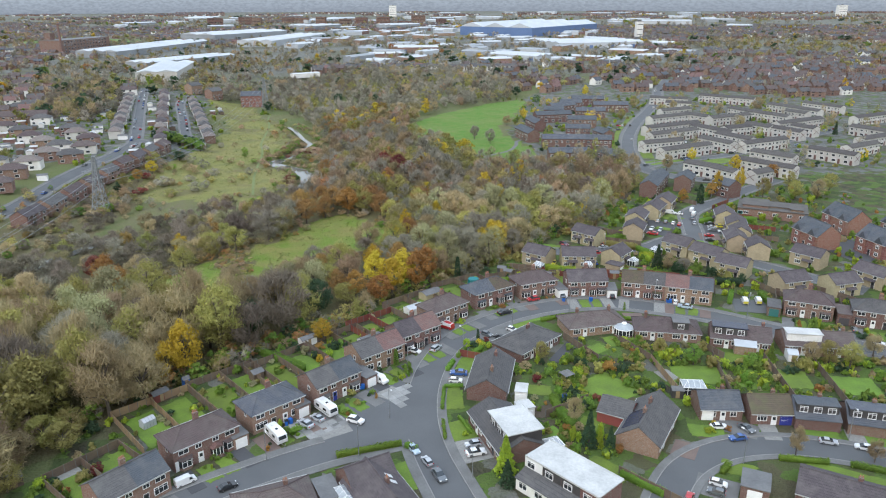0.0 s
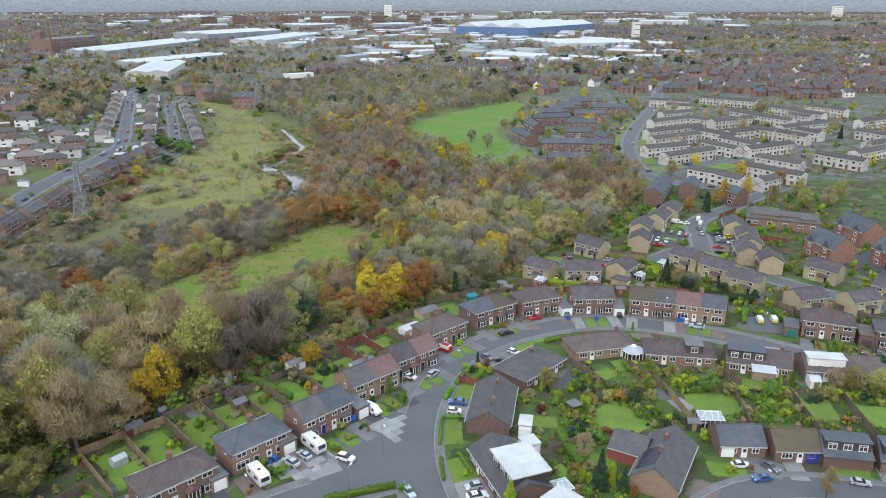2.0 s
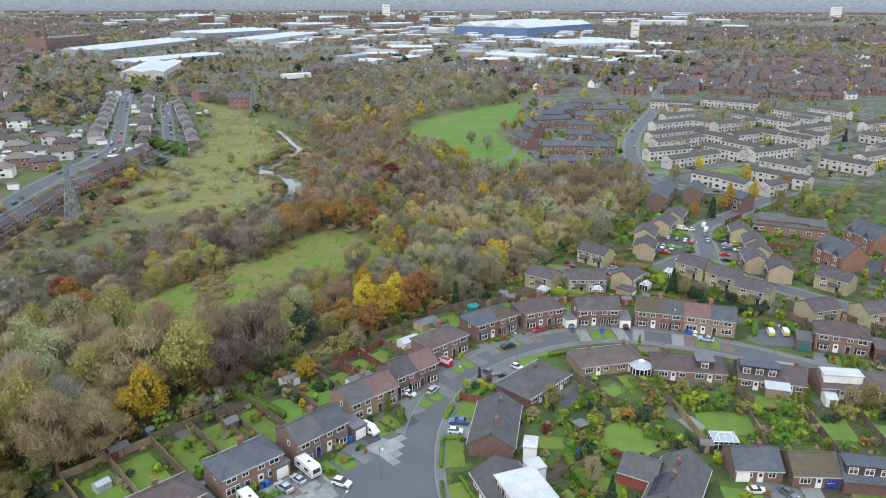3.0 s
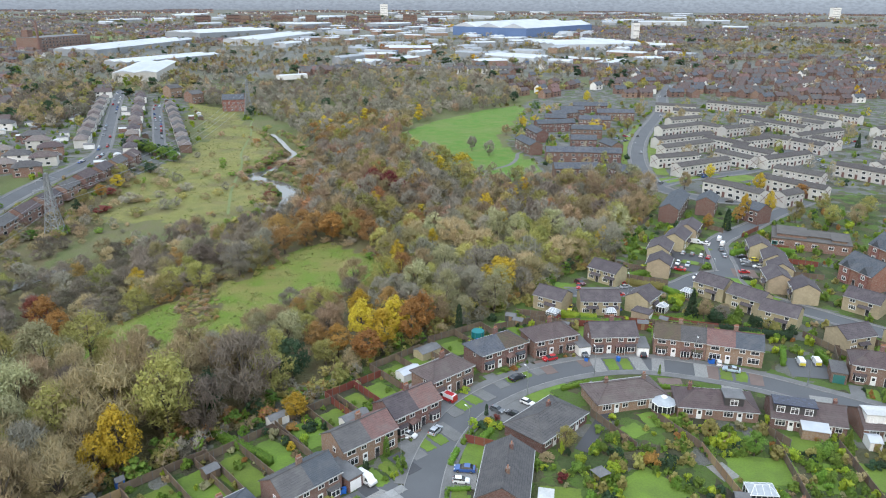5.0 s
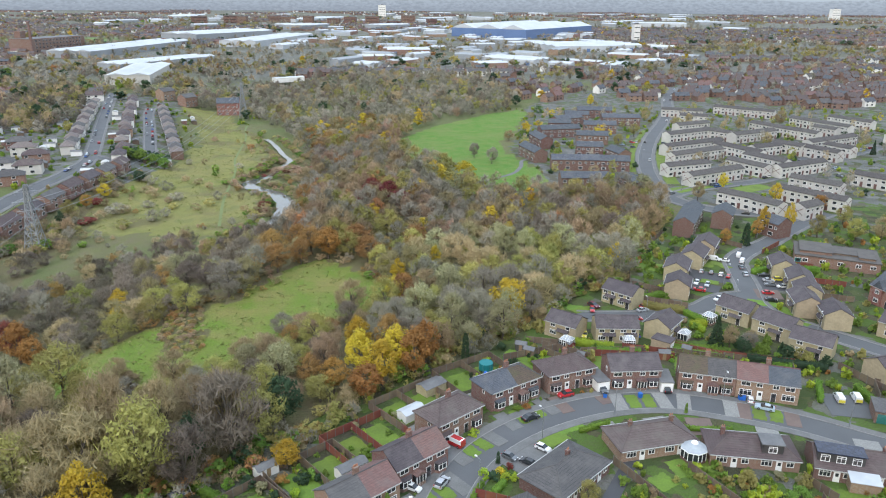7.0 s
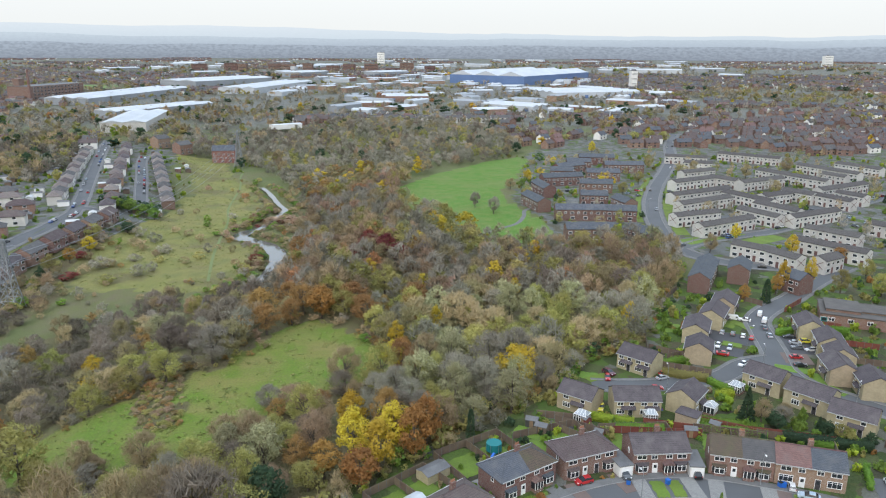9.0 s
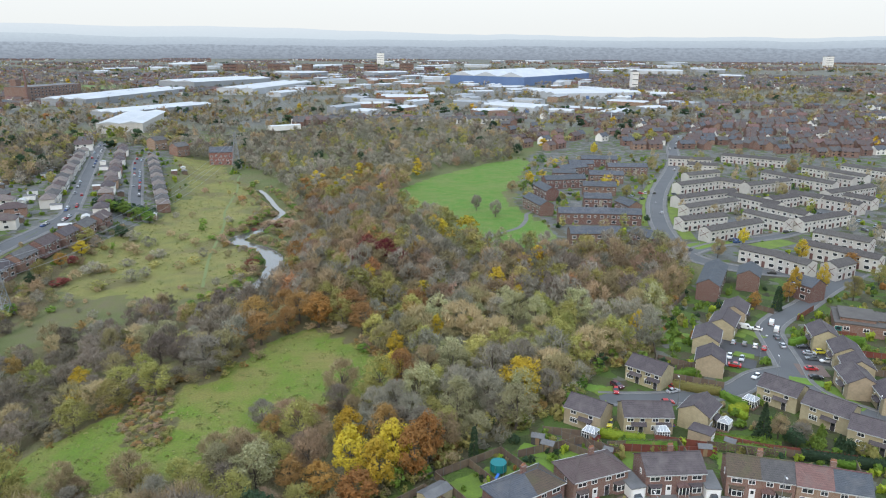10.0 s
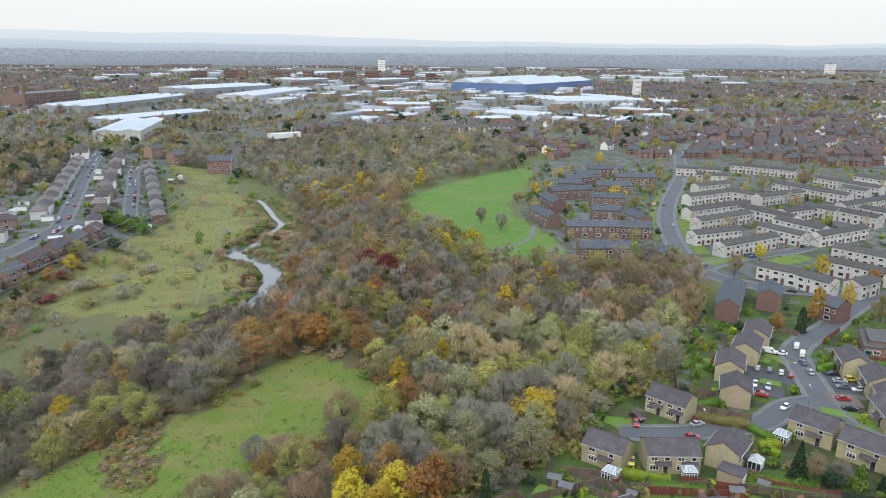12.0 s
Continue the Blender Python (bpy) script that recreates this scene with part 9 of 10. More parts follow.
for a in ((-40.5, 153.4, -26.5, 143.0, 1.3, 1.7), (-15.6, 110.6, -3.8, 114.2, 1.0, 1.1), (-3.2, 113.6, -0.9, 112.2, 0.9, 1.0), (34.6, 104.2, 40.6, 98.4, 1.1, 1.4), (40.8, 200.8, 51.0, 199.0, 1.6, 1.9), (59.5, 203.4, 72.6, 199.4, 1.5, 1.7), (68.4, 214.6, 72.8, 215.6, 1.8, 1.8, "lf_bright"), (76.0, 196.8, 83.6, 191.6, 1.2, 1.5), (82.6, 177.6, 86.0, 184.8, 1.0, 1.6), (92.8, 182.6, 93.6, 173.6, 1.3, 1.9),
          (98.0, 164.4, 104.0, 162.0, 0.8, 0.9), (57.6, 231.4, 68.0, 234.6, 1.6, 1.8), (73.0, 216.4, 69.6, 222.6, 1.2, 1.8), (100.8, 252.0, 112, 256.4, 1.4, 1.8), (112, 256, 122, 252, 1.6, 2.0), (11.0, 148.6, 13.8, 152.8, 1.0, 1.2), (30.0, 168.0, 36.6, 170.8, 0.8, 1.0), (48.6, 168.6, 60.0, 167.6, 0.8, 1.0), (64.2, 108.2, 72.6, 106.6, 0.9, 1.0), (76.0, 106.0, 92.0, 99.6, 0.9, 1.0), (54.6, 106.4, 52.4, 104.2, 0.9, 1.1)):
    hedge(*a)
for f in ((60.0, 203.6, 70.0, 197.4, "wood_red"), (40.0, 199.6, 58.6, 197.6, "wood_red"), (28.0, 201.2, 33.2, 196.6, "wood"), (28.6, 204.6, 39.0, 198.0, "wood"), (64.0, 236.4, 75.0, 240.6, "wood"), (60.0, 240.0, 66.0, 264.0, "wood"), (66.0, 264.0, 86.0, 292.0, "wood"), (56.0, 234.2, 72.0, 226.6, "wood"), (24.4, 123.0, 34.0, 128.8, "wood"), (53.6, 131.0, 52.0, 146.0, "wood_pale"), (64.0, 128.6, 66.6, 147.0, "wood"), (76.4, 127.2, 78.0, 146.0, "wood"), (86.2, 125.0, 88.6, 146.0, "wood"),
          (34.0, 158.0, 40.0, 146.0, "wood"), (47.0, 156.0, 52.0, 146.0, "wood"), (66.0, 152.4, 69.0, 146.4, "wood"), (8.4, 149.4, 17.0, 145.8, "wood_red"), (110, 262, 122, 256, "wood_red"), (112, 246, 124, 241, "wood_red"), (109, 234, 120, 230, "wood"), (112, 270, 122, 279, "wood_red"), (108, 190, 118, 176, "wood"), (94.5, 192.4, 100, 179, "wood"), (34.4, 104.6, 42.6, 96.0, "wood"), (100, 286, 108, 276, "wood")):
    fence(*f)
for s in ((-54.8, 131.7, 50, 3.4, 2.2, "wood_red", "felt_grey", "red-brown timber garden shed with felt roof"), (-51.0, 137.2, 40, 1.4, 1.2, "plastic_blue", "felt_grey", "pale blue sentry-box garden shed"), (-36.5, 140.0, 44, 2.6, 2.2, "wood", "felt_grey", "weathered grey garden shed on a lawn"), (-41.2, 149.0, 44, 2.2, 2.0, "wood", "slate", "grey garden shed by the wood"), (-28.0, 156.6, 40, 4.0, 2.2, "timber_white", "felt_grey", "white summerhouse under trees"),
          (1.6, 184.6, 40, 5.6, 3.4, "cream", "felt_grey", "cream garage with grey roof behind the semis"), (-2.6, 174.4, 40, 5.0, 3.0, "timber_white", "sheet_white", "white outbuilding with a blue-white roof"), (-13.0, 156.4, 40, 5.6, 2.4, "render", "felt_grey", "long flat outbuilding behind the house"), (53.0, 130.6, -8, 2.4, 2.0, "clad_dark", "felt_grey", "dark timber garden shed by a hedge"), (36.6, 197.6, -30, 1.8, 1.4, "wood_red", "felt_grey", "red-brown garden shed by the fence"),
          (62.4, 200.2, -40, 2.2, 1.8, "wood_red", "felt_grey", "red-brown garden shed by the fence"), (25.0, 200.4, -30, 2.6, 2.0, "wood", "felt_grey", "dark garden shed at the wood's edge"), (84.6, 146.4, -10, 2.2, 3.2, "timber_white", "sheet_white", "white-roofed garden store by the fence"), (-70.0, 104.0, 40, 2.6, 2.2, "wood", "felt_grey", "old garden shed among shrubs"), (47.2, 193.0, 0, 1.8, 1.6, "wood_red", "felt_grey", "small red-brown shed by the fence")):
    shed(*s)
gh = thing("greenhouse", "small white polycarbonate greenhouse on the lawn", "greenhouse", Matrix.Translation((-53.6, 121.8, 0)) @ Matrix.Rotation(radians(50), 4, "Z"))
part("glazing", wall_mesh(2.6, 1.9, 1.5, 2.1, "gable"), M["sheet_white"], gh)
for i in range(5):
    x = -1.3 + 0.65 * i
    part("glazing_bar", MB().tube((x, -0.97, 0), (x, -0.97, 1.5), 0.03, 0.03, 4).tube((x, -0.97, 1.5), (x, 0, 2.1), 0.03, 0.03, 4).tube((x, 0, 2.1), (x, 0.97, 1.5), 0.03, 0.03, 4), M["trim"], gh)

# overgrown garden at the wood's corner
for k, (sp, x, y, h, w) in enumerate((("olive", -65.8, 113.5, 6.5, 8.5), ("bare_red", -73.0, 115.4, 6.0, 7.0), ("bare_brown", -72.4, 108.5, 5.5, 7.0))):
    tree(sp, x, y, h, w, k, k * 1.7, "street and garden trees", SPECIES[sp][2].split(" in the")[0] + " beside an overgrown garden")
for k, (mk, x, y, w, h) in enumerate((("lf_dark", -63.4, 119.9, 4.0, 2.6), ("lf_bright", -64.9, 103.3, 3.2, 2.2), ("lf_red", -56.8, 106.9, 3.2, 2.4), ("tw_brown", -62.0, 110.8, 3.0, 2.0), ("lf_olive", -58.4, 105.0, 3.4, 2.2))):
    bush(mk, x, y, w, h, k)
patch("patio", -62.8, 106.4, 48, 5.6, 2.6, "flag", "grey paved patio in an overgrown garden", 0.06)
patch("lawn", -54.5, 112.3, 50, 4.6, 4.0, "lawn", "small mown lawn behind the semis", 0.06)

# trampoline with net and slide by the wood
tp = thing("trampoline", "round garden trampoline with teal safety net", "trampoline", Matrix.Translation((14.0, 192.6, 0)))
part("mat", MB().tube((0, 0, 0.7), (0, 0, 0.76), 1.6, 1.6, 18), M["black"], tp)
part("net", MB().tube((0, 0, 0.78), (0, 0, 2.4), 1.6, 1.55, 18), M["plastic_green"], tp)
for k in range(6):
    a = k * math.pi / 3
    part("leg", MB().tube((1.6 * math.cos(a), 1.6 * math.sin(a), 0), (1.6 * math.cos(a), 1.6 * math.sin(a), 2.45), 0.04, 0.04, 5), M["steel"], tp)
sl = thing("slide", "blue plastic garden slide on the lawn", "slide", Matrix.Translation((13.0, 189.0, 0)) @ Matrix.Rotation(0.9, 4, "Z"))
part("chute", MB().solid([(-1.4, -0.25, 0.15), (1.2, -0.25, 1.5), (1.2, 0.25, 1.5), (-1.4, 0.25, 0.15), (-1.4, -0.25, 0.3), (1.2, -0.25, 1.65), (1.2, 0.25, 1.65), (-1.4, 0.25, 0.3)], BOXF), M["plastic_blue"], sl)
part("ladder", MB().tube((1.2, -0.25, 1.6), (1.7, -0.25, 0), 0.04, 0.04, 5).tube((1.2, 0.25, 1.6), (1.7, 0.25, 0), 0.04, 0.04, 5).tube((1.45, -0.25, 0.8), (1.45, 0.25, 0.8), 0.03, 0.03, 5), M["plastic_blue"], sl)


def street_lamp(x, y, aim):
    th = thing("street_lamp", "grey steel street lamp on the pavement", "street lamp", Matrix.Translation((x, y, 0.05)) @ Matrix.Rotation(radians(aim), 4, "Z"), "street lamps")
    part("post", MB().tube((0, 0, 0), (0, 0, 1.2), 0.11, 0.1, 8).tube((0, 0, 1.2), (0, 0, 6.6), 0.07, 0.05, 8), M["steel"], th)
    part("arm", MB().tube((0, 0, 6.55), (0.9, 0, 6.75), 0.04, 0.04, 6), M["steel"], th)
    part("lantern", MB().taper(0.75, 1.35, -0.13, 0.13, 6.68, 6.84, 0.08, 0.04), M["lamp_clear"], th)


for x, y, a in ((-6.6, 123.5, -60), (-11.5, 110.6, 60), (9.2, 150.6, 130), (83.6, 168.6, 60), (80.6, 114.6, -100), (57.4, 107.2, 120), (38.6, 174.6, 100), (8.8, 104.2, 160), (-28.0, 109.8, -60), (-3.4, 141.0, 0), (22.4, 166.0, 120), (63.0, 180.2, -100), (88.4, 243.0, 0), (86.4, 229.6, 80), (58.0, 218.6, 90), (98.0, 208.4, 45), (118.0, 287.0, -45), (112.6, 410, 0), (126.0, 462, 0), (113.6, 352.0, 0)):
    street_lamp(x, y, a)
wrng = np.random.default_rng(3)
for k, (x, y) in enumerate(((-26.6, 121.4), (-25.9, 122.0), (-13.6, 134.6), (-12.9, 135.0), (66.4, 179.4), (67.0, 179.2), (-8.0, 150.2), (45.6, 180.8), (29.4, 130.2), (54.6, 160.6), (38.2, 181.0))):
    b = thing("wheelie_bin", "blue plastic wheelie bin beside the house", "bin", Matrix.Translation((x, y, 0.06)) @ Matrix.Rotation(wrng.uniform(0, 3), 4, "Z"), "wheelie bins")
    part("body", MB().taper(-0.3, 0.3, -0.36, 0.36, 0.03, 0.98, -0.04, -0.04), M["plastic_blue"], b)
    part("lid", MB().box(-0.36, 0.36, -0.42, 0.42, 0.985, 1.06), M["plastic_blue"] if k % 2 else M["black"], b)


# bare and olive trees between the northern terraces
yard = []
for _ in range(700):
    x, y = wrng.uniform(52, 330), wrng.uniform(340, 610)
    if len(yard) < 130 and inside(SUBURB_N, x, y) and not on_house(x, y, 2.0) and not on_road(x, y, 1.5) and not inside(GREEN, x, y):
        yard.append((("bare_brown", "bare_grey", "olive", "yellow", "dark")[int(wrng.choice(5, p=(0.36, 0.28, 0.24, 0.06, 0.06)))], x, y, wrng.uniform(5, 10), wrng.uniform(4.5, 8.5)))
forest("yard_trees", yard, 260, 0.75, "bare and olive trees between the terraces", 20)

# small white garages, sheds and conservatories behind the western streets
def outbuilding(x, y, rot, w, d, h, wall, roofm, label):
    th = thing("outbuilding", label, "shed", Matrix.Translation((x, y, float(gz(x, y)))) @ Matrix.Rotation(radians(rot), 4, "Z"), "outbuildings in the western gardens")
    part("wall", MB().box(-w / 2, w / 2, -d / 2, d / 2, -0.5, h), M[wall], th)
    p = [(-w / 2 - 0.15, -d / 2 - 0.15, h), (w / 2 + 0.15, -d / 2 - 0.15, h), (w / 2 + 0.15, d / 2 + 0.15, h), (-w / 2 - 0.15, d / 2 + 0.15, h), (0, -d / 2 - 0.15, h + 0.7), (0, d / 2 + 0.15, h + 0.7)]
    part("roof", MB().solid(p, [(0, 3, 2, 1), (0, 4, 5, 3), (1, 2, 5, 4), (0, 1, 4), (2, 3, 5)]), M[roofm], th)


orng = np.random.default_rng(77)
OUT = []
for _ in range(420):
    x, y = orng.uniform(-270, -125), orng.uniform(300, 610)
    if len(OUT) >= 80 or (y < 352 and x > -168) or (y > 470 and x > -158) or on_house(x, y, 2.2) or on_road(x, y, 3.5) or inside(MEADOW, x, y) or inside(WEST_SCRUB, x, y) or any(math.hypot(x - a, y - b) < 7 for a, b in OUT):
        continue
    OUT.append((x, y))
    k = len(OUT)
    outbuilding(x, y, (18, 108, 20, 110)[k % 4], orng.uniform(2.6, 3.6), orng.uniform(3.5, 6.0), 2.3, ("render", "white", "wood", "brick")[k % 4], ("felt_white", "felt_grey", "felt_grey", "felt_white")[k % 4], ("white rendered garage with a pale roof", "white garden room with a grey felt roof", "brown timber shed with a grey felt roof", "brick garage with a pale flat roof")[k % 4])


# ---------------------------------------------------------------- planted borders round the nearest gardens
CORNER_BORDERS = (("lf_bright", 10.4, 154.3, 2.6, 2.0), ("lf_dark", 11.9, 153.8, 2.4, 1.9), ("lf_bright", 14.1, 153.8, 2.2, 1.6), ("lf_bright", 15.6, 153.7, 2.0, 1.5), ("lf_yellow", 13.1, 155.6, 2.0, 1.4), ("lf_red", 15.0, 156.9, 1.8, 1.3), ("lf_green", -3.2, 141.1, 2.2, 3.0), ("lf_bright", -4.9, 138.9, 0.9, 1.3), ("lf_bright", -4.2, 139.3, 0.9, 1.3), ("lf_hedge", -3.3, 140.0, 0.9, 1.3), ("lf_hedge", -6.2, 138.2, 1.4, 1.0), ("lf_dark", -9.8, 141.3, 1.6, 2.0), ("lf_dark", 0.7, 157.7, 2.6, 2.4), ("lf_green", 2.2, 157.2, 2.0, 2.0), ("lf_olive", 1.7, 154.1, 2.4, 1.4), ("lf_bright", 9.3, 167.7, 2.6, 1.2), ("lf_orange", 11.9, 168.7, 1.4, 1.2), ("lf_hedge", 19.0, 176.2, 2.4, 1.0), ("lf_orange", 21.0, 177.3, 2.2, 1.0), ("lf_bright", 8.2, 117.1, 1.3, 1.1), ("lf_green", -10.6, 132.7, 1.6, 1.2))
UPPER_BORDERS = (("lf_bright", 25.8, 145.5, 1.3, 2.4), ("lf_dark", 26.8, 144.7, 1.3, 1.8), ("lf_bright", 29.0, 143.0, 2.5, 1.8), ("lf_bright", 32.0, 146.1, 2.0, 1.6), ("lf_green", 33.5, 146.1, 2.4, 1.8), ("lf_bright", 34.2, 139.8, 3.2, 2.4), ("lf_dark", 36.3, 144.0, 2.2, 1.8), ("lf_dark", 34.7, 144.9, 1.8, 1.8), ("lf_dark", 44.6, 140.4, 3.8, 3.0), ("lf_olive", 48.7, 141.4, 1.9, 1.5), ("lf_green", 47.7, 135.5, 2.4, 1.9), ("lf_bright", 37.2, 126.4, 3.2, 2.0), ("lf_bright", 35.1, 122.7, 2.0, 1.6), ("lf_bright", 28.3, 115.0, 1.6, 3.2), ("lf_bright", 29.2, 114.5, 1.3, 2.4), ("lf_bright", 33.6, 115.4, 1.6, 3.4), ("lf_orange", 41.5, 141.6, 3.6, 2.6), ("lf_olive", 38.5, 140.9, 3.0, 2.8))
MIDDLE_BORDERS = (("lf_red", 36.2, 129.6, 2.9, 1.0), ("lf_red", 24.5, 137.5, 2.6, 1.6), ("lf_orange", 27.4, 117.2, 2.2, 2.2), ("tw_brown", 22.7, 143.6, 3.2, 1.6), ("lf_hedge", 43.5, 134.9, 1.9, 1.6), ("lf_bright", 44.7, 150.9, 1.2, 0.9), ("lf_bright", 49.9, 149.5, 1.8, 1.6), ("lf_hedge", 53.7, 148.1, 1.6, 1.4), ("lf_orange", 48.6, 149.5, 2.0, 1.6), ("lf_olive", 56.2, 151.9, 3.2, 2.4), ("lf_green", 33.3, 128.4, 3.4, 1.8), ("lf_dark", 32.2, 130.4, 3.0, 1.6), ("lf_green", 34.0, 126.5, 2.8, 1.6), ("lf_green", 27.9, 140.4, 2.6, 2.0), ("lf_orange", 37.6, 122.1, 2.4, 1.8), ("lf_willow", 23.1, 129.9, 1.8, 1.2), ("lf_bright", 22.4, 127.7, 1.2, 1.0))
EAST_BORDERS = (("lf_olive", 55.3, 151.0, 3.6, 3.2), ("lf_green", 60.1, 156.3, 2.2, 2.0), ("lf_bright", 56.3, 146.4, 2.0, 1.4), ("lf_bright", 54.6, 147.7, 1.8, 1.6), ("lf_dark", 59.2, 146.3, 3.0, 1.4), ("lf_bright", 68.2, 154.3, 1.8, 2.2), ("lf_olive", 65.6, 150.8, 3.4, 2.6), ("lf_olive", 65.2, 143.4, 4.2, 2.4), ("lf_bright", 67.5, 142.5, 2.8, 2.4), ("tw_brown", 65.7, 135.8, 2.8, 1.8), ("lf_green", 74.1, 143.9, 4.0, 3.0), ("lf_green", 74.7, 141.6, 3.2, 2.2))
EAST_HEDGEROWS = (("lf_green", 74.3, 135.6, 3.4, 2.4), ("lf_green", 71.3, 136.4, 2.6, 2.0), ("lf_olive", 71.7, 143.2, 3.0, 2.0), ("tw_brown", 77.0, 136.2, 2.6, 1.8), ("lf_orange", 75.1, 148.9, 1.8, 1.6), ("lf_green", 74.1, 150.6, 2.0, 1.4), ("lf_dark", 80.6, 139.9, 2.6, 1.6), ("lf_dark", 82.2, 139.5, 2.6, 1.6), ("lf_bright", 53.7, 127.2, 2.2, 2.2), ("lf_bright", 55.2, 117.1, 2.4, 1.2), ("lf_orange", 58.8, 117.8, 1.8, 0.9), ("lf_yellow", 56.9, 119.9, 1.2, 0.9), ("lf_olive", 85.2, 140.5, 3.6, 3.2))
WEST_BORDERS = (("lf_dark", -30.5, 152.7, 3.0, 2.4), ("lf_willow", -27.8, 151.4, 2.8, 2.2), ("lf_dark", -25.3, 149.2, 2.6, 2.0), ("lf_yellow", -23.9, 147.6, 1.8, 1.8), ("lf_bright", -21.8, 150.4, 2.2, 1.6), ("lf_dark", -21.4, 154.2, 3.4, 2.0), ("lf_green", -19.8, 155.0, 3.0, 1.8), ("lf_orange", -24.6, 153.8, 2.8, 1.8), ("lf_hedge", -23.9, 117.9, 3.0, 2.2), ("lf_bright", -27.8, 121.3, 1.6, 1.4), ("lf_green", -26.0, 119.1, 2.0, 1.2), ("lf_olive", -15.3, 132.7, 2.6, 1.4), ("lf_olive", -13.4, 128.8, 1.8, 1.2), ("lf_green", -15.5, 125.1, 2.0, 1.0), ("lf_bright", -16.1, 133.4, 2.0, 1.4), ("lf_hedge", -33.9, 152.8, 2.4, 1.8), ("lf_bright", -45.0, 140.4, 1.2, 1.2), ("lf_hedge", -43.6, 127.6, 1.3, 1.0), ("lf_olive", -46.3, 133.5, 2.2, 1.4), ("lf_willow", -36.5, 137.3, 2.6, 1.0), ("lf_olive", -35.5, 138.0, 2.4, 1.2))
for row in (CORNER_BORDERS, UPPER_BORDERS, MIDDLE_BORDERS, EAST_BORDERS, EAST_HEDGEROWS, WEST_BORDERS):
    for k, (mk, x, y, w, h) in enumerate(row):
        if not on_house(x, y, 0.2) and not on_road(x, y, 0.6):
            bush(mk, x, y, w * 1.15, h * 1.1, k)
for a in ((5.3, 142.1, 6.9, 146.7, 0.9, 1.0), (7.8, 148.4, 9.9, 152.6, 0.9, 1.0), (3.9, 126.2, 4.5, 135.0, 0.6, 0.7), (4.5, 135.2, 8.6, 135.4, 0.6, 0.7), (26.9, 129.8, 27.3, 124.1, 1.6, 1.5), (27.3, 124.1, 29.2, 119.2, 1.8, 1.7), (4.3, 115.6, 4.0, 122.4, 0.5, 0.6), (9.4, 117.6, 7.2, 123.4, 0.6, 0.7)):
    hedge(*a)
patch("lawn", 6.1, 130.8, 4, 4.0, 8.6, "lawn", "striped front lawn inside a low hedge", 0.075)
patch("lawn", 25.4, 117.4, 25, 2.4, 4.6, "lawn", "narrow strip of lawn beside the conservatory", 0.06)
patch("lawn", 33.0, 120.6, -30, 4.6, 4.2, "lawn", "shaded lawn below the tall conifer", 0.06)
patch("lawn", 68.6, 135.5, -10, 2.0, 3.4, "lawn", "narrow back lawn between fences", 0.06)
patch("lawn", 72.0, 133.9, -10, 3.6, 2.8, "lawn", "short back lawn between fences", 0.06)
patch("lawn", 41.4, 152.6, 30, 4.2, 4.0, "lawn", "rounded lawn with a stone path", 0.06)
patch("gravel", 24.2, 125.2, 10, 5.0, 4.4, "soil", "round gravel garden with low stones", 0.06)
patch("patio", 53.6, 139.4, 20, 3.6, 4.6, "flag", "stony patio in the back garden", 0.06)

# eight-sided white conservatory
oc = thing("conservatory", "eight-sided white conservatory on a brick base", "conservatory", Matrix.Translation((49.2, 159.6, 0)))
part("base", MB().tube((0, 0, -0.1), (0, 0, 0.55), 2.4, 2.4, 8), M["brick_dark"], oc)
part("pane", MB().tube((0, 0, 0.55), (0, 0, 2.1), 2.33, 2.33, 8), M["glass"], oc)
for k in range(16):
    a = math.pi * k / 8
    r = 2.4 if k % 2 == 0 else 2.22
    part("glazing_bar", MB().tube((r * math.cos(a), r * math.sin(a), 0.5), (r * math.cos(a), r * math.sin(a), 2.15), 0.07, 0.07, 4), M["white"], oc)
part("ring_beam", MB().tube((0, 0, 2.1), (0, 0, 2.28), 2.5, 2.5, 8), M["white"], oc)
part("roof", MB().tube((0, 0, 2.28), (0, 0, 3.2), 2.45, 0.7, 8), M["poly_roof"], oc)
part("finial", MB().tube((0, 0, 3.2), (0, 0, 3.45), 0.7, 0.5, 8), M["white"], oc)

# grey garden parasol roof on a post
gz_ = thing("gazebo", "small grey four-sided garden gazebo", "gazebo", Matrix.Translation((31.1, 137.3, 0)) @ Matrix.Rotation(0.5, 4, "Z"))
part("canopy", MB().solid([(-1.3, -1.3, 2.0), (1.3, -1.3, 2.0), (1.3, 1.3, 2.0), (-1.3, 1.3, 2.0), (0, 0, 2.8)], [(0, 3, 2, 1), (0, 1, 4), (1, 2, 4), (2, 3, 4), (3, 0, 4)]), M["felt_grey"], gz_)
for sx in (-1.2, 1.2):
    for sy in (-1.2, 1.2):
        part("post", MB().tube((sx, sy, 0), (sx, sy, 2.02), 0.05, 0.05, 5), M["trim"], gz_)

# pale concrete bays laid into the forecourt and the drives
BAYS = [(-8.5, 131.6), (-5.9, 136.2), (-3.4, 137.6), (-3.2, 127.0)]
DRIVES = [(-22.6, 116.6), (-26.6, 120.4), (-19.0, 126.6), (-14.4, 121.4)]
bay_mesh = MB().taper(-0.88, 0.88, -0.88, 0.88, 0, 0.03, 0.02, 0.02).mesh("slab", [M["bay_concrete"]])
slabs = thing("forecourt_slabs", "pale weathered concrete bays in the forecourt", "paving", Matrix.Translation((-8, 130, 0.045)) @ Matrix.Rotation(radians(38), 4, "Z"), kind="structure")
inv = Matrix.Translation((-8, 130, 0)) @ Matrix.Rotation(radians(38), 4, "Z")
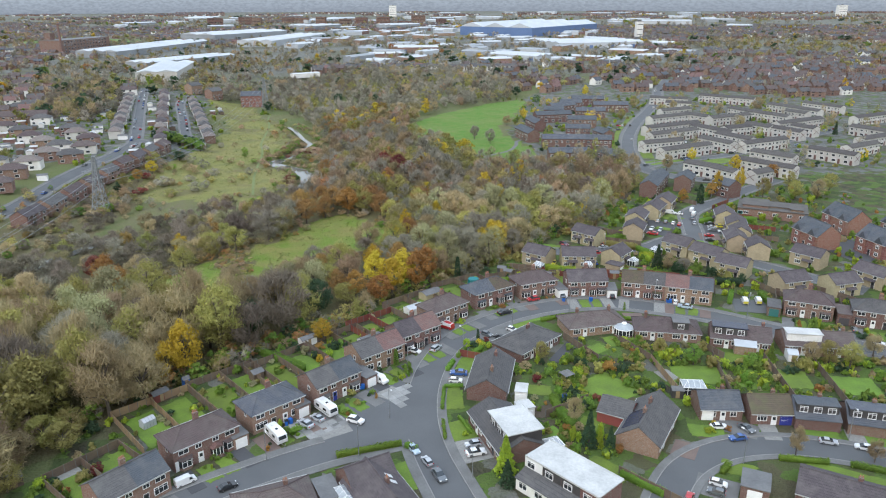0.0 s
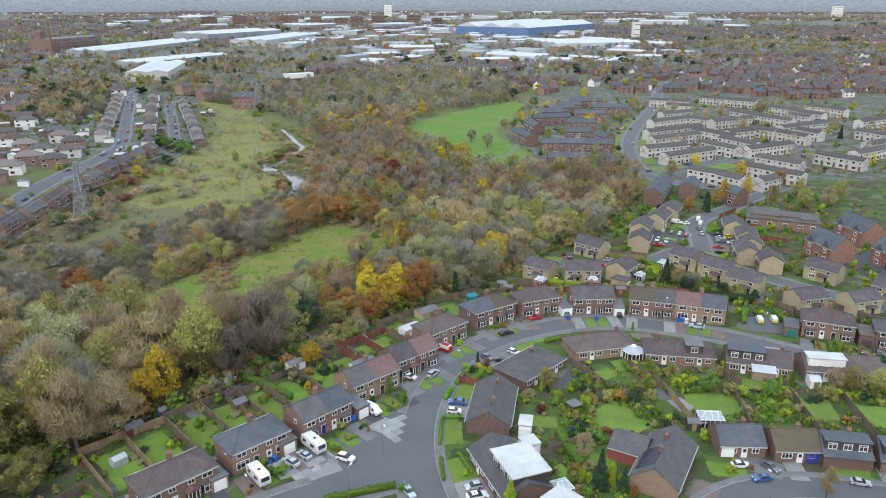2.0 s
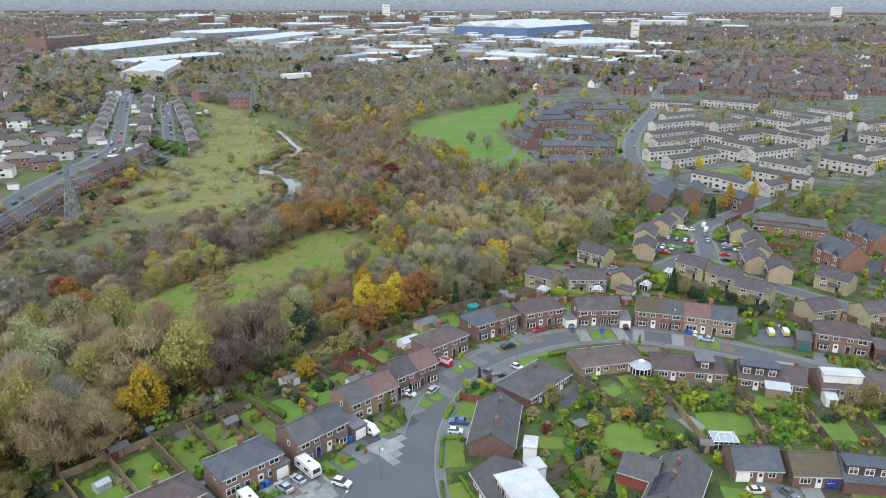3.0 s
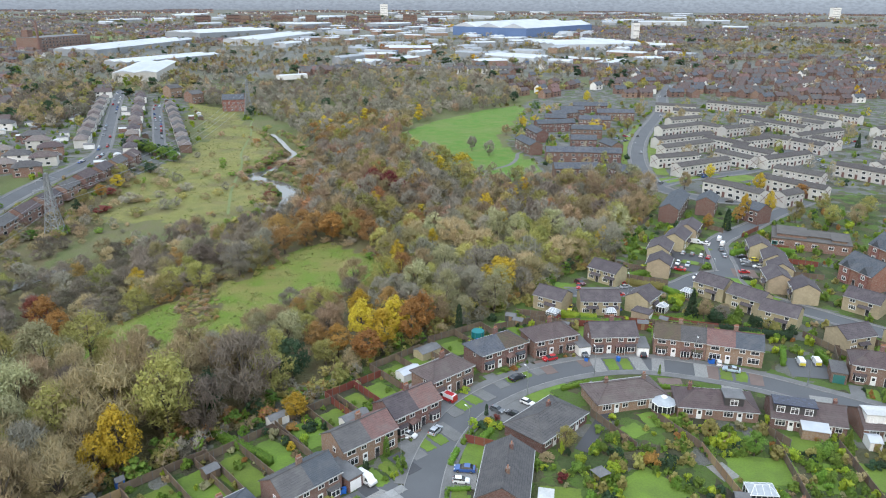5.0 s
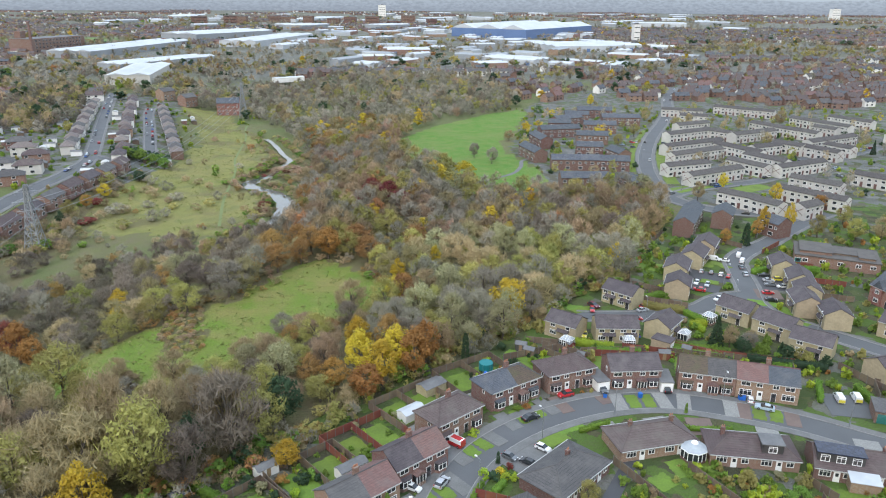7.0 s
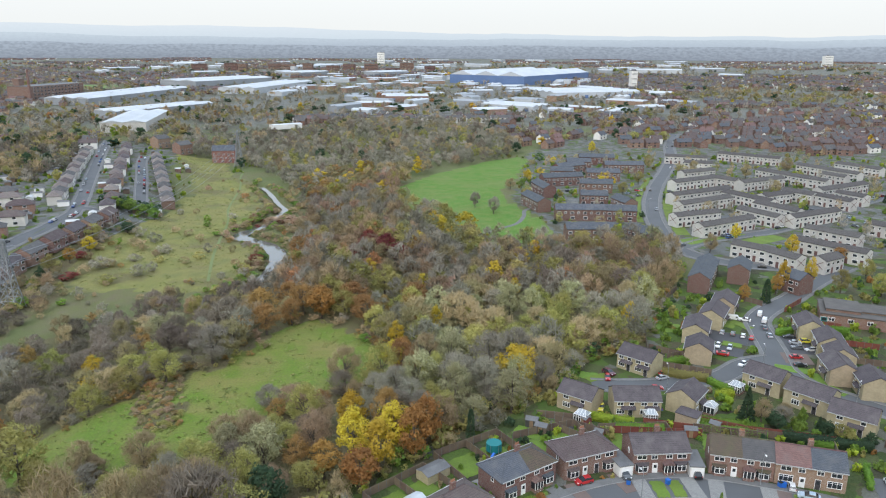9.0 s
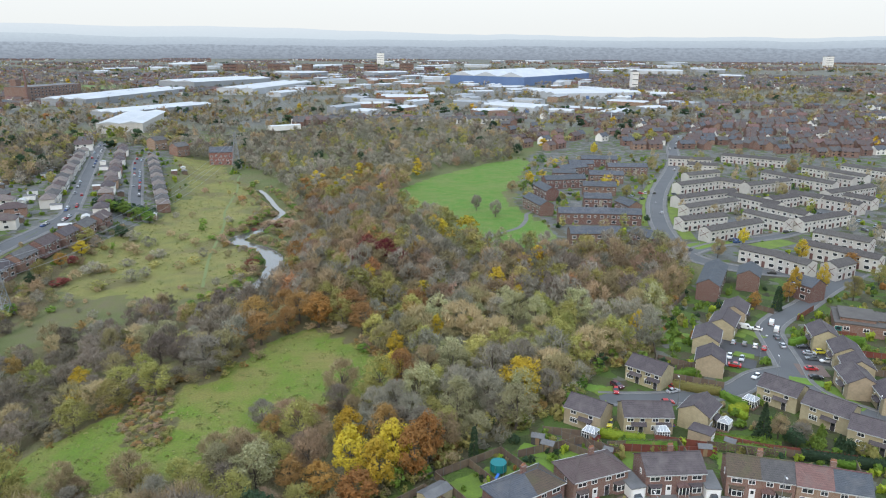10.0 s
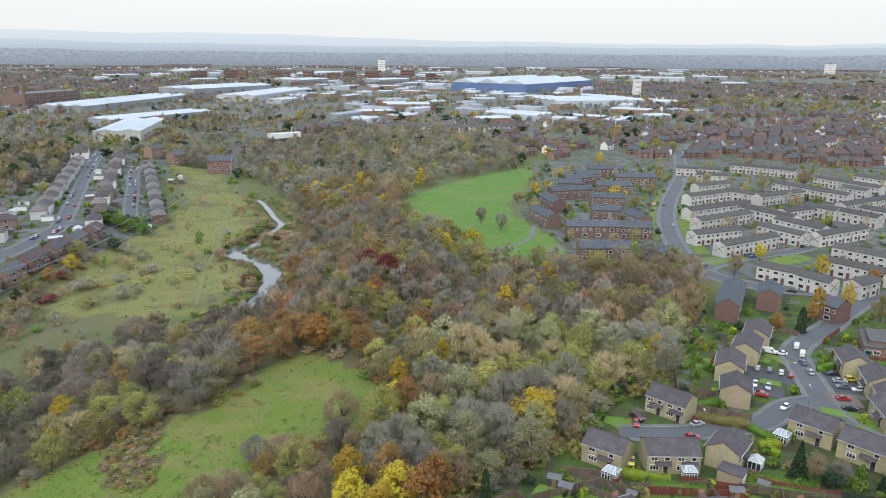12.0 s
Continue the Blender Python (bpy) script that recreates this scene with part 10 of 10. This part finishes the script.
for i in range(-14, 15):
    for j in range(-14, 15):
        p = inv @ Vector((i * 1.8, j * 1.8, 0))
        if (inside(BAYS, p.x, p.y) or inside(DRIVES, p.x, p.y)) and not on_house(p.x, p.y, 1.0):
            part("slab", bay_mesh, None, slabs, Matrix.Translation((i * 1.8, j * 1.8, 0.004 * ((i + j) % 3))))

# gardens between the crescent semis and the cream houses
for x, y, r, w, d, label in ((32.0, 201.0, -10, 6.4, 5.6, "bright mown lawn behind the hipped semis"), (41.6, 198.8, -8, 5.6, 4.6, "bright mown lawn below the clipped hedge"), (50.6, 199.7, -14, 5.6, 1.9, "narrow mown lawn beside a red fence"),
                             (22.4, 200.2, -30, 6.6, 4.0, "mown lawn with a curved edging"), (59.5, 197.4, -20, 2.2, 2.6, "small square of mown lawn"), (73.4, 258.0, 60, 7.0, 7.4, "wide mown lawn behind the cream house"),
                             (94.4, 260.4, -64, 7.0, 3.0, "mown verge above the parking court"), (94.2, 229.8, -26, 8.0, 3.4, "mown verge on the bend"), (97.4, 220.0, -56, 10.5, 3.6, "long mown verge beside the street"), (43.4, 226.4, 26, 6.6, 2.6, "mown verge at the wood's edge")):
    patch("lawn", x, y, r, w, d, "lawn", label, 0.085)
patch("net_bed", 30.4, 202.0, -14, 3.6, 2.2, "asphalt_dark", "dark netted vegetable bed with a pale border", 0.14)
for a in ((36.2, 205.8, 45.6, 202.8, 1.5, 1.7, "lf_bright", "bright clipped hedge along the lawns"), (59.0, 200.5, 72.2, 196.7, 1.5, 1.6, "lf_green", "long clipped hedge below the cream houses"), (74.8, 196.0, 91.2, 190.7, 1.8, 2.0, "lf_dark", "dark overgrown hedge behind the terrace"),
          (68.8, 215.2, 70.9, 211.5, 1.3, 1.5, "lf_bright", "bright clipped hedge by the arbour"), (59.7, 227.5, 70.1, 223.5, 2.0, 1.8, "lf_olive", "straggling olive hedge by the cream house")):
    hedge(*a)
for a in ((47.6, 202.8, 57.3, 199.8), (59.4, 203.6, 67.9, 199.2), (67.9, 199.0, 85.1, 194.0)):
    fence(*a, mk="wood_red", post="wood_red", label="red-brown timber panel fence between gardens")
for a in ((25.0, 207.0, 32.6, 205.1), (35.5, 201.9, 37.0, 196.4), (61.2, 243.1, 70.1, 236.5)):
    fence(*a, label="brown panel fence with pale concrete posts")
for x, y, w, h, mk, k in ((76, 201.5, 4.6, 4.2, "lf_dark", 1), (80.4, 199.4, 4.2, 3.6, "lf_green", 2), (85.2, 197.0, 4.4, 3.8, "lf_dark", 3), (88.8, 195.2, 3.6, 3.0, "lf_olive", 1), (46.4, 201.2, 1.9, 2.0, "lf_dark", 2), (64.4, 202.6, 2.0, 1.6, "lf_bright", 3), (71.6, 199.6, 2.6, 2.0, "lf_dark", 2), (18.4, 203.2, 3.0, 2.4, "lf_dark", 1), (26.6, 203.8, 2.0, 1.6, "lf_olive", 2), (92.4, 193.6, 3.6, 3.0, "lf_dark", 3)):
    bush(mk, x, y, w, h, k, "garden shrubs below the cream houses")
shed(35.0, 203.4, -62, 2.2, 1.7, "wood_red", "felt_grey", "red-brown garden shed beside a lawn")
shed(56.2, 198.2, -10, 2.6, 2.0, "wood_red", "felt_grey", "dark red garden shed against the fence")
shed(23.4, 203.2, -20, 2.6, 2.0, "clad_dark", "felt_grey", "dark open-sided garden shelter")
